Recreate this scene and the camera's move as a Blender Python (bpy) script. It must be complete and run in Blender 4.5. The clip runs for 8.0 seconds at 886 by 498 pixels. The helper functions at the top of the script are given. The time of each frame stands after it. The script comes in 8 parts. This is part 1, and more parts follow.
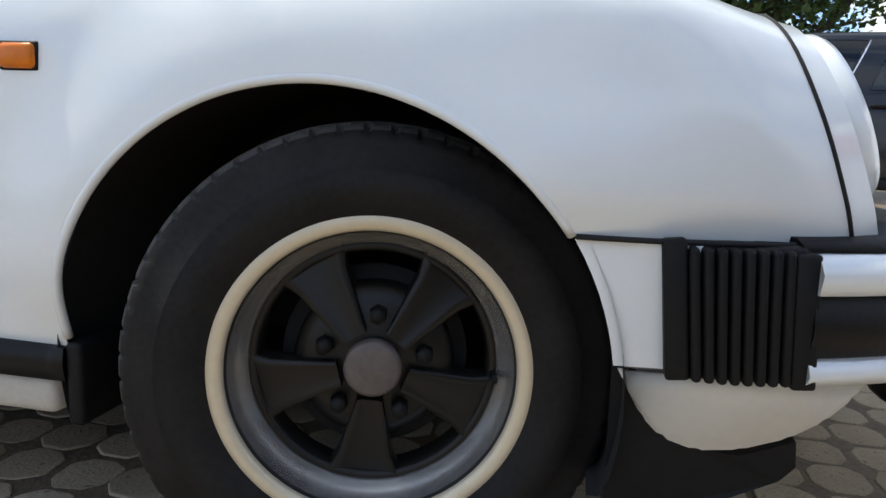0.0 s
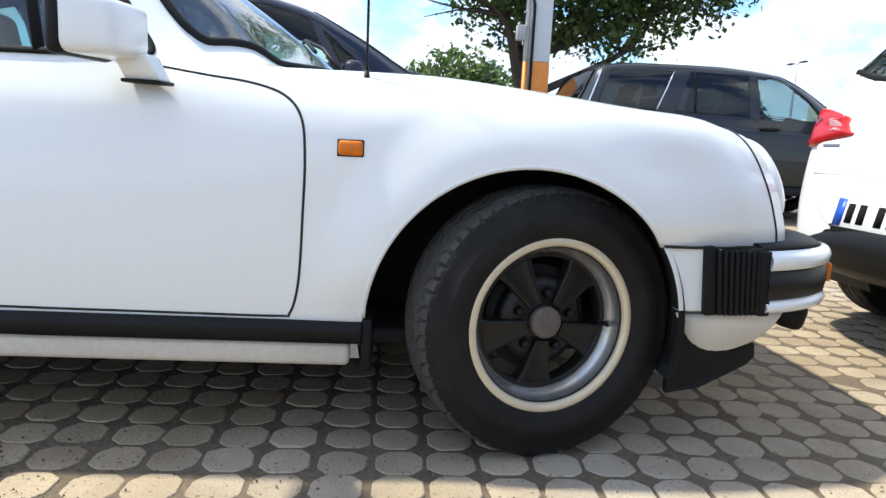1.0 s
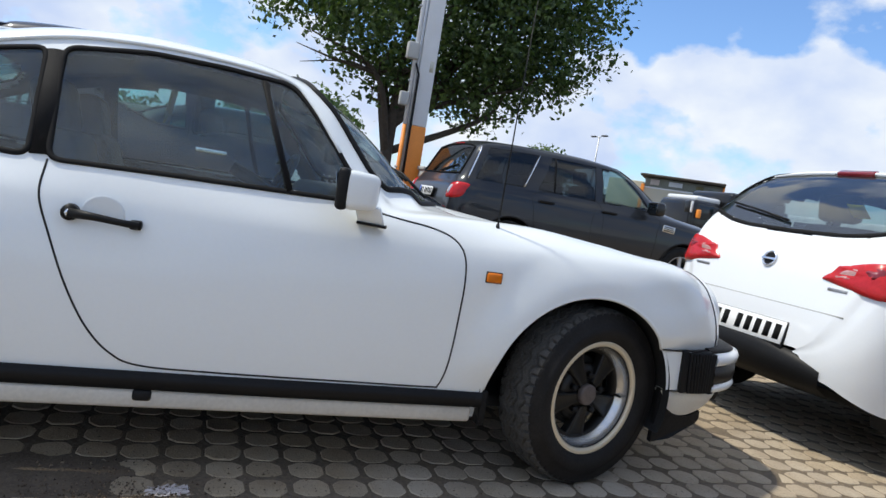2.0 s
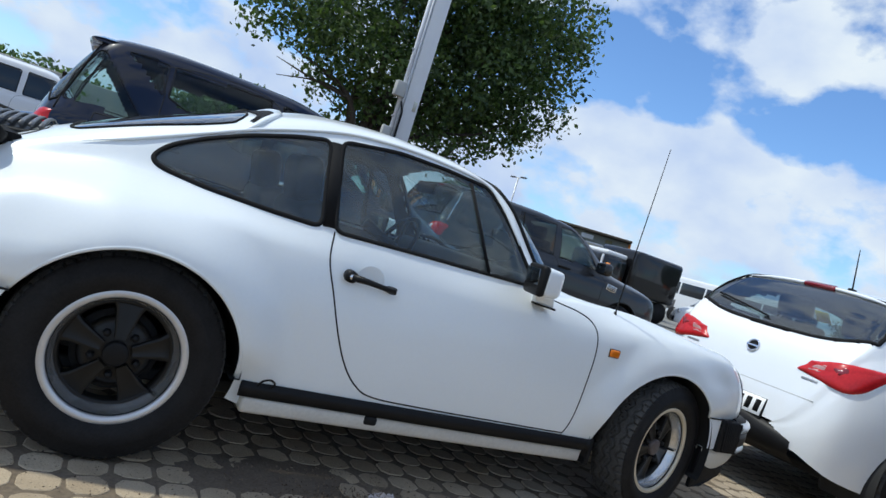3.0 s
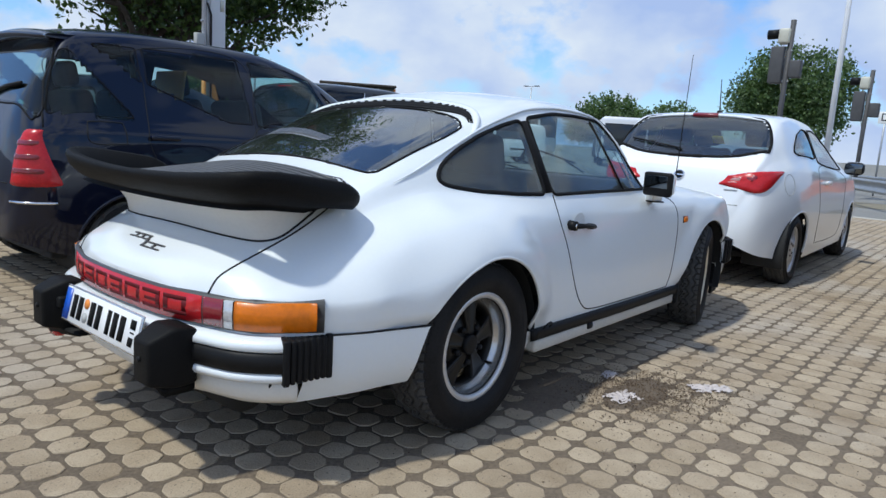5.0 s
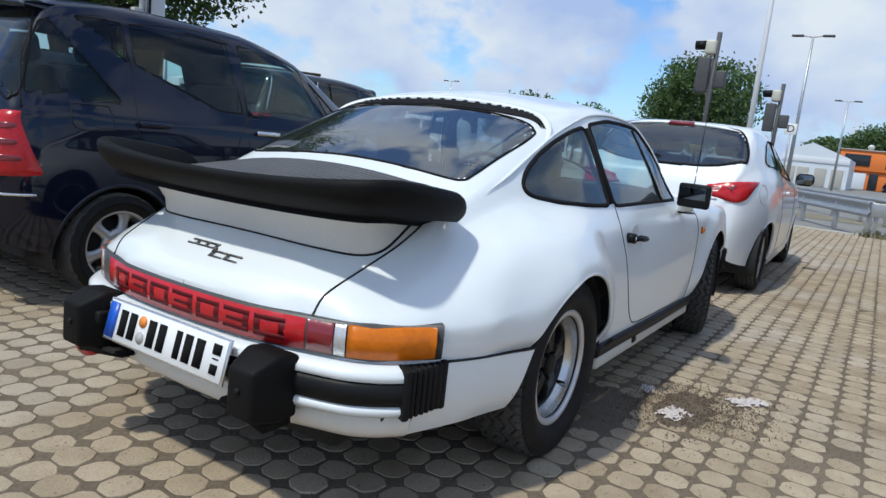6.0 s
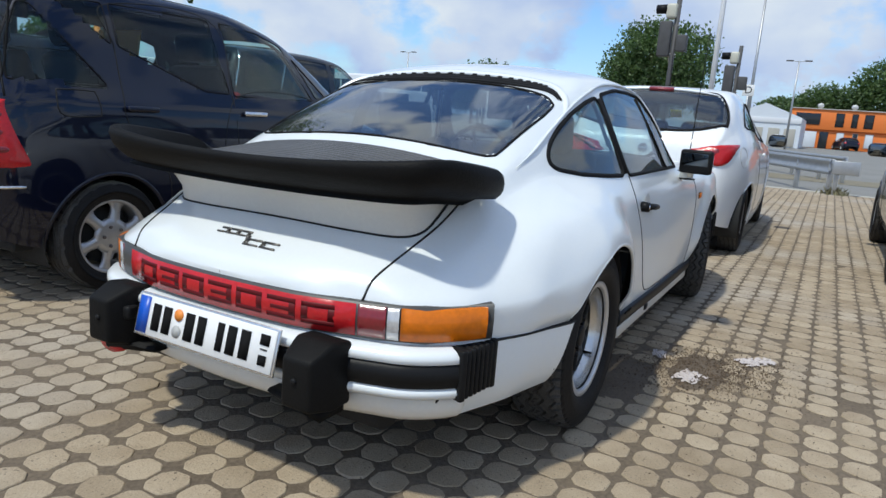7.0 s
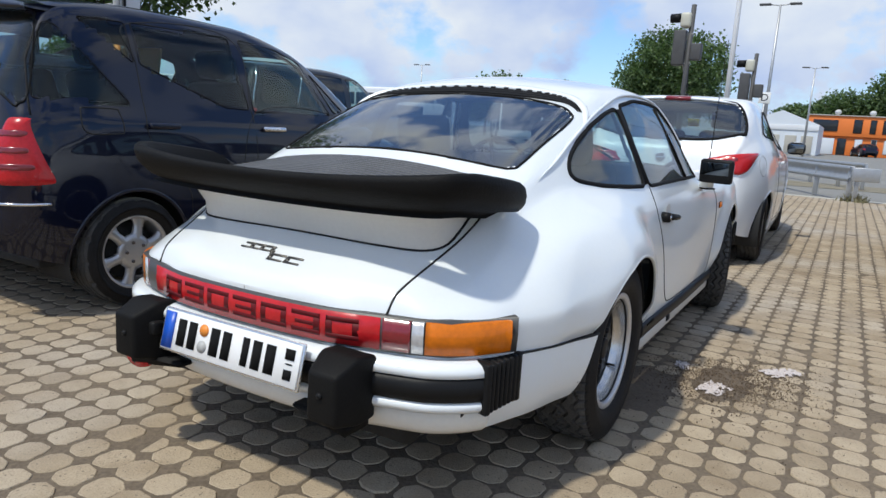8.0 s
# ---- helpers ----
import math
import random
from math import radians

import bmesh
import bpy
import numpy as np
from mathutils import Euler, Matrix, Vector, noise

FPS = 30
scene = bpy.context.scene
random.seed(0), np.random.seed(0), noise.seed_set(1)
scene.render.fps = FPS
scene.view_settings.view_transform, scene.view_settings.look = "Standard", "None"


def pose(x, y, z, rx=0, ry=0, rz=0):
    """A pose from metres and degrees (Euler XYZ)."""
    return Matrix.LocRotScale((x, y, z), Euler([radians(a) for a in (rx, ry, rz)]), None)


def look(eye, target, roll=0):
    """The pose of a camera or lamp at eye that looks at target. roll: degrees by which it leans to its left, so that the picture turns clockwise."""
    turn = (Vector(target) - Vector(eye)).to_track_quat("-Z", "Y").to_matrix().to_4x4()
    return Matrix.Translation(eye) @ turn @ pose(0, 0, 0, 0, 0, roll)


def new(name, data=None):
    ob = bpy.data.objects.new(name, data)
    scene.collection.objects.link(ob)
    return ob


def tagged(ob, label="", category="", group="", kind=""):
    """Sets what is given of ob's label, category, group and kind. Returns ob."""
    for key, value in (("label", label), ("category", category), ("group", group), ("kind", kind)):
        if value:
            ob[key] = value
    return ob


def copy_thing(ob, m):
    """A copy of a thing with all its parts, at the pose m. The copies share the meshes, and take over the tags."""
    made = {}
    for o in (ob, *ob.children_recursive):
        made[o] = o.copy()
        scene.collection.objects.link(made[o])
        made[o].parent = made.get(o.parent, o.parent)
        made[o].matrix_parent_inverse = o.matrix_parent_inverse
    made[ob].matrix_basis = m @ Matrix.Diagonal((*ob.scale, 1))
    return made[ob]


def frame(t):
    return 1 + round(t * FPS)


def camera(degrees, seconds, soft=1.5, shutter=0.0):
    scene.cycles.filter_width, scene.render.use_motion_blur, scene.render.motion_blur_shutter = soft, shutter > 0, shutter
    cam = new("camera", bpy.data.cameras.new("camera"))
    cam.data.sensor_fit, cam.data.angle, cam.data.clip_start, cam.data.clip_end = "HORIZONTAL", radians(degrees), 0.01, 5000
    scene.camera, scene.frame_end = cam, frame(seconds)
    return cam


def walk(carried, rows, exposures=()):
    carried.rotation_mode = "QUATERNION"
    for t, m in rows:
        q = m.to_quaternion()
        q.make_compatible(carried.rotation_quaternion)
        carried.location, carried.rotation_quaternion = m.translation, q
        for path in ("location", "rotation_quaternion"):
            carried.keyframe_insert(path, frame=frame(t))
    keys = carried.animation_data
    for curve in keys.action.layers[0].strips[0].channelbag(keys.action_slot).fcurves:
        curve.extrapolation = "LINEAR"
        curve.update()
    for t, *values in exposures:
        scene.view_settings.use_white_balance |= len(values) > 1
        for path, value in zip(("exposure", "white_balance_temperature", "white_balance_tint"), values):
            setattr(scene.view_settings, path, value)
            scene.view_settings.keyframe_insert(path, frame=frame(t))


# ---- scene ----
cam = camera(66.3, 8.0)
PATH = [
    (0, (0.245, -1.54, 0.605), (-0.137, 0.396, 0.282), 2.4),
    (0.2, (0.17, -1.649, 0.619), (-0.022, 0.307, 0.249), 3.4),
    (0.5, (0.051, -1.874, 0.645), (0.026, 0.103, 0.342), 5.5),
    (1, (-0.356, -2.227, 0.707), (-0.205, -0.257, 0.395), 3.0),
    (1.5, (-0.853, -2.536, 0.806), (-0.609, -0.564, 0.579), 6.1),
    (1.7, (-1.033, -2.632, 0.861), (-0.61, -0.684, 0.694), 9.8),
    (2, (-1.336, -2.726, 0.92), (-0.655, -0.852, 0.758), 9.4),
    (2.2, (-1.56, -2.776, 0.916), (-0.832, -0.916, 0.818), 11.4),
    (3.3, (-2.805, -2.897, 0.945), (-1.778, -1.183, 0.885), 19.9),
    (3.5, (-3.02, -2.835, 0.93), (-1.917, -1.172, 0.79), 20.9),
    (3.7, (-3.216, -2.763, 0.931), (-2.049, -1.15, 0.735), 19.4),
    (4, (-3.482, -2.672, 0.935), (-2.236, -1.127, 0.69), 13.9),
    (4.2, (-3.653, -2.612, 0.958), (-2.352, -1.113, 0.719), 11.7),
    (4.5, (-3.881, -2.458, 0.953), (-2.483, -1.06, 0.651), 8.4),
    (4.7, (-4.018, -2.36, 1.006), (-2.577, -1.04, 0.586), 4.4),
    (5, (-4.174, -2.172, 1.051), (-2.659, -0.908, 0.725), 3.6),
    (5.2, (-4.256, -2.04, 1.044), (-2.701, -0.809, 0.789), 5.3),
    (6.3, (-4.405, -1.486, 1.045), (-2.701, -0.506, 0.674), 4.8),
    (6.5, (-4.426, -1.442, 1.036), (-2.707, -0.492, 0.659), 3.9),
    (7, (-4.481, -1.395, 1.04), (-2.764, -0.449, 0.644), 4.2),
    (7.5, (-4.479, -1.374, 1.038), (-2.774, -0.4, 0.657), 3.9),
    (8, (-4.492, -1.376, 1.044), (-2.793, -0.387, 0.678), 3.4),
]
EXPOSURE = [(0, 0.62, 7000, 5), (0.2, 0.98, 6900, 5), (0.5, 1.04, 6700, 5), (1.0, 0.94, 6850, 4), (1.5, 0.62, 6850, 5), (2.0, 0.25, 6750, 6), (2.2, 0.20, 6600, 5), (3.3, 0.02, 6200, 3), (4.0, -0.07, 6080, 5), (5.0, -0.03, 6050, 5), (6.5, -0.05, 6280, 4), (7.2, -0.05, 6280, 4), (8.0, 0.04, 6450, 6)]
walk(cam, [(t, look(eye, target, roll)) for t, eye, target, roll in PATH], EXPOSURE)

# ---- world, sun ----
SUN_DIR = Vector((-0.52, 0.17, 1.0)).normalized()
world = bpy.data.worlds.new("sky")
scene.world = world
world.use_nodes = True
wn, wl = world.node_tree.nodes, world.node_tree.links
wn.clear()
w_out = wn.new("ShaderNodeOutputWorld")
w_bg = wn.new("ShaderNodeBackground")
w_sky = wn.new("ShaderNodeTexSky")
w_sky.sky_type = "NISHITA"
w_sky.sun_disc = False
w_sky.sun_elevation = math.asin(SUN_DIR.z)
w_sky.sun_rotation = math.atan2(SUN_DIR.x, SUN_DIR.y)
w_sky.air_density, w_sky.dust_density, w_sky.ozone_density = 1.0, 0.6, 1.4
w_bg.inputs["Strength"].default_value = 0.105
w_tc = wn.new("ShaderNodeTexCoord")
w_sep = wn.new("ShaderNodeSeparateXYZ")
wl.new(w_tc.outputs["Generated"], w_sep.inputs[0])


def wmath(op, a, b=None):
    n = wn.new("ShaderNodeMath")
    n.operation = op
    for k, v in ((0, a), (1, b)):
        if v is None:
            continue
        if isinstance(v, (int, float)):
            n.inputs[k].default_value = v
        else:
            wl.new(v, n.inputs[k])
    return n.outputs[0]


# cumulus field, flattened a little towards the horizon
w_com = wn.new("ShaderNodeCombineXYZ")
wl.new(w_sep.outputs["X"], w_com.inputs[0])
wl.new(w_sep.outputs["Y"], w_com.inputs[1])
wl.new(wmath("MULTIPLY", w_sep.outputs["Z"], 1.5), w_com.inputs[2])
w_n1 = wn.new("ShaderNodeTexNoise")
w_n1.inputs["Scale"].default_value, w_n1.inputs["Detail"].default_value, w_n1.inputs["Roughness"].default_value = 5.2, 10, 0.52
w_n1.inputs["Distortion"].default_value = 0.0
wl.new(w_com.outputs[0], w_n1.inputs["Vector"])
w_ramp = wn.new("ShaderNodeValToRGB")
w_ramp.color_ramp.elements[0].position, w_ramp.color_ramp.elements[1].position = 0.455, 0.535
w_n2 = wn.new("ShaderNodeTexNoise")
w_n2.inputs["Scale"].default_value, w_n2.inputs["Detail"].default_value = 4.5, 5
wl.new(w_com.outputs[0], w_n2.inputs["Vector"])
# cumulus deck low over the horizon, a clearer belt above it, thin cloud higher up
w_deck = wn.new("ShaderNodeValToRGB")
w_deck.color_ramp.interpolation = "EASE"
for k, (at, val) in enumerate(((0.0, 0.57), (0.16, 0.60), (0.215, 0.56), (0.255, 0.37), (0.30, 0.39), (0.37, 0.54), (0.6, 0.52))):
    e = w_deck.color_ramp.elements[k] if k < 2 else w_deck.color_ramp.elements.new(at)
    e.position, e.color = at, (val, val, val, 1)
wl.new(wmath("ADD", w_sep.outputs["Z"], wmath("MULTIPLY", wmath("SUBTRACT", w_n2.outputs["Fac"], 0.5), 0.16)), w_deck.inputs[0])
wl.new(wmath("ADD", w_n1.outputs["Fac"], wmath("MULTIPLY", wmath("SUBTRACT", w_deck.outputs["Color"], 0.5), 0.75)), w_ramp.inputs[0])
w_r2 = wn.new("ShaderNodeValToRGB")
w_r2.color_ramp.elements[0].color, w_r2.color_ramp.elements[1].color = (4.2, 5.2, 7.9, 1), (7.6, 7.95, 8.6, 1)
w_r2.color_ramp.elements[0].position, w_r2.color_ramp.elements[1].position = 0.38, 0.66
wl.new(w_n2.outputs["Fac"], w_r2.inputs[0])
w_mix = wn.new("ShaderNodeMix")
w_mix.data_type = "RGBA"
wl.new(w_ramp.outputs["Color"], w_mix.inputs["Factor"])
w_gain = wn.new("ShaderNodeMix")
w_gain.data_type, w_gain.blend_type = "RGBA", "MULTIPLY"
w_gain.inputs["Factor"].default_value = 1.0
w_gain.inputs[7].default_value = (1.04, 1.28, 1.66, 1)
wl.new(w_sky.outputs[0], w_gain.inputs[6])
wl.new(w_gain.outputs[2], w_mix.inputs[6])
wl.new(w_r2.outputs["Color"], w_mix.inputs[7])
wl.new(w_mix.outputs[2], w_bg.inputs["Color"])
wl.new(w_bg.outputs[0], w_out.inputs[0])

sun_data = bpy.data.lights.new("sun", "SUN")
sun_data.energy, sun_data.angle, sun_data.color = 3.2, radians(2.4), (1.0, 0.95, 0.87)
sun = new("sun", sun_data)
sun.matrix_world = look(SUN_DIR * 40, (0, 0, 0))



# ---- materials ----
def mat(name, col, rough=0.5, metal=0.0, var=0.12, scale=6.0, fine=90.0, bump=0.1, coat=0.0, spec=0.5, col2=None, rnd=0.0, emit=0.0, island=False, bdist=0.004, croughness=0.04):
    m = bpy.data.materials.new(name)
    m.use_nodes = True
    n, l = m.node_tree.nodes, m.node_tree.links
    p = n["Principled BSDF"]
    p.inputs["Roughness"].default_value, p.inputs["Metallic"].default_value = rough, metal
    p.inputs["Coat Weight"].default_value, p.inputs["Specular IOR Level"].default_value = coat, spec
    p.inputs["Coat Roughness"].default_value = croughness
    tc = n.new("ShaderNodeTexCoord")
    a = n.new("ShaderNodeTexNoise")
    a.inputs["Scale"].default_value, a.inputs["Detail"].default_value = scale, 5
    b = n.new("ShaderNodeTexNoise")
    b.inputs["Scale"].default_value, b.inputs["Detail"].default_value = fine, 3
    l.new(tc.outputs["Object"], a.inputs["Vector"])
    l.new(tc.outputs["Object"], b.inputs["Vector"])
    add = n.new("ShaderNodeMath")
    add.operation = "MULTIPLY_ADD"
    add.inputs[1].default_value = 0.5
    l.new(b.outputs["Fac"], add.inputs[0])
    half = n.new("ShaderNodeMath")
    half.operation = "MULTIPLY"
    half.inputs[1].default_value = 0.5
    l.new(a.outputs["Fac"], half.inputs[0])
    l.new(half.outputs[0], add.inputs[2])
    last = add.outputs[0]
    if rnd:
        if island:
            info = n.new("ShaderNodeNewGeometry").outputs["Random Per Island"]
        else:
            info = n.new("ShaderNodeObjectInfo").outputs["Random"]
        r = n.new("ShaderNodeMath")
        r.operation = "MULTIPLY_ADD"
        r.inputs[1].default_value = rnd
        l.new(info, r.inputs[0])
        l.new(last, r.inputs[2])
        s = n.new("ShaderNodeMath")
        s.operation = "SUBTRACT"
        s.inputs[1].default_value = rnd * 0.5
        l.new(r.outputs[0], s.inputs[0])
        last = s.outputs[0]
    mix = n.new("ShaderNodeMix")
    mix.data_type = "RGBA"
    ramp = n.new("ShaderNodeMapRange")
    ramp.inputs[1].default_value, ramp.inputs[2].default_value = 0.3, 0.7
    l.new(last, ramp.inputs[0])
    l.new(ramp.outputs[0], mix.inputs["Factor"])
    c2 = col2 if col2 else tuple(min(1.0, c * (1 + var)) for c in col)
    c1 = col if col2 else tuple(c * (1 - var) for c in col)
    mix.inputs[6].default_value, mix.inputs[7].default_value = (*c1, 1), (*c2, 1)
    l.new(mix.outputs[2], p.inputs["Base Color"])
    if bump:
        bp = n.new("ShaderNodeBump")
        bp.inputs["Strength"].default_value, bp.inputs["Distance"].default_value = bump, bdist
        l.new(b.outputs["Fac"], bp.inputs["Height"])
        l.new(bp.outputs[0], p.inputs["Normal"])
    if emit:
        l.new(mix.outputs[2], p.inputs["Emission Color"])
        p.inputs["Emission Strength"].default_value = emit
    return m


def glass(name, tint, gloss=0.05, rough=0.0, haze=0.022):
    m = bpy.data.materials.new(name)
    m.use_nodes = True
    n, l = m.node_tree.nodes, m.node_tree.links
    n.clear()
    out = n.new("ShaderNodeOutputMaterial")
    tr = n.new("ShaderNodeBsdfTransparent")
    tr.inputs[0].default_value = (*tint, 1)
    gl = n.new("ShaderNodeBsdfGlossy")
    gl.inputs["Roughness"].default_value = rough
    lw = n.new("ShaderNodeLayerWeight")
    lw.inputs["Blend"].default_value = 0.5
    pw = n.new("ShaderNodeMath")
    pw.operation, pw.inputs[1].default_value = "POWER", 3.4
    l.new(lw.outputs["Facing"], pw.inputs[0])
    fr = n.new("ShaderNodeMath")
    fr.operation, fr.inputs[1].default_value, fr.inputs[2].default_value = "MULTIPLY_ADD", 0.90, gloss
    l.new(pw.outputs[0], fr.inputs[0])
    mx = n.new("ShaderNodeMixShader")
    l.new(fr.outputs[0], mx.inputs[0])
    l.new(tr.outputs[0], mx.inputs[1])
    l.new(gl.outputs[0], mx.inputs[2])
    # thin uneven diffuse haze on the pane, standing in for reflected sky
    tc, nz, mr = n.new("ShaderNodeTexCoord"), n.new("ShaderNodeTexNoise"), n.new("ShaderNodeMapRange")
    nz.inputs["Scale"].default_value, nz.inputs["Detail"].default_value = 5.0, 5.0
    mr.inputs["From Min"].default_value, mr.inputs["From Max"].default_value = 0.3, 0.7
    mr.inputs["To Min"].default_value, mr.inputs["To Max"].default_value = haze * 0.5, haze * 1.4
    l.new(tc.outputs["Object"], nz.inputs["Vector"])
    l.new(nz.outputs["Fac"], mr.inputs["Value"])
    df = n.new("ShaderNodeBsdfDiffuse")
    df.inputs[0].default_value = (0.40, 0.45, 0.46, 1)
    m2 = n.new("ShaderNodeMixShader")
    l.new(mr.outputs["Result"], m2.inputs[0])
    l.new(mx.outputs[0], m2.inputs[1])
    l.new(df.outputs[0], m2.inputs[2])
    l.new(m2.outputs[0], out.inputs[0])
    return m


M_WHITE = mat("white_paint", (0.755, 0.785, 0.785), 0.32, var=0.015, scale=3, bump=0.0, coat=0.7, croughness=0.09)
# dusty sill paint, with the shade below the doors put into its colour
M_SILL = mat("dusty_shaded_sill_paint", (0.52, 0.49, 0.43), 0.5, var=0.12, scale=6, bump=0.03)
M_WHITE_DULL = mat("white_plastic_paint", (0.73, 0.715, 0.66), 0.42, var=0.04, scale=5, bump=0.02, coat=0.2)
M_HATCH_WHITE = mat("white_hatch_paint", (0.80, 0.82, 0.83), 0.28, var=0.015, scale=2, bump=0.0, coat=0.8)
M_NAVY = mat("navy_paint", (0.0015, 0.0034, 0.0145), 0.35, var=0.1, scale=2, bump=0.0, coat=0.85, spec=0.1)
M_GREY = mat("anthracite_paint", (0.020, 0.022, 0.026), 0.35, 0.2, var=0.1, scale=2, bump=0.0, coat=0.6, spec=0.2)
M_BLACKCAR = mat("black_paint", (0.006, 0.006, 0.007), 0.35, var=0.1, bump=0.0, coat=0.85, spec=0.1)
M_LAMP_FRAME = mat("grey_lamp_surround", (0.05, 0.05, 0.05), 0.45, var=0.2, bump=0.05)
M_RUBBER = mat("black_rubber", (0.010, 0.010, 0.0103), 0.55, var=0.25, scale=9, bump=0.25, spec=0.16)
M_SEAL = mat("matt_seal_rubber", (0.009, 0.009, 0.0095), 0.75, var=0.15, scale=9, bump=0.1, spec=0.15)
M_TRIM = mat("black_trim", (0.009, 0.009, 0.0093), 0.45, var=0.2, scale=8, bump=0.15, spec=0.17)
# black slats made lighter, the gloss highlights on their tops put into the colour
M_SLAT = mat("lightened_black_slats", (0.085, 0.085, 0.086), 0.42, var=0.2, scale=9, bump=0.1, spec=0.4)
M_TAIL = mat("black_foam", (0.0075, 0.0073, 0.007), 0.6, var=0.25, scale=7, fine=160, bump=0.3, spec=0.12)
M_SEAM = mat("dark_gap", (0.006, 0.006, 0.006), 0.8, bump=0)
M_TYRE = mat("tyre_rubber", (0.0150, 0.0142, 0.0138), 0.62, var=0.35, scale=14, fine=120, bump=0.2, spec=0.15)
M_TREAD = mat("dusty_tread", (0.066, 0.063, 0.058), 0.85, var=0.4, scale=20, fine=150, bump=0.3, spec=0.2)
M_LIP = mat("champagne_rim_lip", (0.66, 0.58, 0.43), 0.42, 0.35, var=0.06, bump=0.05)
M_LIP_SILVER = mat("silver_rim_lip", (0.60, 0.60, 0.60), 0.35, 0.6, var=0.06, bump=0.05)
M_SILVER = mat("polished_alloy", (0.64, 0.63, 0.61), 0.27, 0.85, var=0.08, bump=0.03)
M_PETAL = mat("dark_wheel_paint", (0.008, 0.0078, 0.0074), 0.34, var=0.3, scale=22, fine=260, bump=0.06, col2=(0.012, 0.0115, 0.0105), spec=0.28)
M_CAP = mat("dull_wheel_cap", (0.115, 0.095, 0.088), 0.5, 0.2, var=0.25, scale=30, bump=0.2)
M_BADGE = mat("dark_chromed_badge", (0.10, 0.095, 0.09), 0.35, 0.8, var=0.2, scale=40, bump=0.05)
M_ALLOY = mat("silver_wheel_paint", (0.46, 0.46, 0.47), 0.35, 0.7, var=0.1, bump=0.05)
M_CHROME = mat("chrome", (0.75, 0.75, 0.76), 0.12, 1.0, var=0.05, bump=0)
M_DARKMETAL = mat("underbody_metal", (0.012, 0.012, 0.012), 0.8, var=0.3, bump=0.2)
M_INTERIOR = mat("dark_upholstery", (0.022, 0.023, 0.026), 0.75, var=0.2, fine=250, bump=0.3)
M_LINER = mat("grey_lining", (0.011, 0.011, 0.012), 0.9, var=0.1, bump=0.1)
M_GLASS = glass("tinted_glass", (0.74, 0.87, 0.87), 0.06, haze=0.085)
M_GLASS_FRONT = glass("windscreen_glass", (0.70, 0.86, 0.86), 0.15, haze=0.09)
M_GLASS_REAR = glass("rear_screen_glass", (0.50, 0.56, 0.57), 0.20)
M_GLASS_DARK = glass("privacy_glass", (0.12, 0.14, 0.15), haze=0.010)
M_GLASS_MID = glass("green_glass", (0.58, 0.72, 0.71), haze=0.008)
M_GLASS_MPV = glass("grey_green_glass", (0.66, 0.80, 0.78), 0.035, haze=0.003)
M_GLASS_SMOKE = glass("smoked_glass", (0.45, 0.50, 0.50), 0.15)
M_AMBER = mat("amber_lens", (0.62, 0.155, 0.004), 0.3, var=0.2, scale=18, fine=60, bump=0.1, coat=0.15, spec=0.3)
M_RED = mat("red_lens", (0.48, 0.014, 0.018), 0.25, var=0.2, scale=12, fine=70, bump=0.1, coat=0.25, spec=0.3)
M_RED_DARK = mat("dark_red_lens", (0.20, 0.012, 0.018), 0.2, var=0.2, scale=12, bump=0.1, coat=0.6)
M_LETTER = mat("dark_red_lettering", (0.105, 0.008, 0.010), 0.5, var=0.1, bump=0.0, spec=0.15)
M_LENS_PALE = mat("pale_pink_lens", (0.55, 0.30, 0.28), 0.2, 0.1, var=0.25, scale=30, bump=0.1, coat=0.6)
M_CLEAR = mat("clear_lens", (0.55, 0.55, 0.55), 0.15, 0.3, var=0.2, scale=60, bump=0.1, coat=0.6)
M_PLATE = mat("plate_white", (0.82, 0.82, 0.80), 0.35, var=0.03, bump=0)
M_PLATE_BLUE = mat("plate_blue", (0.012, 0.09, 0.50), 0.35, var=0.05, bump=0)
M_INK = mat("black_ink", (0.010, 0.010, 0.010), 0.8, bump=0, spec=0.08)
M_MIRROR = mat("mirror_glass", (0.17, 0.185, 0.19), 0.02, 1.0, var=0.01, bump=0)


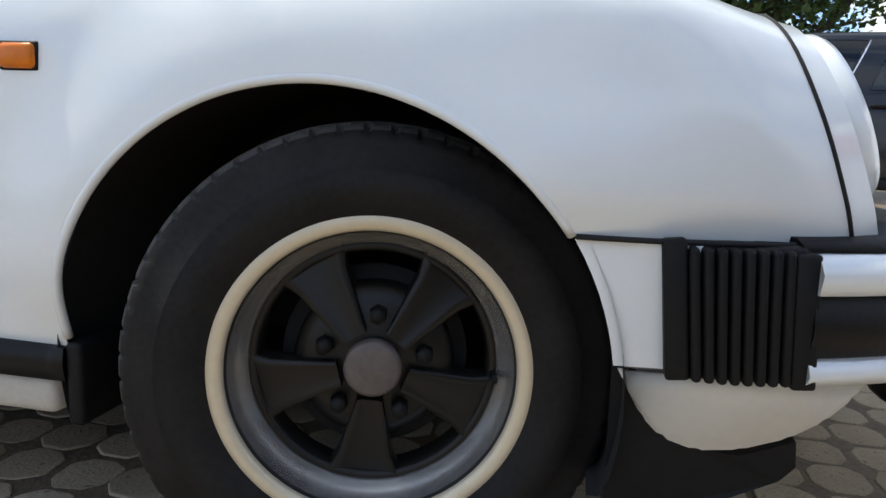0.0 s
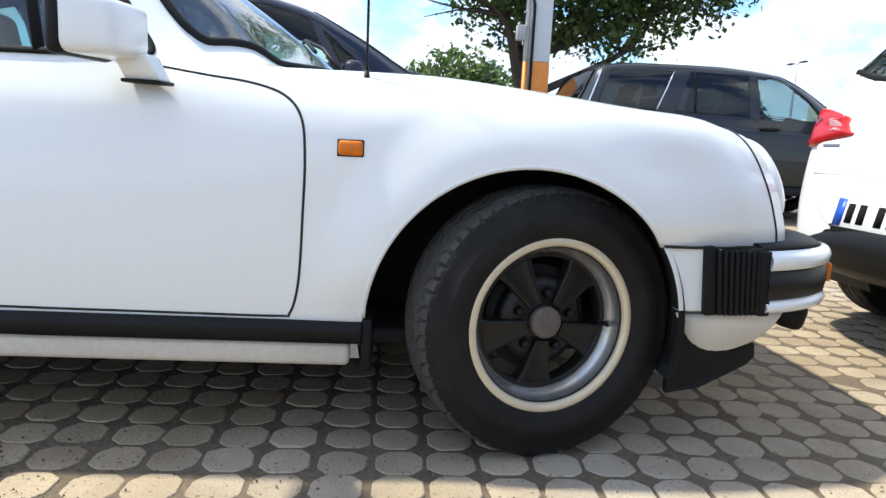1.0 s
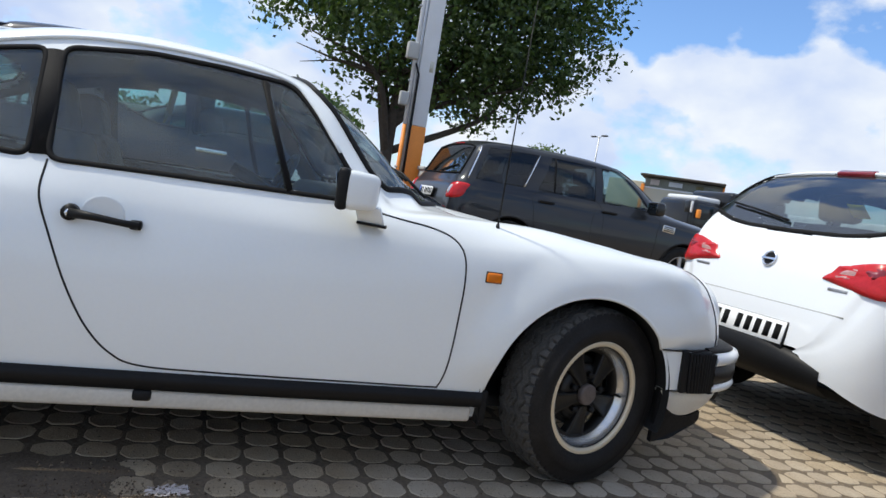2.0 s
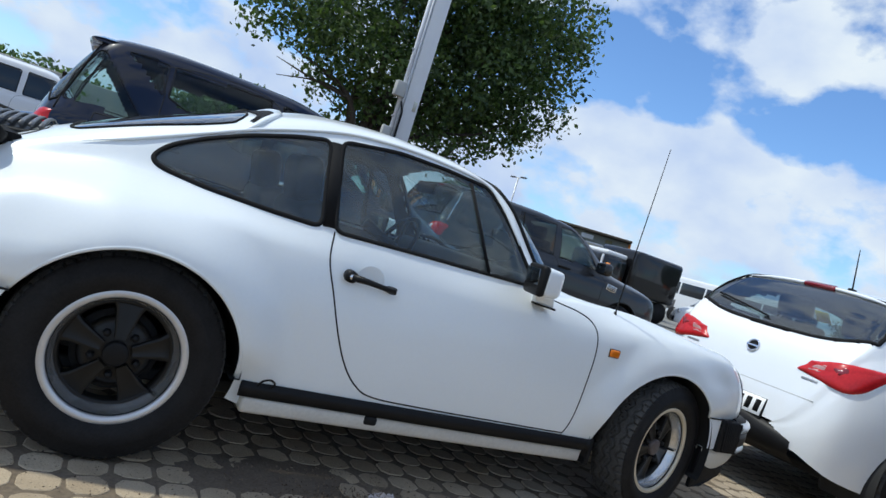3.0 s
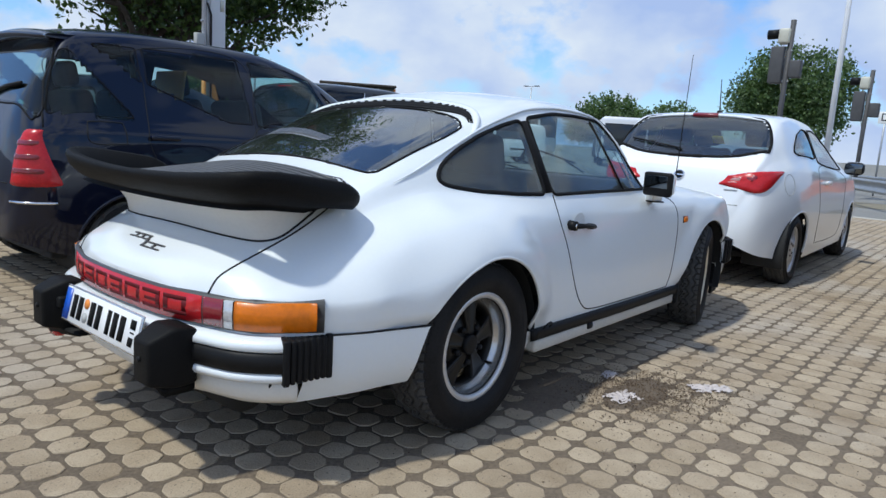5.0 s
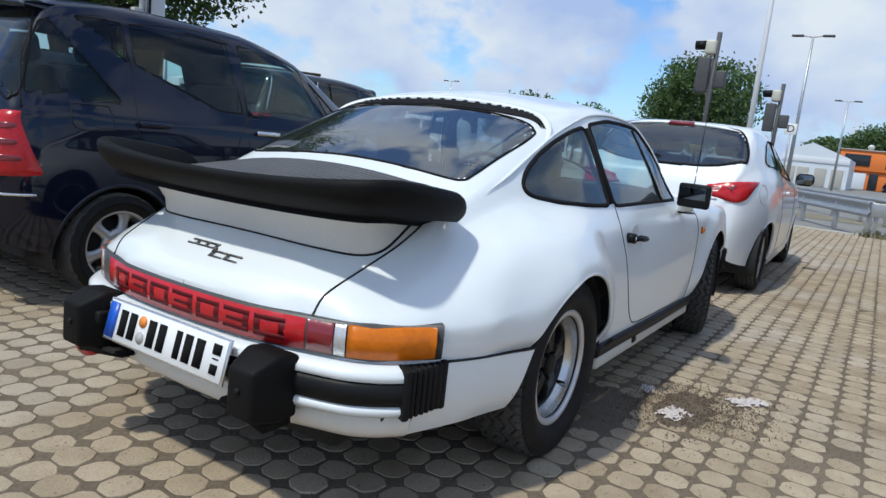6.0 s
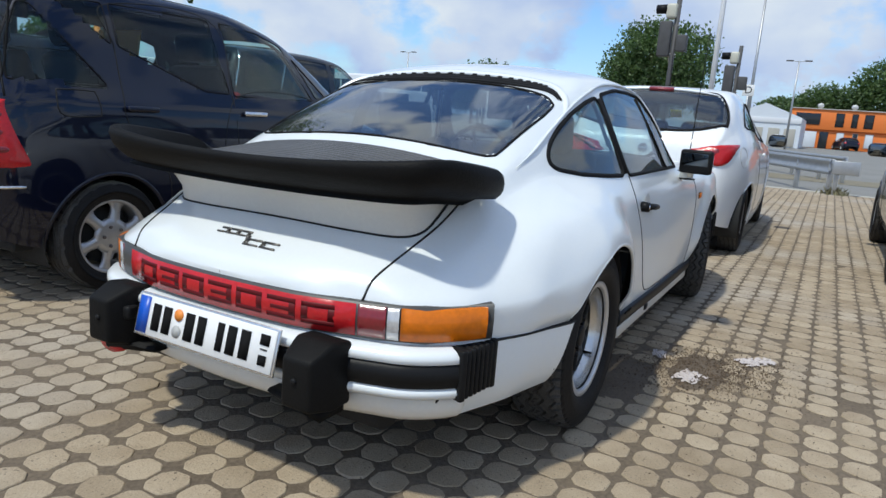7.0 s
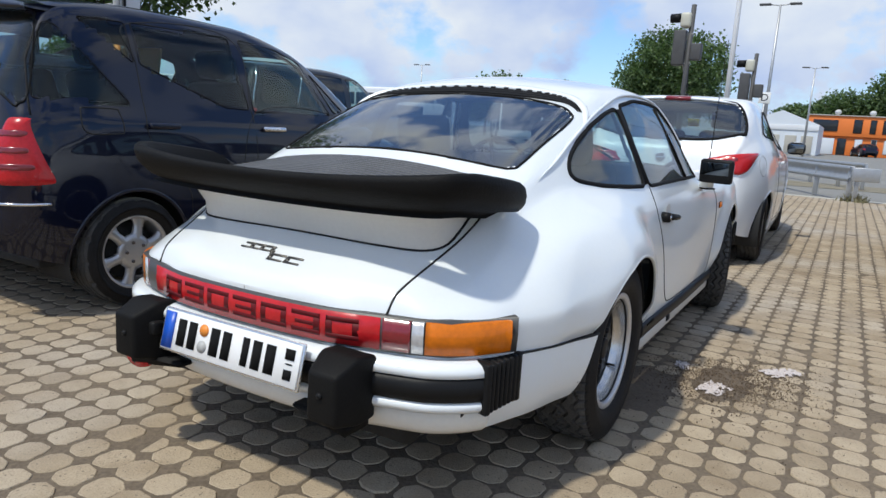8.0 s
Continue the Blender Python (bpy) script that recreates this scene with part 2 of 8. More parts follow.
def stone(name, island):
    """Cast concrete: tan to grey by stone and by patch of ground, pitted, with dark crumbs trodden in."""
    m = mat(name, (0.302, 0.234, 0.152), 0.9, scale=9, fine=140, bump=0.5, col2=(0.430, 0.346, 0.238), rnd=0.34, island=island)
    n, l = m.node_tree.nodes, m.node_tree.links
    p = n["Principled BSDF"]
    last = p.inputs["Base Color"].links[0].from_socket
    geo = n.new("ShaderNodeNewGeometry")

    def layer(scale, detail, low, high, colour, most, kind="MIX"):
        nonlocal last
        t, r, x = n.new("ShaderNodeTexNoise"), n.new("ShaderNodeMapRange"), n.new("ShaderNodeMix")
        t.inputs["Scale"].default_value, t.inputs["Detail"].default_value = scale, detail
        r.inputs["From Min"].default_value, r.inputs["From Max"].default_value, r.inputs["To Max"].default_value = low, high, most
        x.data_type, x.blend_type = "RGBA", kind
        x.inputs[7].default_value = (*colour, 1)
        l.new(geo.outputs["Position"], t.inputs["Vector"])
        l.new(t.outputs["Fac"], r.inputs["Value"])
        l.new(r.outputs["Result"], x.inputs["Factor"])
        l.new(last, x.inputs[6])
        last = x.outputs[2]

    layer(0.55, 3, 0.52, 0.68, (0.43, 0.41, 0.38), 0.40)
    layer(3.2, 4, 0.50, 0.72, (0.55, 0.48, 0.40), 0.45, "MULTIPLY")
    layer(75.0, 2, 0.66, 0.70, (0.075, 0.056, 0.038), 0.7)
    layer(240.0, 2, 0.60, 0.66, (0.10, 0.082, 0.06), 0.5)
    l.new(last, p.inputs["Base Color"])
    return m


M_PAVER = stone("concrete_paver", False)
M_PAVER_FAR = stone("concrete_paver_joined", True)
M_SOIL = mat("joint_soil", (0.085, 0.064, 0.042), 0.95, scale=1.6, fine=70, bump=0.8, col2=(0.190, 0.146, 0.100))
M_ASPHALT = mat("asphalt", (0.17, 0.165, 0.15), 0.9, scale=0.4, fine=60, bump=0.4, col2=(0.25, 0.245, 0.225))
M_GROUND = mat("far_ground", (0.16, 0.155, 0.135), 0.95, scale=0.05, fine=3, bump=0.0, col2=(0.24, 0.23, 0.20))
M_POLE_WHITE = mat("white_pole_paint", (0.70, 0.71, 0.72), 0.5, var=0.06, scale=4, bump=0.1)
M_ORANGE = mat("orange_paint", (0.80, 0.26, 0.035), 0.5, var=0.1, scale=3, bump=0.1)
M_GALV = mat("galvanised_steel", (0.42, 0.43, 0.44), 0.45, 0.7, var=0.15, scale=8, bump=0.1)
M_BOXGREY = mat("grey_plastic_box", (0.42, 0.42, 0.40), 0.6, var=0.08, bump=0.05)
M_SIGNALBOX = mat("signal_housing_grey", (0.07, 0.07, 0.072), 0.6, var=0.2, bump=0.1)
M_CREAM = mat("signal_housing_cream", (0.55, 0.54, 0.45), 0.5, var=0.08, bump=0.05)
M_BARK = mat("bark", (0.045, 0.036, 0.027), 0.95, scale=14, fine=60, bump=1.0, col2=(0.085, 0.07, 0.055), bdist=0.02)


def leaf(name, col, col2, glow):
    """Leaf surface with light shining through it."""
    m = mat(name, col, 0.5, scale=2, fine=20, bump=0.0, col2=col2, rnd=0.7, island=True)
    n, l = m.node_tree.nodes, m.node_tree.links
    p, out = n["Principled BSDF"], n["Material Output"]
    tint = p.inputs["Base Color"].links[0].from_socket
    tr, mx, hs = n.new("ShaderNodeBsdfTranslucent"), n.new("ShaderNodeMixShader"), n.new("ShaderNodeHueSaturation")
    hs.inputs["Saturation"].default_value, hs.inputs["Value"].default_value = 1.15, 1.7
    mx.inputs[0].default_value = glow
    l.new(tint, hs.inputs["Color"])
    l.new(hs.outputs[0], tr.inputs[0])
    l.new(p.outputs[0], mx.inputs[1])
    l.new(tr.outputs[0], mx.inputs[2])
    l.new(mx.outputs[0], out.inputs[0])
    return m


M_LEAF = leaf("maple_leaf", (0.028, 0.055, 0.016), (0.085, 0.135, 0.036), 0.35)
M_LEAF2 = leaf("plane_leaf", (0.042, 0.080, 0.024), (0.115, 0.175, 0.058), 0.3)
M_FACADE = mat("orange_cladding", (0.78, 0.20, 0.035), 0.6, var=0.06, scale=0.5, bump=0.05)
M_WINDARK = mat("dark_window_glass", (0.02, 0.024, 0.028), 0.08, var=0.2, scale=0.3, bump=0)
M_TENT = mat("white_sheet", (0.66, 0.70, 0.74), 0.6, var=0.05, scale=0.6, bump=0.1)
M_STALL = mat("beige_trailer_panel", (0.50, 0.46, 0.36), 0.6, var=0.06, scale=1.5, bump=0.05)
M_BAND = mat("grey_green_sheet", (0.20, 0.215, 0.185), 0.7, var=0.25, scale=2.5, bump=0.1)
M_BUS = mat("white_coach_paint", (0.72, 0.73, 0.74), 0.35, var=0.03, scale=0.6, bump=0, coat=0.5)
M_PAPER = mat("crumpled_paper", (0.52, 0.46, 0.43), 0.9, var=0.15, scale=25, bump=0.8)
M_DIRT = mat("brown_litter", (0.055, 0.036, 0.022), 0.95, scale=20, fine=120, bump=0.8, col2=(0.16, 0.115, 0.075), rnd=0.8, island=True)
M_LOOSE_SOIL = mat("damp_trodden_soil", (0.080, 0.060, 0.041), 0.95, scale=9, fine=90, bump=0.7, col2=(0.150, 0.115, 0.080))
M_WALL = mat("pale_concrete", (0.42, 0.40, 0.35), 0.9, var=0.1, scale=0.4, bump=0.1)
M_GRASS = mat("grass", (0.10, 0.11, 0.045), 0.9, scale=1.5, fine=30, bump=0.5, col2=(0.22, 0.19, 0.11))
M_VERGE = mat("dry_verge", (0.16, 0.14, 0.09), 0.95, scale=1.5, fine=30, bump=0.5, col2=(0.25, 0.22, 0.16))
M_YELLOW = mat("yellow_card", (0.75, 0.68, 0.05), 0.6, bump=0)
M_WOOD = mat("plywood", (0.45, 0.27, 0.11), 0.6, scale=4, fine=50, bump=0.2)


# ---- mesh helpers ----
def thing(name, label, category, m=None, group="", kind=""):
    ob = new(name)
    ob.empty_display_size = 0.1
    if m is not None:
        ob.matrix_world = m
    return tagged(ob, label, category, group, kind)


def part(name, bm, material, parent=None, label="", smooth=True):
    me = bpy.data.meshes.new(name)
    bm.to_mesh(me)
    bm.free()
    if material:
        me.materials.append(material)
    if smooth:
        me.polygons.foreach_set("use_smooth", [True] * len(me.polygons))
    ob = new(name, me)
    if parent is not None:
        ob.parent = parent
    if label:
        ob["label"] = label
    return ob


def group_part(name, parent, label=""):
    ob = new(name)
    ob.empty_display_size = 0.1
    ob.parent = parent
    if label:
        ob["label"] = label
    return ob


def pydata(name, verts, faces, material, parent=None, label="", smooth=True, normals=None):
    me = bpy.data.meshes.new(name)
    me.from_pydata([tuple(v) for v in verts], [], faces)
    if material:
        me.materials.append(material)
    if smooth:
        me.polygons.foreach_set("use_smooth", [True] * len(me.polygons))
    if normals is not None:
        me.normals_split_custom_set_from_vertices([tuple(v) for v in normals])
    ob = new(name, me)
    if parent is not None:
        ob.parent = parent
    if label:
        ob["label"] = label
    return ob


def box_bm(sx, sy, sz, bevel=0.0, m=None, seg=2, bm=None):
    b = bm if bm is not None else bmesh.new()
    t = Matrix.Diagonal((sx, sy, sz, 1))
    if m is not None:
        t = m @ t
    r = bmesh.ops.create_cube(b, size=1.0, matrix=t)
    if bevel:
        es = list({e for v in r["verts"] for e in v.link_edges})
        bmesh.ops.bevel(b, geom=es, offset=bevel, segments=seg, affect="EDGES", profile=0.5)
    return b


def cyl_bm(r1, r2, depth, m=None, seg=20, bm=None, cap=True):
    b = bm if bm is not None else bmesh.new()
    bmesh.ops.create_cone(b, cap_ends=cap, segments=seg, radius1=r1, radius2=r2, depth=depth, matrix=m or Matrix())
    return b


def lathe_bm(profile, seg=48, axis_m=None):
    """Turns a profile of (radius, along) round the local z axis."""
    b = bmesh.new()
    rings = []
    for k in range(seg):
        a = 2 * math.pi * k / seg
        rings.append([b.verts.new((r * math.cos(a), r * math.sin(a), h)) for r, h in profile])
    for k in range(seg):
        p, q = rings[k], rings[(k + 1) % seg]
        for j in range(len(profile) - 1):
            b.faces.new((p[j], q[j], q[j + 1], p[j + 1]))
    bmesh.ops.remove_doubles(b, verts=b.verts, dist=1e-5)
    if axis_m is not None:
        b.transform(axis_m)
    return b


def tube(points, radius, seg=8, closed=False, flat=1.0, radii=None):
    """Verts and faces of a tube along points."""
    P = [Vector(p) for p in points]
    n = len(P)
    verts, faces = [], []
    prev = None
    for i in range(n):
        a = P[(i - 1) % n] if (closed or i > 0) else P[i]
        c = P[(i + 1) % n] if (closed or i < n - 1) else P[i]
        d = (c - a)
        d = d.normalized() if d.length > 1e-9 else Vector((1, 0, 0))
        if prev is None:
            up = Vector((0, 0, 1)) if abs(d.z) < 0.9 else Vector((0, 1, 0))
            u = d.cross(up).normalized()
        else:
            u = (prev - d * prev.dot(d)).normalized()
        prev = u
        v = d.cross(u)
        rr = radii[i] if radii else radius
        for k in range(seg):
            t = 2 * math.pi * k / seg
            verts.append(P[i] + u * math.cos(t) * rr + v * math.sin(t) * rr * flat)
    last = n if closed else n - 1
    for i in range(last):
        j = (i + 1) % n
        for k in range(seg):
            l = (k + 1) % seg
            faces.append((i * seg + k, i * seg + l, j * seg + l, j * seg + k))
    if not closed:
        faces.append(tuple(reversed(range(seg))))
        faces.append(tuple((n - 1) * seg + k for k in range(seg)))
    return verts, faces


def tube_part(name, points, radius, material, parent=None, label="", seg=8, closed=False, flat=1.0, radii=None):
    v, f = tube(points, radius, seg, closed, flat, radii)
    return pydata(name, v, f, material, parent, label)


def smooth_line(pts, n, closed=False):
    """n points along a smooth line through pts, of any dimension."""
    P = np.array(pts, float)
    if closed:
        P = np.vstack([P[-1], P, P[0], P[1]])
    else:
        P = np.vstack([2 * P[0] - P[1], P, 2 * P[-1] - P[-2]])
    m = len(P) - 3
    out = []
    for i in range(n):
        t = i * m / (n if closed else n - 1)
        k = min(int(t), m - 1)
        u = t - k
        a, b, c, d = P[k], P[k + 1], P[k + 2], P[k + 3]
        out.append(0.5 * (2 * b + (c - a) * u + (2 * a - 5 * b + 4 * c - d) * u * u + (3 * b - a - 3 * c + d) * u ** 3))
    return np.array(out)


def rounded(pts, r=0.035):
    """A polygon with its corners rounded off."""
    P = [np.array(p, float) for p in pts]
    out = []
    n = len(P)
    for i in range(n):
        a, p, c = P[i - 1], P[i], P[(i + 1) % n]
        la, lc = np.linalg.norm(a - p), np.linalg.norm(c - p)
        u = p + (a - p) / la * min(r, la * 0.48)
        w = p + (c - p) / lc * min(r, lc * 0.48)
        for t in np.linspace(0, 1, 6):
            out.append(u * (1 - t) ** 2 + 2 * p * t * (1 - t) + w * t * t)
    return np.array(out)


def pchip(xs, ys, x):
    xs, ys, x = np.array(xs, float), np.array(ys, float), np.array(x, float)
    h, d = np.diff(xs), np.diff(ys) / np.diff(xs)
    m = np.zeros(len(xs))
    m[0], m[-1] = d[0], d[-1]
    for i in range(1, len(xs) - 1):
        if d[i - 1] * d[i] > 0:
            w1, w2 = 2 * h[i] + h[i - 1], h[i] + 2 * h[i - 1]
            m[i] = (w1 + w2) / (w1 / d[i - 1] + w2 / d[i])
    k = np.clip(np.searchsorted(xs, x, side="right") - 1, 0, len(h) - 1)
    t = np.clip((x - xs[k]) / h[k], 0, 1)
    return (ys[k] * (2 * t ** 3 - 3 * t ** 2 + 1) + m[k] * h[k] * (t ** 3 - 2 * t ** 2 + t)
            + ys[k + 1] * (-2 * t ** 3 + 3 * t ** 2) + m[k + 1] * h[k] * (t ** 3 - t ** 2))


def inside(poly, x, y):
    """Which of the points (x, y) lie within the polygon."""
    x, y = np.asarray(x), np.asarray(y)
    r = np.zeros(x.shape, bool)
    n = len(poly)
    for i in range(n):
        x1, y1 = poly[i]
        x2, y2 = poly[(i + 1) % n]
        if y1 == y2:
            continue
        c = ((y1 > y) != (y2 > y)) & (x < (x2 - x1) * (y - y1) / (y2 - y1) + x1)
        r ^= c
    return r


class Shell:
    """A car's skin: control lines (x, half-width, height) from sill to roof, lofted across and mirrored."""

    def __init__(self, curves, xs, sub):
        xs = np.array(xs, float)
        self.xs = xs
        C = []
        for c in curves:
            c = sorted(c)
            cx = [p[0] for p in c]
            C.append(np.stack([pchip(cx, [p[1] for p in c], xs), pchip(cx, [p[2] for p in c], xs)], 1))
        C = np.array(C)  # curve, station, (w, z)
        self.C = C
        half = []
        for s in range(len(xs)):
            p = C[:, s]
            mirror = p[-2] * np.array([-1, 1])
            q = np.vstack([2 * p[0] - p[1], p, mirror])
            t = np.concatenate([[0], np.cumsum(np.maximum(np.linalg.norm(np.diff(q, axis=0), axis=1), 1e-4))])
            row = []
            for k in range(1, len(q) - 2):
                m0 = (q[k + 1] - q[k - 1]) / (t[k + 1] - t[k - 1])
                m1 = (q[k + 2] - q[k]) / (t[k + 2] - t[k])
                h = t[k + 1] - t[k]
                n = sub[k - 1]
                for i in range(n):
                    u = i / n
                    row.append(q[k] * (2 * u ** 3 - 3 * u ** 2 + 1) + m0 * h * (u ** 3 - 2 * u ** 2 + u)
                               + q[k + 1] * (-2 * u ** 3 + 3 * u ** 2) + m1 * h * (u ** 3 - u ** 2))
            row.append(q[-2])
            half.append(row)
        half = np.array(half)
        half[:, -1, 0] = 0
        nh = half.shape[1]
        self.cols = 2 * nh - 1
        full = np.zeros((len(xs), self.cols, 3))
        full[:, :, 0] = xs[:, None]
        full[:, :nh, 1], full[:, :nh, 2] = -half[:, :, 0], half[:, :, 1]
        full[:, nh:, 1], full[:, nh:, 2] = half[:, nh - 2::-1, 0], half[:, nh - 2::-1, 1]
        seg = np.concatenate([[k] * n for k, n in enumerate(sub)])
        self.seg = np.concatenate([seg, seg[::-1]])
        self.P = full

    def arch(self, x, z, r, low=-9):
        """Clears a wheel arch: the points within go to its rim."""
        d = np.hypot(self.P[:, :, 0] - x, self.P[:, :, 2] - z)
        side = np.abs(self.P[:, :, 1]) > 0.45
        hit = (d < r) & side
        self.hits = (self.hits | hit) if hasattr(self, "hits") else hit
        k = np.where(hit, r / np.maximum(d, 1e-4), 1)
        self.P[:, :, 0] = x + (self.P[:, :, 0] - x) * k
        self.P[:, :, 2] = z + (self.P[:, :, 2] - z) * k

    def finish(self):
        P = self.P
        n, c = P.shape[:2]
        du = np.gradient(P, axis=0)
        dv = np.gradient(P, axis=1)
        N = np.cross(dv, du)
        N /= np.maximum(np.linalg.norm(N, axis=2, keepdims=True), 1e-9)
        mid = P[n // 2, c // 2]
        if N[n // 2, c // 2, 2] < 0:
            N = -N
            self.flip = True
        else:
            self.flip = False
        self.N = N
        self.mid = (P[:-1, :-1] + P[1:, :-1] + P[1:, 1:] + P[:-1, 1:]) / 4
        self.dead = np.zeros((n - 1, c - 1), bool)
        if hasattr(self, "hits"):
            h = self.hits
            self.dead = h[:-1, :-1] & h[1:, :-1] & h[1:, 1:] & h[:-1, 1:]
        self.key = np.full((n - 1, c - 1), "body", dtype=object)
        self.key[self.dead] = ""
        return self

    def paint(self, key, mask):
        self.key[mask & (self.key != "")] = key

    def part(self, key, name, material, parent, label="", offset=0.0, only=None):
        c = self.P.shape[1]
        mask = (self.key == key) if only is None else only
        ii, jj = np.nonzero(mask)
        if not len(ii):
            return None
        used = {}
        verts, norms, faces = [], [], []

        def vid(i, j):
            k = i * c + j
            if k not in used:
                used[k] = len(verts)
                verts.append(self.P[i, j] + self.N[i, j] * offset)
                norms.append(self.N[i, j])
            return used[k]

        for i, j in zip(ii, jj):
            f = [vid(i, j), vid(i + 1, j), vid(i + 1, j + 1), vid(i, j + 1)]
            faces.append(f if self.flip else f[::-1])
        return pydata(name, verts, faces, material, parent, label, True, norms)

    def at_side(self, x, z, side=-1, out=0.0):
        """The point of the skin's flank at (x, z); side -1 is the right flank."""
        i = int(np.clip(np.searchsorted(self.xs, x) if self.xs[0] < self.xs[-1] else np.searchsorted(-self.xs, -x), 1, len(self.xs) - 1))
        nh = (self.cols + 1) // 2
        t = (x - self.xs[i - 1]) / (self.xs[i] - self.xs[i - 1])
        A = self.P0[i - 1, :nh] * (1 - t) + self.P0[i, :nh] * t
        order = np.argsort(A[:, 2], kind="stable")
        y = np.interp(z, A[order, 2], A[order, 1])
        return Vector((x, -side * (y - out) if side > 0 else y - out, z))

    def at_top(self, x, y, out=0.0):
        i = int(np.clip(np.searchsorted(self.xs, x) if self.xs[0] < self.xs[-1] else np.searchsorted(-self.xs, -x), 1, len(self.xs) - 1))
        t = (x - self.xs[i - 1]) / (self.xs[i] - self.xs[i - 1])
        A = self.P0[i - 1] * (1 - t) + self.P0[i] * t
        nh = (self.cols + 1) // 2
        B = A[nh // 4:nh]
        o = np.argsort(B[:, 1], kind="stable")
        return Vector((x, y, float(np.interp(-abs(y), B[o, 1], B[o, 2])) + out))


# ---- wheels ----
Y_AXIS = pose(0, 0, 0, 90, 0, 0)  # local z to -y


def tyre_mesh(r, width, rim_r, seg=150, tread="v"):
    """A tyre round the y axis, outer face towards -y, with cut tread grooves and sidewall ribs."""
    prof = []
    hw = width / 2
    for u in np.linspace(-1, 1, 41):
        prof.append((r - 0.011 * abs(u) ** 5, u * hw * 0.84, True))
    wall = [(r - 0.016, 0.885), (r - 0.024, 0.925), (r - 0.031, 0.940), (r - 0.034, 0.962), (r - 0.055, 1.0), ((r + rim_r) / 2, 1.015), (rim_r + 0.026, 0.96), (rim_r + 0.012, 0.90), (rim_r, 0.80)]
    left = [(a, -b * hw, False) for a, b in reversed(wall)]
    right = [(a, b * hw, False) for a, b in wall]
    prof = left + prof + right
    n = len(prof)
    verts, faces = [], []
    for k in range(seg):
        a = 2 * math.pi * k / seg
        for rr, y, tr in prof:
            q = rr
            if tr:
                u = y / hw
                wave = 0.085 * math.sin(k * math.pi / 6)
                groove = any(abs(u - c - wave) < 0.034 for c in (-0.56, -0.2, 0.2, 0.56))
                notch = k % 6 == (1 if u > 0 else 4) and (abs(u) > 0.60 or abs(u) < 0.12)
                if groove or notch:
                    q = rr - 0.010
            elif abs(y) > hw * 0.98:
                q = rr
            verts.append((q * math.cos(a), y, q * math.sin(a)))
    for k in range(seg):
        for j in range(n - 1):
            p, s = k * n, ((k + 1) % seg) * n
            faces.append((p + j, p + j + 1, s + j + 1, s + j))
    return verts, faces


def tyre_part(r, width, rim_r, seg, parent, label):
    v, f = tyre_mesh(r, width, rim_r, seg)
    ob = pydata("tyre", v, f, M_TYRE, parent, label)
    n = len(v) // seg - 1
    w = (n + 1 - 41) // 2
    ob.data.polygons.foreach_set("use_smooth", [not (w <= (k % n) < n - w) for k in range(len(f))])
    ob.data.materials.append(M_TREAD)
    ob.data.polygons.foreach_set("material_index", [1 if w <= (k % n) < n - w else 0 for k in range(len(f))])
    return ob


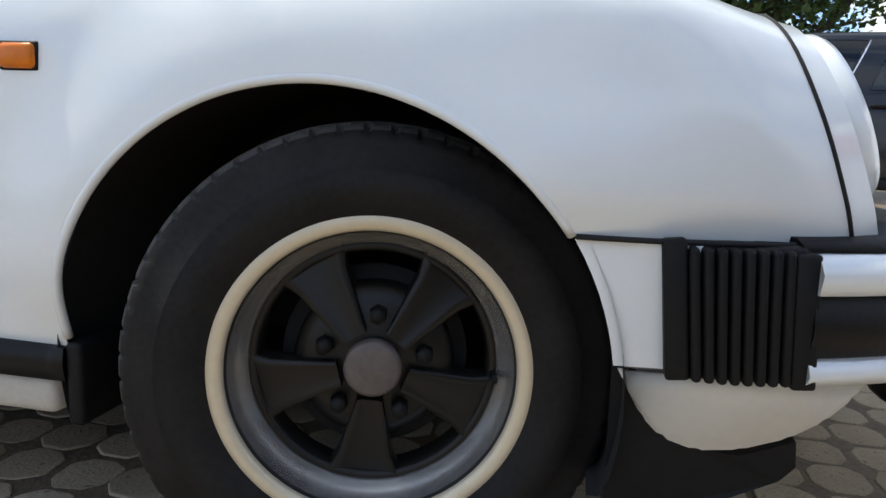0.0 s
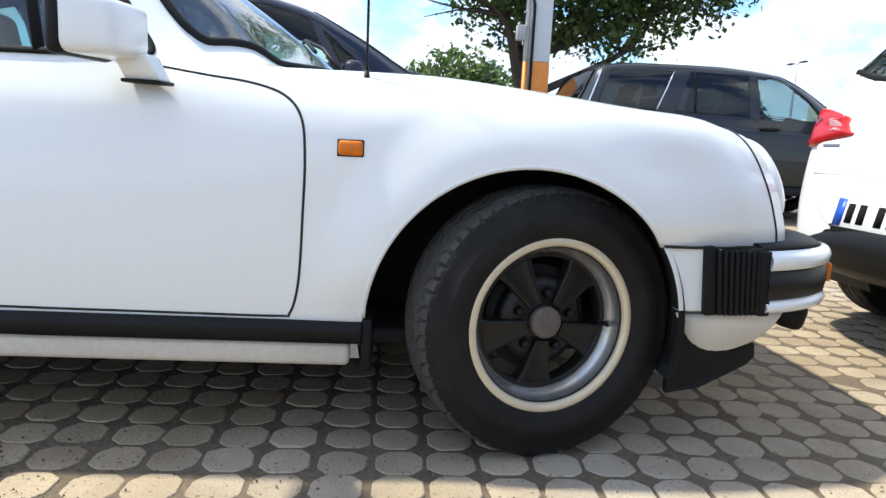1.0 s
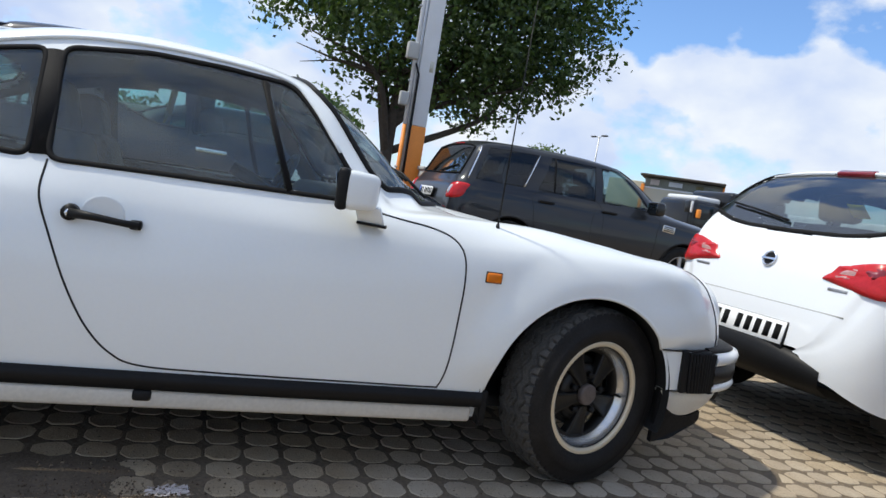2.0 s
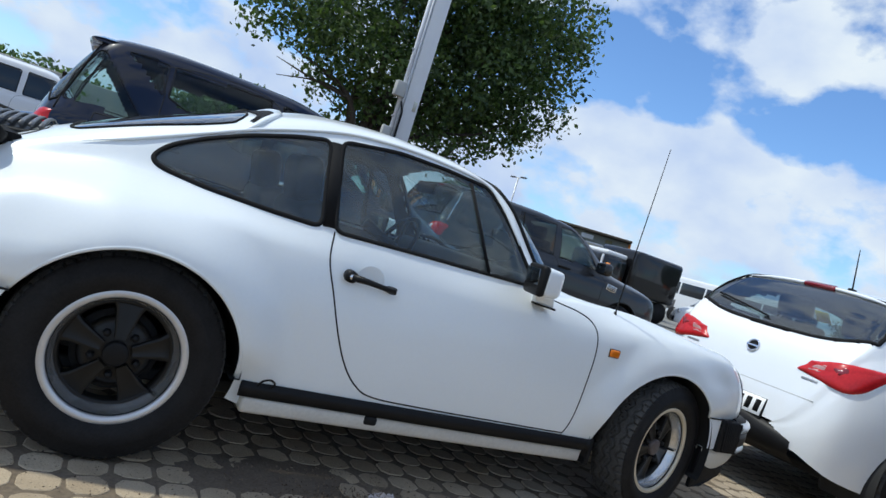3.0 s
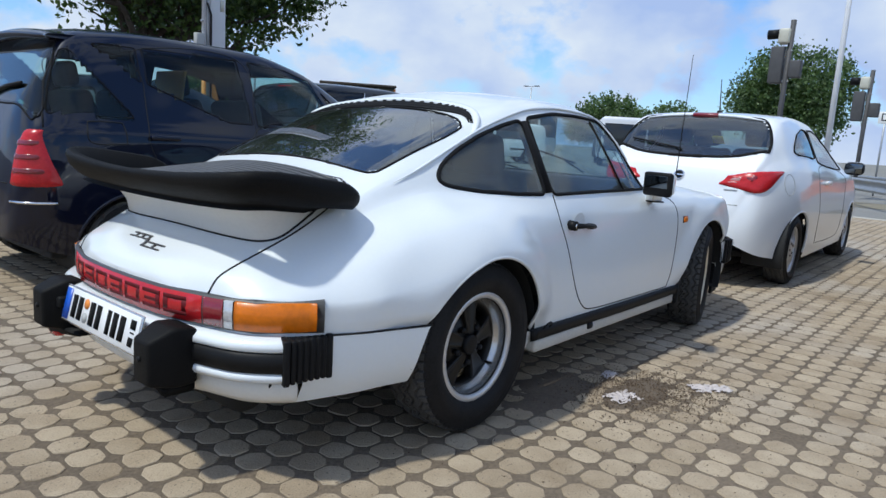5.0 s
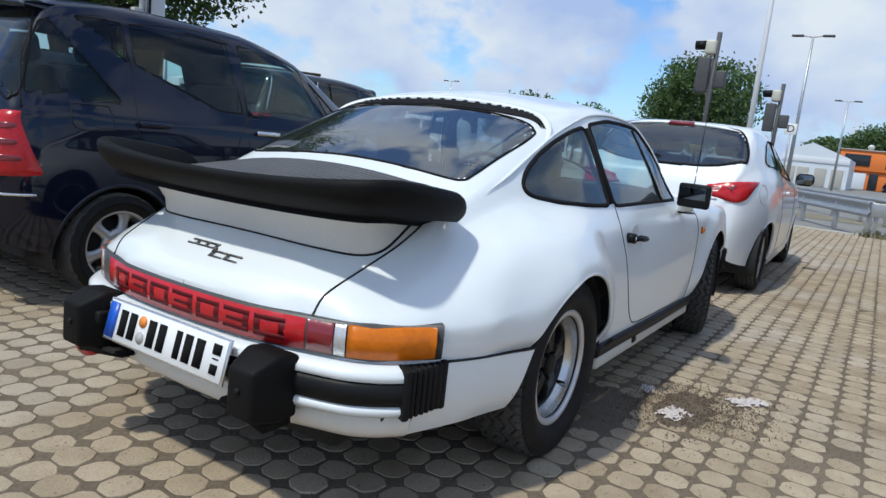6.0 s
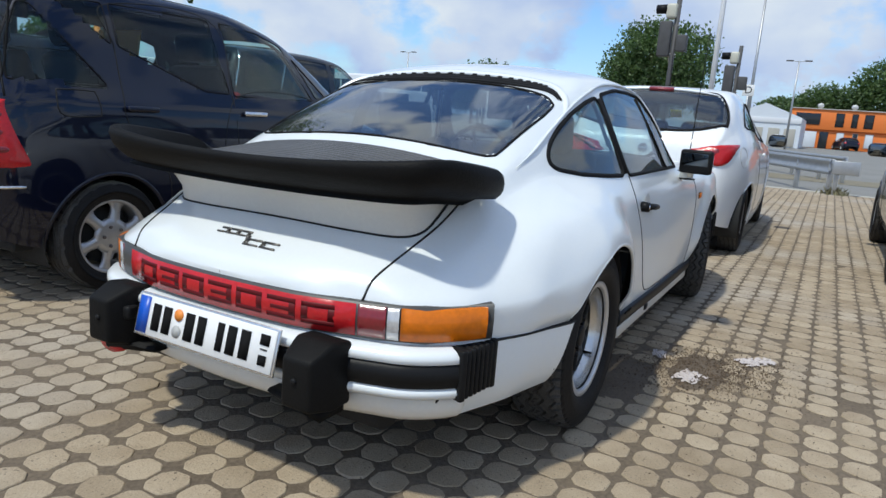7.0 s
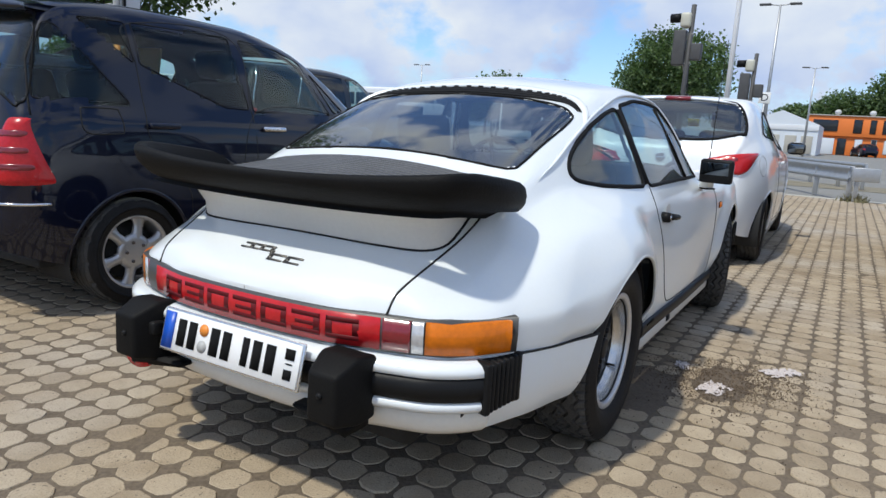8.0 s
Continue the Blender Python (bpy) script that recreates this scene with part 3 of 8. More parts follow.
def petal_rim(wheel, width, rim_r=0.205, lip_w=0.024, lip_mat=None, lip_label="broad champagne-coloured wheel lip", cap=None):
    """A five-petal forged wheel: broad pale lip, polished barrel, dark petals, nuts and cap. Outer face towards -y."""
    hw = width / 2
    w = lip_w
    part("rim_lip", lathe_bm([(rim_r - 0.006, hw * 0.62), (rim_r, hw * 0.66), (rim_r + 0.001, hw * 0.74), (rim_r - 0.003, hw * 0.80), (rim_r - w * 0.5, hw * 0.815), (rim_r - w + 0.004, hw * 0.795), (rim_r - w + 0.0005, hw * 0.74), (rim_r - w, hw * 0.68)], 96, Y_AXIS), lip_mat or M_LIP, wheel, lip_label)
    part("rim_step", lathe_bm([(rim_r - w + 0.0002, hw * 0.70), (rim_r - w - 0.0025, hw * 0.665), (rim_r - w - 0.0015, hw * 0.63)], 96, Y_AXIS), M_DARKMETAL, wheel)
    part("rim_barrel", lathe_bm([(rim_r - w - 0.0015, hw * 0.64), (rim_r - w - 0.004, hw * 0.50), (rim_r - max(w + 0.006, 0.034), hw * 0.38), (rim_r - 0.0435, hw * 0.26), (rim_r - 0.046, hw * 0.16), (rim_r - 0.045, -hw * 0.2), (rim_r - 0.02, -hw * 0.7), (rim_r - 0.008, -hw * 0.8)], 96, Y_AXIS), M_SILVER, wheel, "polished barrel of the wheel")
    part("rim_ring", lathe_bm([(rim_r - 0.0440, hw * 0.235), (rim_r - 0.048, hw * 0.265), (rim_r - 0.055, hw * 0.22), (rim_r - 0.056, -hw * 0.2)], 96, Y_AXIS), M_PETAL, wheel)
    part("brake_disc", lathe_bm([(0.0, -0.02), (0.125, -0.02), (0.125, -0.04), (0.0, -0.04)], 40, Y_AXIS), M_DARKMETAL, wheel)
    inner, outer = 0.045, rim_r - 0.051
    for k in range(5):
        a0 = radians(118 + 72 * k)
        bm = bmesh.new()
        rows = []
        for i in range(9):
            t = i / 8
            rad = inner + (outer - inner) * t
            wide = 0.017 + 0.026 * t + 0.05 * max(0, t - 0.80)
            dep = hw * (0.36 - 0.15 * t)
            row = []
            for s, dd in ((-1.0, -0.030), (-0.99, -0.002), (-0.90, 0.004), (-0.62, 0.001), (0, 0.001 - 0.003 * t), (0.62, 0.001), (0.90, 0.004), (0.99, -0.002), (1.0, -0.030)):
                x, z = rad, s * wide
                row.append(bm.verts.new((x * math.cos(a0) - z * math.sin(a0), -(dep + dd), x * math.sin(a0) + z * math.cos(a0))))
            rows.append(row)
        for i in range(8):
            for j in range(8):
                bm.faces.new((rows[i][j], rows[i][j + 1], rows[i + 1][j + 1], rows[i + 1][j]))
        part("petal", bm, M_PETAL, wheel)
        a1 = a0 + radians(36)
        m = pose(0.068 * math.cos(a1), -hw * 0.33, 0.068 * math.sin(a1)) @ Y_AXIS
        b = cyl_bm(0.0125, 0.0105, 0.02, m, 6)
        part("wheel_nut", b, M_TRIM, wheel)
    part("hub_plate", lathe_bm([(0.0, hw * 0.24), (0.082, hw * 0.20), (0.100, hw * 0.12), (0.106, hw * 0.02), (0.106, -0.03)], 40, Y_AXIS), M_PETAL, wheel)
    part("hub_cap", lathe_bm([(0.0, hw * 0.50), (0.030, hw * 0.50), (0.034, hw * 0.485), (0.037, hw * 0.45), (0.037, hw * 0.28)], 40, Y_AXIS), cap or M_CAP, wheel, "weathered round hub cap")
    part("valve", cyl_bm(0.005, 0.004, 0.03, pose(0.155, -hw * 0.4, -0.02) @ Y_AXIS, 8), M_RUBBER, wheel)


def coupe_wheel(car, name, x, y, width, r, turn=0.0, spin=0.0):
    w = new(name)
    w.parent = car
    side = 1 if y < 0 else -1
    w.matrix_local = pose(x, y, r, 0, 0, turn + (0 if side > 0 else 180)) @ pose(0, 0, 0, 0, spin, 0)
    tyre_part(r, width, 0.200, 360, w, "worn black tyre with grooved tread")
    if name == "rear_wheel":
        petal_rim(w, width, 0.205, 0.027, M_LIP_SILVER, "broad silver wheel lip", M_TRIM)
    else:
        petal_rim(w, width)
    return w


# ---- the white rear-engined coupe ----
car = thing("sports_coupe", "white classic rear-engined sports coupe with black whale-tail spoiler parked on paving", "car")

K0 = [(0.6, 0.65, 0.5), (0.55, 0.69, 0.502), (0.45, 0.735, 0.506), (0.3, 0.765, 0.505), (0.2, 0.768, 0.5), (-0.05, 0.75, 0.4), (-0.3, 0.735, 0.24), (-0.42, 0.735, 0.212),
      (-1.2, 0.735, 0.212), (-1.85, 0.73, 0.215), (-1.95, 0.735, 0.24), (-2.3, 0.755, 0.4), (-2.58, 0.765, 0.455), (-2.75, 0.757, 0.457), (-2.9, 0.697, 0.459), (-3, 0.652, 0.459),
      (-3.1, 0.553, 0.459), (-3.15, 0.4, 0.459), (-3.185, 0.275, 0.459), (-3.19, 0.2245, 0.459), (-3.195, 0.1588, 0.459), (-3.1985, 0.087, 0.459), (-3.2, 0.0012, 0.459)]
K1 = [(0.6, 0.674, 0.55), (0.55, 0.711, 0.553), (0.45, 0.755, 0.558), (0.3, 0.785, 0.56), (0.1, 0.79, 0.54), (-0.1, 0.785, 0.46), (-0.35, 0.778, 0.325), (-0.5, 0.775, 0.31),
      (-1.2, 0.773, 0.31), (-1.8, 0.765, 0.31), (-2, 0.772, 0.38), (-2.3, 0.792, 0.5), (-2.58, 0.79, 0.5), (-2.75, 0.772, 0.5), (-2.9, 0.7029, 0.5), (-3, 0.6561, 0.5),
      (-3.1, 0.5552, 0.5), (-3.15, 0.401, 0.5), (-3.185, 0.275, 0.5), (-3.19, 0.2245, 0.5), (-3.195, 0.1588, 0.5), (-3.1985, 0.087, 0.5), (-3.2, 0.0012, 0.5)]
K2 = [(0.6, 0.684, 0.645), (0.55, 0.717, 0.648), (0.45, 0.758, 0.653), (0.25, 0.782, 0.655), (0, 0.788, 0.655), (-0.3, 0.795, 0.62), (-0.6, 0.792, 0.56), (-1.1, 0.787, 0.54),
      (-1.6, 0.777, 0.55), (-1.9, 0.782, 0.58), (-2.15, 0.8, 0.63), (-2.35, 0.802, 0.64), (-2.58, 0.792, 0.6), (-2.75, 0.772, 0.57), (-2.9, 0.7, 0.555), (-3, 0.652, 0.555),
      (-3.1, 0.5508, 0.553), (-3.15, 0.3971, 0.553), (-3.185, 0.2722, 0.553), (-3.19, 0.2223, 0.553), (-3.195, 0.1572, 0.553), (-3.1985, 0.0861, 0.553), (-3.2, 0.0012, 0.553)]
K3 = [(0.6, 0.652, 0.722), (0.55, 0.68, 0.736), (0.45, 0.718, 0.754), (0.25, 0.755, 0.775), (0, 0.77, 0.785), (-0.3, 0.778, 0.775), (-0.6, 0.775, 0.75), (-1.1, 0.765, 0.74),
      (-1.6, 0.748, 0.74), (-1.9, 0.748, 0.75), (-2.15, 0.76, 0.765), (-2.35, 0.755, 0.765), (-2.58, 0.735, 0.725), (-2.75, 0.705, 0.67), (-2.9, 0.6445, 0.62), (-3, 0.6054, 0.597),
      (-3.1, 0.5147, 0.583), (-3.15, 0.3711, 0.577), (-3.185, 0.2521, 0.572), (-3.19, 0.2058, 0.5697), (-3.195, 0.1456, 0.5673), (-3.1985, 0.0797, 0.5657), (-3.2, 0.001, 0.565)]
K4 = [(0.6, 0.572, 0.764), (0.54, 0.585, 0.778), (0.42, 0.605, 0.794), (0.22, 0.63, 0.805), (0, 0.65, 0.828), (-0.3, 0.67, 0.848), (-0.6, 0.715, 0.838), (-0.85, 0.735, 0.825),
      (-1.1, 0.728, 0.828), (-1.6, 0.714, 0.832), (-1.9, 0.69, 0.838), (-2.15, 0.648, 0.853), (-2.35, 0.61, 0.855), (-2.58, 0.585, 0.815), (-2.75, 0.57, 0.755), (-2.9, 0.5354, 0.69),
      (-3, 0.5175, 0.648), (-3.1, 0.449, 0.615), (-3.15, 0.3277, 0.599), (-3.185, 0.22, 0.585), (-3.19, 0.1796, 0.58), (-3.195, 0.127, 0.575), (-3.1985, 0.0696, 0.5715), (-3.2, 0.0008, 0.57)]
K5 = [(0.6, 0.47, 0.735), (0.54, 0.48, 0.757), (0.42, 0.49, 0.782), (0.22, 0.51, 0.794), (0, 0.53, 0.818), (-0.3, 0.56, 0.848), (-0.55, 0.63, 0.852), (-0.68, 0.645, 0.853),
      (-0.775, 0.64, 0.866), (-0.82, 0.63, 0.905), (-0.92, 0.605, 1.015), (-1, 0.585, 1.1), (-1.1, 0.55, 1.165), (-1.3, 0.535, 1.195), (-1.5, 0.53, 1.2), (-1.75, 0.528, 1.175),
      (-2, 0.53, 1.105), (-2.2, 0.535, 1.02), (-2.4, 0.535, 0.945), (-2.58, 0.53, 0.875), (-2.75, 0.515, 0.8), (-2.9, 0.4676, 0.725), (-3, 0.4288, 0.678), (-3.1, 0.3594, 0.637),
      (-3.15, 0.2641, 0.615), (-3.185, 0.171, 0.593), (-3.19, 0.1396, 0.586), (-3.195, 0.0987, 0.579), (-3.1985, 0.0541, 0.5741), (-3.2, 0.0006, 0.572)]
K6 = [(0.6, 0.25, 0.6), (0.55, 0.28, 0.645), (0.45, 0.31, 0.7), (0.25, 0.34, 0.745), (0, 0.37, 0.78), (-0.3, 0.42, 0.82), (-0.52, 0.49, 0.852), (-0.635, 0.51, 0.866),
      (-0.7, 0.512, 0.920), (-0.78, 0.51, 0.998), (-1, 0.475, 1.158), (-1.1, 0.45, 1.205), (-1.3, 0.43, 1.238), (-1.5, 0.42, 1.243), (-1.75, 0.42, 1.22), (-2, 0.43, 1.15),
      (-2.2, 0.44, 1.072), (-2.4, 0.44, 0.99), (-2.58, 0.43, 0.905), (-2.75, 0.4, 0.82), (-2.9, 0.3482, 0.745), (-3, 0.3063, 0.697), (-3.1, 0.2431, 0.652), (-3.15, 0.1761, 0.625),
      (-3.185, 0.114, 0.598), (-3.19, 0.0931, 0.59), (-3.195, 0.0658, 0.582), (-3.1985, 0.036, 0.5764), (-3.2, 0.0004, 0.574)]
K7 = [(0.6, 0, 0.56), (0.55, 0, 0.61), (0.45, 0, 0.68), (0.25, 0, 0.73), (0, 0, 0.775), (-0.3, 0, 0.825), (-0.45, 0, 0.852), (-0.51, 0, 0.882),
      (-0.6, 0, 0.945), (-0.78, 0, 1.072), (-1, 0, 1.202), (-1.1, 0, 1.243), (-1.3, 0, 1.265), (-1.5, 0, 1.272), (-1.75, 0, 1.25), (-2, 0, 1.175), (-2.2, 0, 1.095),
      (-2.4, 0, 1.01), (-2.58, 0, 0.92), (-2.75, 0, 0.83), (-2.9, 0, 0.755), (-3, 0, 0.705), (-3.1, 0, 0.655), (-3.15, 0, 0.627), (-3.185, 0, 0.6),
      (-3.2, 0, 0.575)]

stations = np.concatenate([np.linspace(0.60, 0.45, 16)[:-1], np.linspace(0.45, -2.85, 236)[:-1], -2.85 - 0.35 * np.sin(np.linspace(0, math.pi / 2, 40))])
shell = Shell([K0, K1, K2, K3, K4, K5, K6, K7], stations, [8, 14, 12, 10, 22, 8, 16])
lean = np.clip((shell.P[:, :, 0] - 0.25) / 0.35, 0, 1)
shell.P[:, :, 0] -= lean * lean * (3 - 2 * lean) * np.clip(shell.P[:, :, 2] - 0.5, 0, 1) * 0.42
FRONT_ARCH, REAR_ARCH = (-0.057, 0.308, 0.357), (-2.268, 0.300, 0.350)


def flare(x, z):
    """How far the wings swell out round the wheel arches at (x, z)."""
    x, z = np.asarray(x, float), np.asarray(z, float)
    total = 0.0
    for (cx, cz, cr), high, reach in ((FRONT_ARCH, 0.028, 0.16), (REAR_ARCH, 0.047, 0.18)):
        u = np.clip((np.hypot(x - cx, z - cz) - cr) / reach, 0, 1)
        back = np.clip((cx - 0.12 - x) / 0.3, 0, 1) if cx < -1 else np.clip((x - cx - 0.12) / 0.3, 0, 1)
        total = total + high * (1 - u * u * (3 - 2 * u)) * (1 - 0.65 * back)
    fade, low = np.clip((0.90 - z) / 0.16, 0, 1), np.clip((z - 0.29) / 0.15, 0, 1)
    return total * fade * fade * (3 - 2 * fade) * low * low * (3 - 2 * low)


wing = np.clip((np.abs(shell.P[:, :, 1]) - 0.50) / 0.18, 0, 1)
shell.P[:, :, 1] += np.sign(shell.P[:, :, 1]) * flare(shell.P[:, :, 0], shell.P[:, :, 2]) * wing
shell.P0 = shell.P.copy()
shell.arch(*FRONT_ARCH)
shell.arch(*REAR_ARCH)
shell.finish()
mx, my, mz = shell.mid[:, :, 0], shell.mid[:, :, 1], shell.mid[:, :, 2]
seg_of = np.broadcast_to(shell.seg[None, :], mx.shape)
# side glass outlines in (x, z)
DOOR_GLASS = rounded([(-1.726, 0.842), (-1.40, 0.848), (-1.10, 0.851), (-0.865, 0.853), (-0.96, 0.985), (-1.06, 1.115), (-1.12, 1.172), (-1.32, 1.183), (-1.52, 1.182), (-1.742, 1.150)])
QUARTER_GLASS = rounded([(-1.772, 0.844), (-1.95, 0.848), (-2.15, 0.858), (-2.285, 0.876), (-2.318, 0.892), (-2.318, 0.915), (-2.28, 0.955), (-2.18, 1.01), (-2.05, 1.066), (-1.90, 1.114), (-1.782, 1.141)])
flank = (seg_of >= 3) & (seg_of <= 4)
# door outline in (x, z)
DOOR_LINE = smooth_line([(-1.725, 0.84), (-1.727, 0.75), (-1.690, 0.65), (-1.635, 0.52), (-1.578, 0.42), (-1.515, 0.355), (-1.44, 0.325), (-1.25, 0.318), (-0.80, 0.316), (-0.60, 0.316), (-0.57, 0.325), (-0.552, 0.40), (-0.545, 0.55), (-0.543, 0.66), (-0.553, 0.74), (-0.59, 0.785), (-0.66, 0.808), (-0.76, 0.820), (-0.85, 0.832)], 120)
door_poly = [tuple(p) for p in DOOR_LINE]
shell.paint("door_r", inside(door_poly, mx, mz) & (seg_of < 4) & (my < 0))
shell.paint("door_l", inside(door_poly, mx, mz) & (seg_of < 4) & (my > 0))
HOOD = [(-0.50, 0.0), (-0.49, 0.25), (-0.44, 0.42), (-0.30, 0.475), (0.1, 0.43), (0.55, 0.33), (0.59, 0.30), (0.60, 0.0)]
hood_in = inside(HOOD, mx, np.abs(my)) & (seg_of >= 4)
shell.paint("hood", hood_in)
LID = [(-2.62, 0.0), (-2.62, 0.40), (-2.66, 0.475), (-2.80, 0.50), (-3.0, 0.465), (-3.145, 0.435), (-3.25, 0.435), (-3.25, 0.0)]
shell.paint("lid", inside(LID, mx, np.abs(my)) & (mz > 0.555) & (mx < -2.6))
shell.paint("glass_door", inside([tuple(p) for p in DOOR_GLASS], mx, mz) & flank)
shell.paint("glass_quarter", inside([tuple(p) for p in QUARTER_GLASS], mx, mz) & flank)
SCREEN = [(-0.475, 0.0), (-0.495, 0.2), (-0.545, 0.36), (-0.625, 0.485), (-0.71, 0.568), (-0.775, 0.606), (-0.83, 0.617), (-0.90, 0.598), (-1.02, 0.537), (-1.06, 0.47), (-1.085, 0.25), (-1.095, 0.0)]
shell.paint("screen", inside(SCREEN, mx, np.abs(my)) & (seg_of >= 4) & (mz > 0.835))
REARWIN = [(-2.030, 0.0), (-2.036, 0.2), (-2.048, 0.34), (-2.066, 0.43), (-2.092, 0.482), (-2.135, 0.500), (-2.35, 0.494), (-2.50, 0.488), (-2.545, 0.475), (-2.56, 0.42), (-2.545, 0.2), (-2.535, 0.0)]
shell.paint("rear_window", inside(REARWIN, mx, np.abs(my)) & (seg_of >= 4))
shell.paint("roof", (shell.key == "body") & (seg_of >= 5) & (mx < -1.0) & (mx > -1.96))
shell.part("body", "body_shell", M_WHITE, car, "white painted steel body")
shell.part("roof", "roof", M_WHITE, car)
right_door = shell.part("door_r", "door", M_WHITE, car, "closed white door")
left_door = shell.part("door_l", "door", M_WHITE, car, "closed white door")
shell.part("hood", "front_lid", M_WHITE, car)
engine_lid = shell.part("lid", "engine_lid", M_WHITE, car)
for side, nm in ((-1, "door_window"), (1, "door_window")):
    shell.part("", nm, M_GLASS, car, "tinted side glass", only=(shell.key == "glass_door") & (my * side > 0))
    shell.part("", "quarter_window", M_GLASS, car, "tinted rear side glass", only=(shell.key == "glass_quarter") & (my * side > 0))
shell.part("screen", "windscreen", M_GLASS_FRONT, car, "clear raked windscreen")
shell.part("rear_window", "rear_window", M_GLASS_REAR, car, "tinted sloping rear window")
for pane in car.children:
    if pane.name.split(".")[0] in ("door_window", "quarter_window", "windscreen", "rear_window"):
        pane.visible_shadow = False
solid = (shell.key != "") & ~np.isin(shell.key, ["glass_door", "glass_quarter", "screen", "rear_window"])
shell.part("", "inner_lining", M_LINER, car, "dark inner lining", offset=-0.028, only=solid & ((mz > 0.74) | ((mx < -0.56) & (mx > -1.76) & (mz > 0.3))))
# front closing panel
fr = [tuple(p) for p in shell.P[0]]
pydata("nose_panel", fr + [(0.595, 0, 0.515)], [(i, i + 1, len(fr)) for i in range(len(fr) - 1)], M_WHITE, car, smooth=False)


def outline3(pts2, side, out=0.002):
    return [shell.at_side(x, z, side, out) for x, z in pts2]


for side in (-1, 1):
    tube_part("window_seal", outline3(DOOR_GLASS, side), 0.0085, M_SEAL, car, "black rubber window seal", closed=True, flat=0.6)
    tube_part("window_seal", outline3(QUARTER_GLASS, side), 0.0085, M_SEAL, car, "black rubber window seal", closed=True, flat=0.6)
    tube_part("window_post", outline3([(-1.744, 0.85), (-1.752, 1.0), (-1.760, 1.135)], side, 0.001), 0.026, M_SEAL, car, flat=0.25)
    tube_part("quarter_light_bar", outline3([(-1.10, 0.852), (-1.15, 1.0), (-1.20, 1.165)], side, 0.001), 0.013, M_SEAL, car, flat=0.4)
    tube_part("door_gap", outline3(DOOR_LINE, side, -0.001), 0.0032, M_SEAM, car)
    DRIP = smooth_line([(-0.96, 0.99), (-1.06, 1.125), (-1.14, 1.185), (-1.35, 1.205), (-1.55, 1.203), (-1.75, 1.178), (-2.0, 1.103), (-2.2, 1.018), (-2.38, 0.940), (-2.52, 0.885)], 64)
    tube_part("roof_gutter", [shell.at_side(x, z, side, 0.006) for x, z in DRIP], 0.006, M_WHITE, car, radii=[0.006 * min(1, (63 - k) / 8 + 0.1) for k in range(64)])


def top_line(pts, out=0.001, n=60, close=False):
    L = smooth_line(pts, n)
    L = np.vstack([L, L[::-1][1:] * np.array([1, -1])])
    return [shell.at_top(x, y, out) for x, y in L]


tube_part("windscreen_seal", top_line(SCREEN, 0.002, 90), 0.011, M_RUBBER, car, "black rubber windscreen seal", closed=True)
tube_part("rear_window_seal", top_line(REARWIN, 0.001, 90), 0.0045, M_SEAL, car, "black rubber rear window seal", closed=True)
tube_part("front_lid_gap", top_line(HOOD[:-1], -0.001, 60), 0.003, M_SEAM, car)
LID_EDGE = smooth_line(LID[1:6], 50)
for side in (-1, 1):
    tube_part("engine_lid_gap", [shell.at_top(x, y * side, 0.0) for x, y in LID_EDGE], 0.0032, M_SEAM, car)
tube_part("engine_lid_gap", [shell.at_top(-2.62, y, 0.0) for y in np.linspace(-0.4, 0.4, 20)], 0.003, M_SEAM, car)
# vent grille over the rear window
VENT = smooth_line([(-2.105, 0.545), (-2.03, 0.512), (-1.965, 0.42), (-1.940, 0.27), (-1.928, 0.0)], 40)
VENT = np.vstack([VENT, VENT[::-1][1:] * np.array([1, -1])])
tube_part("roof_vent", [shell.at_top(x, y, 0.004) for x, y in VENT], 0.017, M_WHITE, car, "white vent hood over the rear window with black slots", flat=0.6, radii=[0.004 + 0.013 * min(1, k / 12, (len(VENT) - 1 - k) / 12) for k in range(len(VENT))])
for x, y in VENT[20:-20:2]:
    part("vent_slot", box_bm(0.007, 0.022, 0.005, 0.001, Matrix.Translation(shell.at_top(x - 0.0150, y, 0.0050)) @ pose(0, 0, 0, 0, -45, 0)), M_SEAM, car)

for off, rad in ((0.030, 0.014), (0.052, 0.015), (0.076, 0.015)):
    tube_part("window_ledge", [shell.at_top(x - off * (1 - (abs(y) / 0.56) ** 4), y * (1 - 0.6 * off * (abs(y) / 0.54) ** 3), 0.002) for x, y in VENT[9:-9]], rad, M_SEAL, car, "black rubber ledge over the rear window", flat=0.3, radii=[0.003 + (rad - 0.003) * min(1, k / 16, (len(VENT) - 19 - k) / 16) for k in range(len(VENT) - 18)])

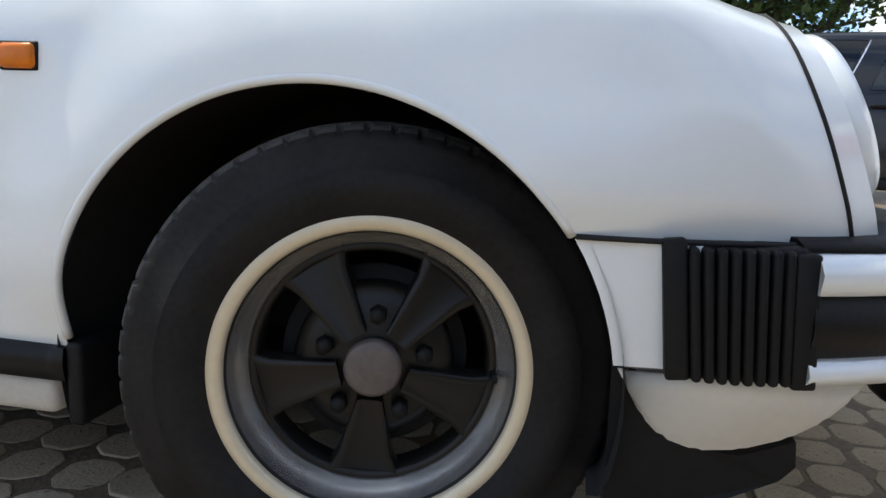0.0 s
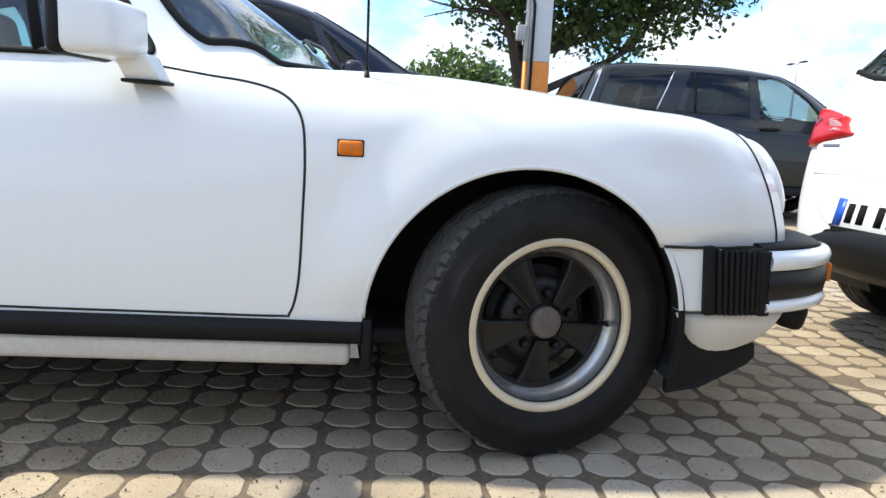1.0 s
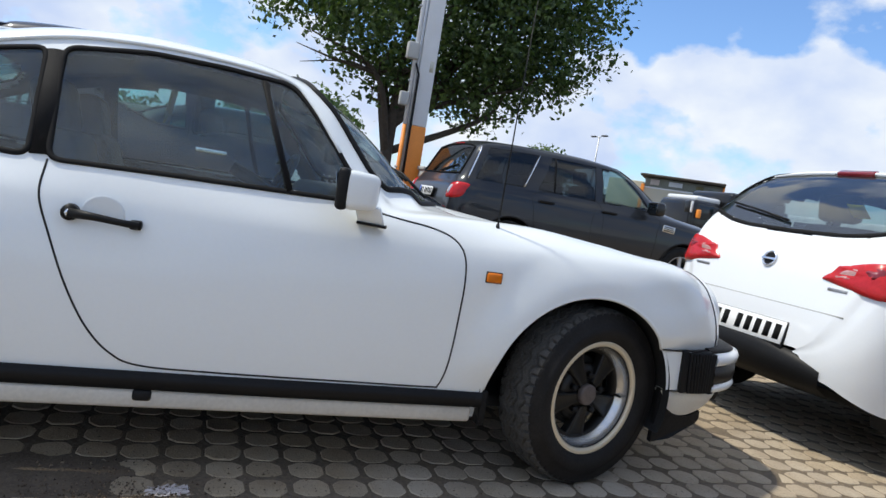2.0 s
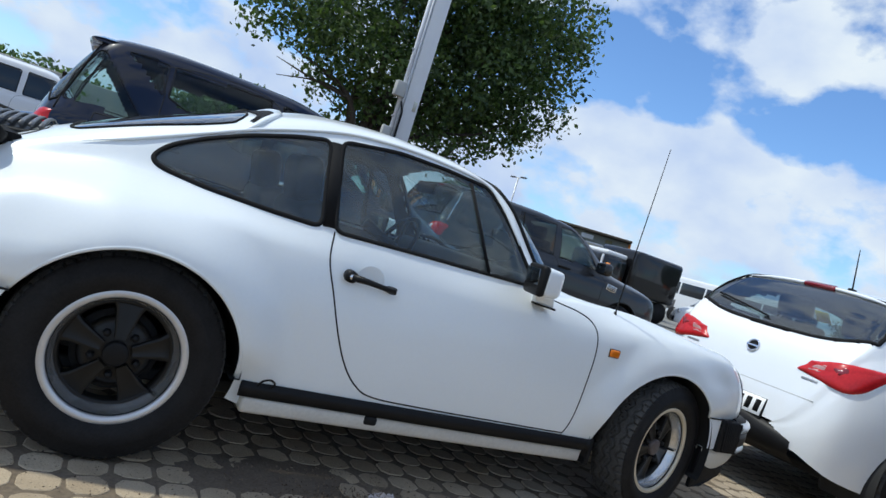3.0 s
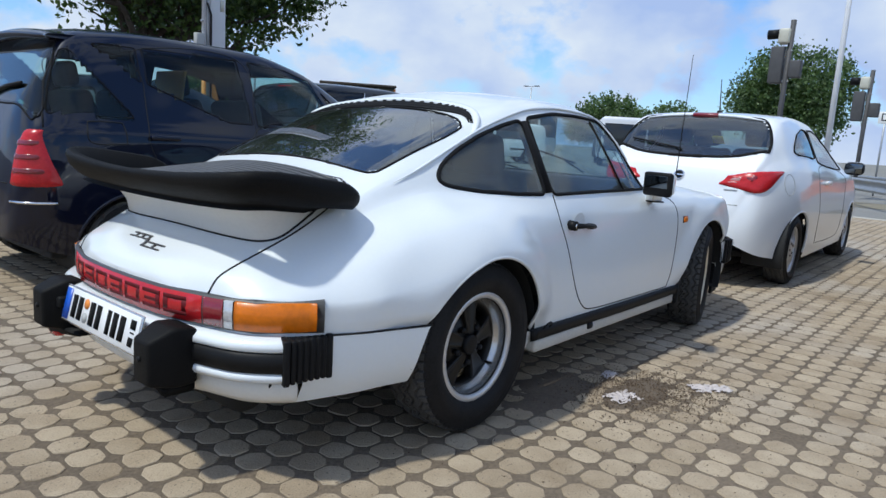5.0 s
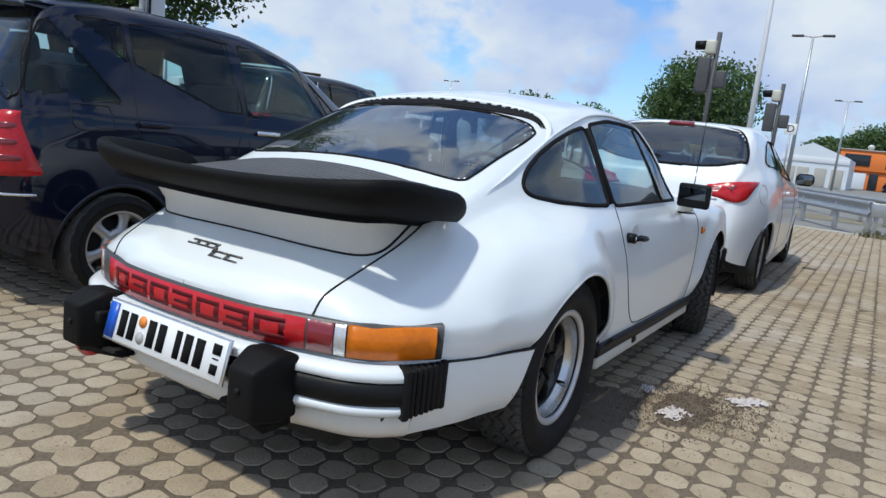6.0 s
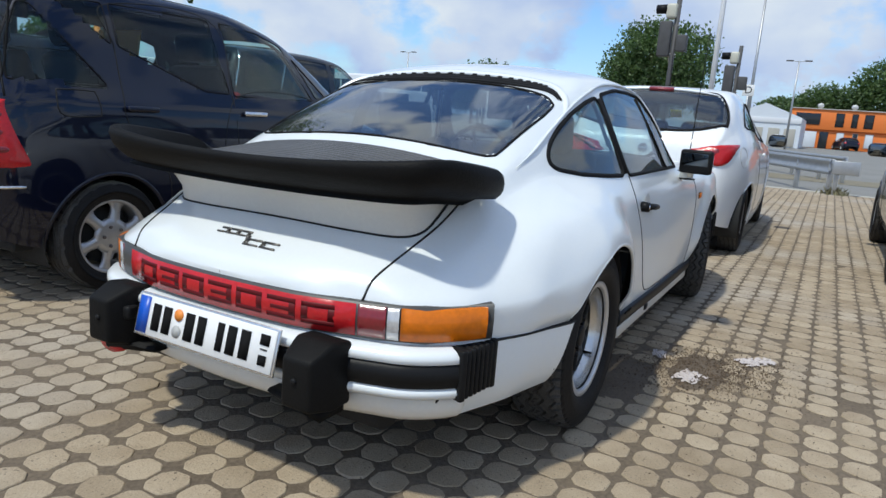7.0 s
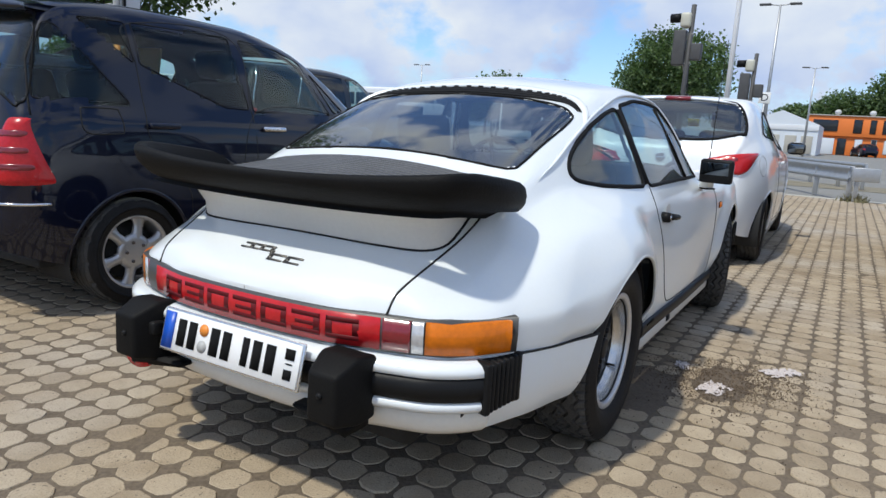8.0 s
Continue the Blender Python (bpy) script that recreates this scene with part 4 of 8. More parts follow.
# wheel arch lips
for cx, cz, cr in (FRONT_ARCH, REAR_ARCH):
    for side in (-1, 1):
        a0, a1 = (math.asin((0.505 - cz) / cr), radians(178)) if cx > -1 else (radians(3), math.pi - math.asin((0.456 - cz) / cr))
        pts = []
        for k in range(60):
            a = a0 + (a1 - a0) * k / 59
            p = shell.at_side(cx + cr * math.cos(a), cz + cr * math.sin(a), side, 0.0)
            pts.append(p - Vector((0, side * 0.005, 0)))
        tube_part("arch_lip", pts, 0.0065, M_WHITE, car, seg=10)
        # inner wheel housing
        v, f = [], []
        for k in range(40):
            a = radians(-25) + radians(230) * k / 39
            for yy in (0.782, 0.60, 0.44):
                rr = cr + 0.012
                v.append((cx + rr * math.cos(a), side * yy, max(0.20 if cx > -1 else 0.31, cz + rr * math.sin(a))))
        for k in range(39):
            for j in range(2):
                f.append((k * 3 + j, k * 3 + j + 1, k * 3 + 4 + j, k * 3 + 3 + j))
        n0 = len(v)
        v.append((cx, side * 0.44, cz))
        for k in range(39):
            f.append((k * 3 + 2, k * 3 + 5, n0))
        pydata("wheel_housing", v, f, M_DARKMETAL, car, "black wheel housing")

# floor pan
part("floor_pan", box_bm(2.9, 1.3, 0.04, 0.01, pose(-1.3, 0, 0.24)), M_DARKMETAL, car, "dark underside")
part("engine_pan", box_bm(0.76, 0.86, 0.24, 0.05, pose(-2.64, 0, 0.325), 3), M_DARKMETAL, car, "dark engine underside")
# unseen silencer, added to block light from the paving under the tail
part("silencer", cyl_bm(0.085, 0.085, 0.92, pose(-3.02, 0, 0.262, 90, 0, 0), 24), M_DARKMETAL, car, "added exhaust silencer, unseen, shading the ground below")

# sills: black rubbing strip, white sill, jacking plug
for side in (-1, 1):
    xs_ = np.linspace(-0.415, -1.895, 50)
    v, f = [], []
    prof = [(0.770, 0.255), (0.786, 0.260), (0.790, 0.285), (0.787, 0.306), (0.768, 0.310)]
    for x in xs_:
        for w, z in prof:
            v.append((x, side * (w - 0.004 * (x + 1.15) ** 2 - 0.008 * min(1, max(0, -1.1 - x) / 0.5)), z))
    for i in range(len(xs_) - 1):
        for j in range(4):
            f.append((i * 5 + j, i * 5 + j + 1, i * 5 + 6 + j, i * 5 + 5 + j))
    f += [tuple(range(5)), tuple(range((len(xs_) - 1) * 5, len(xs_) * 5))]
    pydata("sill_strip", v, f, M_TRIM, car, "black sill rubbing strip")
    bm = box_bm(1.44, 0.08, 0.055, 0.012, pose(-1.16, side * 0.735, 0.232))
    part("sill", bm, M_SILL, car, "dusty white sill, darkened for shade")
    part("sill_end", box_bm(0.026, 0.088, 0.118, 0.008, pose(-0.404, side * 0.738, 0.256), 3), M_RUBBER, car, "black rubber sill end")
    part("jacking_plug", box_bm(0.050, 0.022, 0.032, 0.010, pose(-1.422, side * 0.772, 0.243), 3), M_RUBBER, car, "black jacking point plug")

# wheels
coupe_wheel(car, "front_wheel", -0.007, -0.704, 0.186, 0.311, 14, -4)
coupe_wheel(car, "front_wheel", 0.0, 0.70, 0.186, 0.312, 14, 40)
coupe_wheel(car, "rear_wheel", -2.272, -0.70, 0.205, 0.314, 0, 30)
coupe_wheel(car, "rear_wheel", -2.272, 0.70, 0.205, 0.314, 0, 70)

# side indicators, handles, mirrors
for side in (-1, 1):
    p = shell.at_side(-0.449, 0.684, side, 0.0)
    ind = part("side_indicator", box_bm(0.051, 0.020, 0.031, 0.006, Matrix.Translation(p)), M_AMBER, car, "small amber side indicator")
    part("indicator_base", box_bm(0.056, 0.008, 0.036, 0.003, Matrix.Translation(p)), M_TRIM, ind)
    d = right_door if side < 0 else left_door
    p = shell.at_side(-1.648, 0.712, side, 0.0)
    h = tube_part("door_handle", [p + Vector((0.0, side * 0.028, 0.004)), p + Vector((0.06, side * 0.040, 0.002)), p + Vector((0.12, side * 0.038, -0.004)), p + Vector((0.165, side * 0.03, -0.008))], 0.011, M_TRIM, d, "black pull handle", radii=[0.013, 0.010, 0.009, 0.010], seg=12)
    part("handle_dish", lathe_bm([(0.054, 0.0), (0.052, 0.0012), (0.048, 0.0012), (0.042, 0.0006), (0.0, 0.0004)], 32, Matrix.Translation(p + Vector((0.075, 0, 0.004))) @ (Y_AXIS if side < 0 else Y_AXIS @ pose(0, 0, 0, 180))), M_WHITE, d)
    part("lock", cyl_bm(0.022, 0.020, 0.034, Matrix.Translation(p + Vector((0, side * 0.014, 0.004))) @ Y_AXIS, 24), M_TRIM, h)
    part("keyhole", cyl_bm(0.010, 0.010, 0.004, Matrix.Translation(p + Vector((0, side * 0.033, 0.004))) @ Y_AXIS, 16), M_CHROME, h)
    part("handle_foot", box_bm(0.03, 0.034, 0.024, 0.005, Matrix.Translation(p + Vector((0.158, side * 0.014, -0.008)))), M_TRIM, h)
    # mirror: flag-shaped body on a foot, glass towards the back
    mirror = new("door_mirror")
    mirror.parent = car
    mirror["label"] = "white painted door mirror"
    mirror.matrix_local = Matrix.Translation((-0.930, side * 0.842, 0.888)) @ pose(0, 0, 0, 0, 0, side * 15)
    bm = box_bm(0.095, 0.156, 0.110, 0.022, pose(0.012, 0, 0), 4)
    for q in bm.verts:
        k = max(0.0, (q.co.x + 0.02) / 0.08)
        q.co.y = -side * 0.078 + (q.co.y + side * 0.078) * (1 - 0.30 * k)
        q.co.z *= 1 - 0.10 * k
    part("housing", bm, M_WHITE, mirror)
    part("mirror_rim", box_bm(0.034, 0.162, 0.116, 0.014, pose(-0.038, 0, 0), 3), M_TRIM, mirror, "black mirror surround")
    part("mirror_glass", box_bm(0.004, 0.134, 0.084, 0.001, pose(-0.0555, 0, 0, 0, -8, 0)), M_MIRROR, mirror, "mirror glass")
    bm = box_bm(0.078, 0.046, 0.052, 0.006, pose(0.040, -side * 0.068, -0.066), 2)
    for q in bm.verts:
        q.co.x += (-0.066 - q.co.z) * 0.35
        q.co.y += -side * max(0, -0.05 - q.co.z) * 0.4
    part("foot", bm, M_WHITE, mirror)
    part("foot_pad", box_bm(0.090, 0.05, 0.008, 0.003, pose(0.050, -side * 0.078, -0.093, 0, 2, 0)), M_TRIM, mirror)

# front bumper, bellows, under-panel, flap
def plan_front(t):
    """Bumper line seen from above: t from -1 (right flank) to 1."""
    y = t * 0.765
    return (0.815 - 0.05 * t * t - 0.275 * abs(t) ** 7, y)


def sweep(plan, profile, ts, closed=True):
    """Sweeps (outset, z) sections along a plan line; returns verts and faces."""
    P = [Vector((*plan(t), 0)) for t in ts]
    n, k = len(ts), len(profile)
    v, f = [], []
    for i in range(n):
        d = P[min(i + 1, n - 1)] - P[max(i - 1, 0)]
        out = Vector((d.y, -d.x, 0)).normalized()
        for o, z in profile:
            q = P[i] + out * o
            v.append((q.x, q.y, z))
    for i in range(n - 1):
        for j in range(k if closed else k - 1):
            l = (j + 1) % k
            f.append((i * k + j, i * k + l, (i + 1) * k + l, (i + 1) * k + j))
    if closed:
        f += [tuple(range(k)), tuple(reversed(range((n - 1) * k, n * k)))]
    return v, f


ts = np.sin(np.linspace(-1, 1, 90) * math.pi / 2) * 0.998
fb = group_part("front_bumper", car, "white front bumper with black strip")
v, f = sweep(plan_front, [(-0.06, 0.497), (-0.01, 0.500), (0.012, 0.494), (0.020, 0.480), (0.016, 0.458), (0.0, 0.452), (0.0, 0.385), (0.014, 0.380), (0.018, 0.368), (0.012, 0.356), (-0.06, 0.354)], ts)
pydata("bumper_bar", v, f, M_WHITE, fb)
v, f = sweep(plan_front, [(-0.002, 0.456), (0.012, 0.452), (0.016, 0.418), (0.012, 0.388), (-0.002, 0.382)], ts)
pydata("bumper_strip", v, f, M_TRIM, fb, "black rubber bumper strip")
v, f = sweep(plan_front, [(-0.16, 0.52), (-0.03, 0.512), (-0.005, 0.500), (-0.16, 0.495)], ts)
pydata("bumper_filler", v, f, M_RUBBER, fb, "black rubber filler")
v, f = sweep(plan_front, [(-0.07, 0.356), (-0.085, 0.31), (-0.12, 0.275), (-0.17, 0.26), (-0.21, 0.26), (-0.21, 0.356)], np.linspace(-0.999, 0.999, 50))
pydata("front_apron", v, f, M_WHITE_DULL, fb, "dusty white lower apron")
for side in (-1, 1):
    # flank piece between arch and bellows
    v, f = [], []
    for i in range(12):
        t = i / 11
        for j in range(8):
            s = j / 7
            z = 0.358 + 0.143 * s
            xa = FRONT_ARCH[0] + math.sqrt(FRONT_ARCH[2] ** 2 - (z - FRONT_ARCH[1]) ** 2)
            x = xa + (0.385 - xa) * t
            v.append((x, side * (0.775 - 0.010 * t + 0.008 * s), z))
    for i in range(11):
        for j in range(7):
            f.append((i * 8 + j, i * 8 + j + 1, i * 8 + 9 + j, i * 8 + 8 + j))
    pydata("bumper_flank", v, f, M_WHITE, fb)
    pydata("flank_gap", *tube([(0.245 + 0.03 * k, side * 0.786 - side * 0.0008 * k * k, 0.504) for k in range(10)], 0.0035, 6), M_SEAM, fb)
    # ribbed bellows
    bel = new("bumper_bellows")
    bel.parent = car
    bel["label"] = "black ribbed rubber bumper bellows"
    for k in range(8):
        x = 0.377 + 0.0138 * k
        yy = 0.780 - 0.0003 * k * k
        part("rib", box_bm(0.0108, 0.026, 0.150, 0.005, pose(x, side * yy, 0.427, 0, -6 + 0.3 * k, side * -0.7 * k), 3), M_RUBBER, bel)
    part("end_plate", box_bm(0.026, 0.022, 0.158, 0.004, pose(0.357, side * 0.777, 0.430, 0, -6, 0)), M_RUBBER, bel)
    part("end_plate", box_bm(0.026, 0.022, 0.150, 0.004, pose(0.492, side * 0.765, 0.425, 0, -4, side * -5)), M_RUBBER, bel)
    part("bellows_core", box_bm(0.140, 0.03, 0.146, 0.006, pose(0.425, side * 0.757, 0.427, 0, -5, side * -4)), M_RUBBER, bel)
    # lower panel and rubber flap ahead of the wheel
    bm = bmesh.new()
    side_pts = [(0.300, 0.352), (0.590, 0.352), (0.575, 0.325), (0.545, 0.296), (0.505, 0.274), (0.45, 0.259), (0.40, 0.255), (0.36, 0.266), (0.335, 0.29), (0.318, 0.32)]
    a = [bm.verts.new((x, side * (0.752 - 0.25 * max(0, x - 0.42)), z)) for x, z in side_pts]
    b = [bm.verts.new((x, side * (0.70 - 0.25 * max(0, x - 0.42)), z)) for x, z in side_pts]
    bm.faces.new(a), bm.faces.new(b[::-1])
    for i in range(len(a)):
        j = (i + 1) % len(a)
        bm.faces.new((a[i], b[i], b[j], a[j]))
    bmesh.ops.bevel(bm, geom=list(bm.edges), offset=0.008, segments=2, affect="EDGES")
    part("lower_panel", bm, M_WHITE_DULL, car, "dusty white lower front panel")
    bm = bmesh.new()
    side_pts = [(0.298, 0.350), (0.326, 0.345), (0.345, 0.285), (0.375, 0.258), (0.45, 0.250), (0.515, 0.270), (0.518, 0.238), (0.50, 0.220), (0.38, 0.165), (0.300, 0.150)]
    a = [bm.verts.new((x, side * (0.742 - 0.22 * max(0, x - 0.42)), z)) for x, z in side_pts]
    b = [bm.verts.new((x, side * (0.722 - 0.22 * max(0, x - 0.42)), z)) for x, z in side_pts]
    bm.faces.new(a), bm.faces.new(b[::-1])
    for i in range(len(a)):
        j = (i + 1) % len(a)
        bm.faces.new((a[i], b[i], b[j], a[j]))
    part("rubber_flap", bm, M_RUBBER, car, "black rubber flap ahead of the wheel", smooth=False)
    part("front_overrider", box_bm(0.075, 0.085, 0.075, 0.022, pose(0.705, side * 0.53, 0.303, 0, 14, 0), 3), M_TRIM, car, "black rubber buffer under the front bumper")
    part("front_indicator", box_bm(0.018, 0.15, 0.052, 0.008, pose(0.788, side * 0.47, 0.420, 0, 0, side * -7), 3), M_AMBER, car, "amber front indicator in the bumper")
    # headlamp: white ring and glass dome
    ring = pose(0.552, side * 0.562, 0.646, 0, 67, side * 4)
    part("headlamp_ring", lathe_bm([(0.112, -0.06), (0.1205, -0.020), (0.1200, -0.006), (0.114, 0.010), (0.104, 0.020), (0.096, 0.020)], 56, ring), M_WHITE, car, "white headlamp ring")
    row = [Vector(p) for p in shell.P[4] if p[1] * side > 0.50 and 0.505 < p[2] < 0.775]
    tube_part("headlamp_seam", row, 0.0030, M_SEAM, car)
    part("headlamp_glass", lathe_bm([(0.097, 0.014), (0.08, 0.024), (0.05, 0.031), (0.0, 0.034)], 40, ring), M_CLEAR, car, "round glass headlamp")
    part("headlamp_gap", lathe_bm([(0.1195, -0.014), (0.1225, -0.020), (0.1195, -0.026)], 48, ring), M_SEAM, car)
tube_part("drain_hose", smooth_line([(-1.80, -0.786, 0.305), (-1.797, -0.797, 0.322), (-1.815, -0.80, 0.332), (-1.838, -0.797, 0.324), (-1.845, -0.786, 0.305)], 16), 0.0035, M_RUBBER, car, "small black drain hose", seg=6)

# rear: plan line of the tail lamps and the bumper
TAIL_X = np.linspace(-2.6, -3.2, 240)
TAIL_Y = pchip([p[0] for p in sorted(K1)], [p[1] for p in sorted(K1)], TAIL_X)


def rear_x(y):
    return float(np.interp(abs(y), TAIL_Y[::-1], TAIL_X[::-1]))


def plan_rear(t):
    # from above, left flank to right flank round the tail
    return (rear_x(t), t)


def lamp(name, y0, y1, z0, z1, material, parent, label="", depth=0.012, ribs=0):
    ys = np.linspace(y0, y1, 14)
    m = (z0 + z1) / 2
    v, f = sweep(plan_rear, [(-0.01, z0), (depth * 0.8, z0 + 0.004), (depth, m), (depth * 0.8, z1 - 0.004), (-0.01, z1)], [-y for y in ys])
    return pydata(name, v, f, material, parent, label)


lamps = group_part("tail_lamp_band", car, "full-width tail lamp band with black surround")
lamp("lamp_surround", -0.694, 0.694, 0.4655, 0.565, M_LAMP_FRAME, lamps, depth=0.0145)
reflector = lamp("red_reflector", -0.426, 0.426, 0.4705, 0.5605, M_RED, lamps, "red reflector panel with dark lettering shapes", 0.0165)
for s in (-1, 1):
    lamp("tail_lens", s * 0.432, s * 0.503, 0.472, 0.560, M_RED_DARK, lamps, "dark red tail lens", 0.018)
    lamp("reversing_lens", s * 0.506, s * 0.534, 0.472, 0.560, M_CLEAR, lamps, "clear ribbed reversing lens", 0.018)
    lamp("indicator_lens", s * 0.537, s * 0.684, 0.472, 0.560, M_AMBER, lamps, "amber wraparound indicator lens", 0.018)
    part("lens_screw", cyl_bm(0.005, 0.005, 0.006, pose(rear_x(0.64) - 0.012, s * 0.645, 0.483, 0, 90, s * -40), 10), M_TRIM, lamps)
# dark flush shapes on the reflector: seven blocks of one width


def letter_bar(y0, y1, z0, z1):
    o = lambda z: 0.0165 - 0.0033 * abs(z - 0.5155) / 0.041 + 0.0004
    v, f = sweep(plan_rear, [(0.0, z0), (o(z0), z0), (o((z0 + z1) / 2), (z0 + z1) / 2), (o(z1), z1), (0.0, z1)], np.linspace(-y0, -y1, 8))
    pydata("letter_bar", v, f, M_LETTER, reflector)


for k in range(7):
    y = 0.330 - 0.105 * k
    a, b = y - 0.044, y + 0.044
    letter_bar(a, b, 0.533, 0.545)
    letter_bar(a, b, 0.488, 0.500)
    letter_bar(b - 0.018, b, 0.500, 0.533)
    if k % 2 == 0:
        letter_bar(a, a + 0.018, 0.500, 0.533)
    else:
        letter_bar(a + 0.012, b - 0.018, 0.511, 0.521)

rb = group_part("rear_bumper", car, "white rear bumper with black strip and rubber overriders")
ts = np.concatenate([np.linspace(0.772, 0.62, 24), np.linspace(0.60, -0.60, 40), np.linspace(-0.62, -0.772, 24)])


def plan_bump(t):
    y = max(-0.757, min(0.757, t))
    x = rear_x(y)
    if abs(t) > 0.757:
        x = -2.75 + (abs(t) - 0.757) * 5
    return (x, t)


v, f = sweep(plan_bump, [(-0.05, 0.463), (0.012, 0.462), (0.034, 0.456), (0.046, 0.444), (0.047, 0.428), (0.034, 0.422), (0.034, 0.362), (0.044, 0.358), (0.047, 0.346), (0.040, 0.334), (0.01, 0.332), (-0.05, 0.332)], [t * 0.836 for t in ts])
pydata("bumper_bar", v, f, M_WHITE, rb)
v, f = sweep(plan_bump, [(0.032, 0.425), (0.046, 0.421), (0.050, 0.393), (0.046, 0.365), (0.032, 0.361)], [t * 0.834 for t in ts])
pydata("bumper_strip", v, f, M_TRIM, rb, "black rubber bumper strip")
v, f = sweep(plan_bump, [(-0.004, 0.334), (0.006, 0.318), (0.007, 0.296), (-0.002, 0.270), (-0.026, 0.250), (-0.08, 0.248), (-0.08, 0.334)], [t * 0.86 for t in ts])
pydata("rear_apron", v, f, M_WHITE_DULL, rb, "dusty white rear apron")
v, f = sweep(plan_bump, [(-0.01, 0.338), (0.012, 0.335), (0.0125, 0.325), (-0.01, 0.321)], [t * 0.84 for t in ts])
pydata("apron_gap", v, f, M_SEAM, rb)
for side in (-1, 1):
    # flank between bellows and arch
    v, f = [], []
    for i in range(26):
        t = i / 25
        for j in range(9):
            s = j / 8
            z = 0.262 + 0.192 * s - 0.02 * t * (1 - s)
            xa = REAR_ARCH[0] - math.sqrt(max(0.001, REAR_ARCH[2] ** 2 - (z - REAR_ARCH[1]) ** 2))
            x = xa + (-2.965 - xa) * t
            y = float(pchip([-3.0, -2.95, -2.9, -2.75, -2.58, -2.5], [0.652, 0.678, 0.700, 0.758, 0.782, 0.785], x)) + 0.004 + float(flare(x, 0.46)) - 0.05 * (1 - s) ** 3
            v.append((x, side * y, z))
    for i in range(25):
        for j in range(8):
            f.append((i * 9 + j, i * 9 + j + 1, i * 9 + 10 + j, i * 9 + 9 + j))
    pydata("bumper_flank", v, f, M_WHITE, rb)
    seam = [(x, side * (float(pchip([-3.0, -2.95, -2.9, -2.75, -2.58, -2.5], [0.652, 0.678, 0.700, 0.758, 0.782, 0.785], x)) + float(flare(x, 0.46)) + 0.003), 0.4565) for x in np.linspace(-2.575, -2.91, 16)]
    tube_part("flank_gap", seam, 0.0035, M_SEAM, rb, seg=6)
    tube_part("apron_gap", [(-3.053, side * 0.626, 0.322), (-3.052, side * 0.612, 0.296), (-3.043, side * 0.598, 0.270), (-3.02, side * 0.585, 0.249)], 0.004, M_SEAM, rb, seg=6)
    bel = group_part("bumper_bellows", car, "black ribbed rubber bumper bellows")
    # ribs run from the flank, where they lie flush, back to the end of the bumper bar
    for k in range(8):
        u = k / 7
        end = k in (0, 7)
        bm = box_bm(0.020 if end else 0.0150, 0.056, 0.136 if end else 0.130, 0.006, pose(-2.902 - 0.134 * u, side * (0.7125 - 0.016 * u - 0.03), 0.395, 0, 0, side * (5 + 18 * u)), 3)
        part("rib", bm, M_RUBBER, bel)
    part("bellows_core", box_bm(0.130, 0.05, 0.122, 0.006, pose(-2.962, side * 0.673, 0.395, 0, 0, side * 10), 2), M_RUBBER, bel)
    ov = group_part("overrider", car, "chunky black rubber overrider")
    oy = side * 0.372
    # a block that narrows to its rear face, with a thin foot under the bumper
    bm = bmesh.new()
    front = [(-0.066, 0.300), (0.066, 0.300), (0.066, 0.466), (-0.066, 0.466)]
    mid = [(-0.064, 0.296), (0.064, 0.296), (0.062, 0.474), (-0.062, 0.474)]
    back = [(-0.046, 0.312), (0.046, 0.312), (0.044, 0.440), (-0.044, 0.440)]
    rows = [[bm.verts.new((x, oy + q + side * 0.004 * (x < -3.25), z)) for q, z in sec] for x, sec in ((-3.17, front), (-3.238, mid), (-3.312, back))]
    for p, q in zip(rows, rows[1:]):
        for k in range(4):
            bm.faces.new((p[k], p[(k + 1) % 4], q[(k + 1) % 4], q[k]))
    bm.faces.new(rows[0][::-1]), bm.faces.new(rows[-1])
    bmesh.ops.recalc_face_normals(bm, faces=bm.faces)
    bmesh.ops.bevel(bm, geom=list(bm.edges), offset=0.011, segments=3, affect="EDGES", profile=0.5)
    part("overrider_body", bm, M_TAIL, ov)
    bm = box_bm(0.10, 0.20, 0.036, 0.0, pose(-3.215, oy - side * 0.055, 0.286))
    for q in bm.verts:
        if (q.co.y - oy) * side < -0.09:
            q.co.z = 0.286 + (q.co.z - 0.286) * 0.35 + 0.012
            q.co.x = -3.215 + (q.co.x + 3.215) * 0.55
    bmesh.ops.bevel(bm, geom=list(bm.edges), offset=0.006, segments=2, affect="EDGES")
    part("overrider_foot", bm, M_TAIL, ov)
    part("overrider_bolt", cyl_bm(0.010, 0.007, 0.008, pose(-3.314, oy, 0.385, 0, -90, 0), 12), M_RUBBER, ov)
    part("plate_lamp", box_bm(0.04, 0.03, 0.04, 0.008, pose(-3.25, oy - side * 0.06, 0.40)), M_RUBBER, ov)
part("fog_lamp", lathe_bm([(0.0, 0.02), (0.05, 0.015), (0.055, 0.0), (0.05, -0.02)], 24, pose(-3.24, 0.40, 0.285, 0, -90, 0) @ Matrix.Diagonal((0.55, 1, 1, 1))), M_RED, car, "small red rear fog lamp")

# number plate: embossed rim, blue strip, plain bars in place of characters
plate = group_part("number_plate", car, "white number plate with black bars and blue strip")
plate.matrix_local = pose(-3.262, -0.002, 0.414, 0, 14, 0)
part("plate_panel", box_bm(0.004, 0.52, 0.112, 0.001, seg=1), M_PLATE, plate)
part("plate_frame", box_bm(0.006, 0.535, 0.124, 0.002, pose(0.004, 0, 0)), M_SILVER, plate)
part("blue_strip", box_bm(0.002, 0.042, 0.104, 0.0, pose(-0.0035, 0.236, 0)), M_PLATE_BLUE, plate)
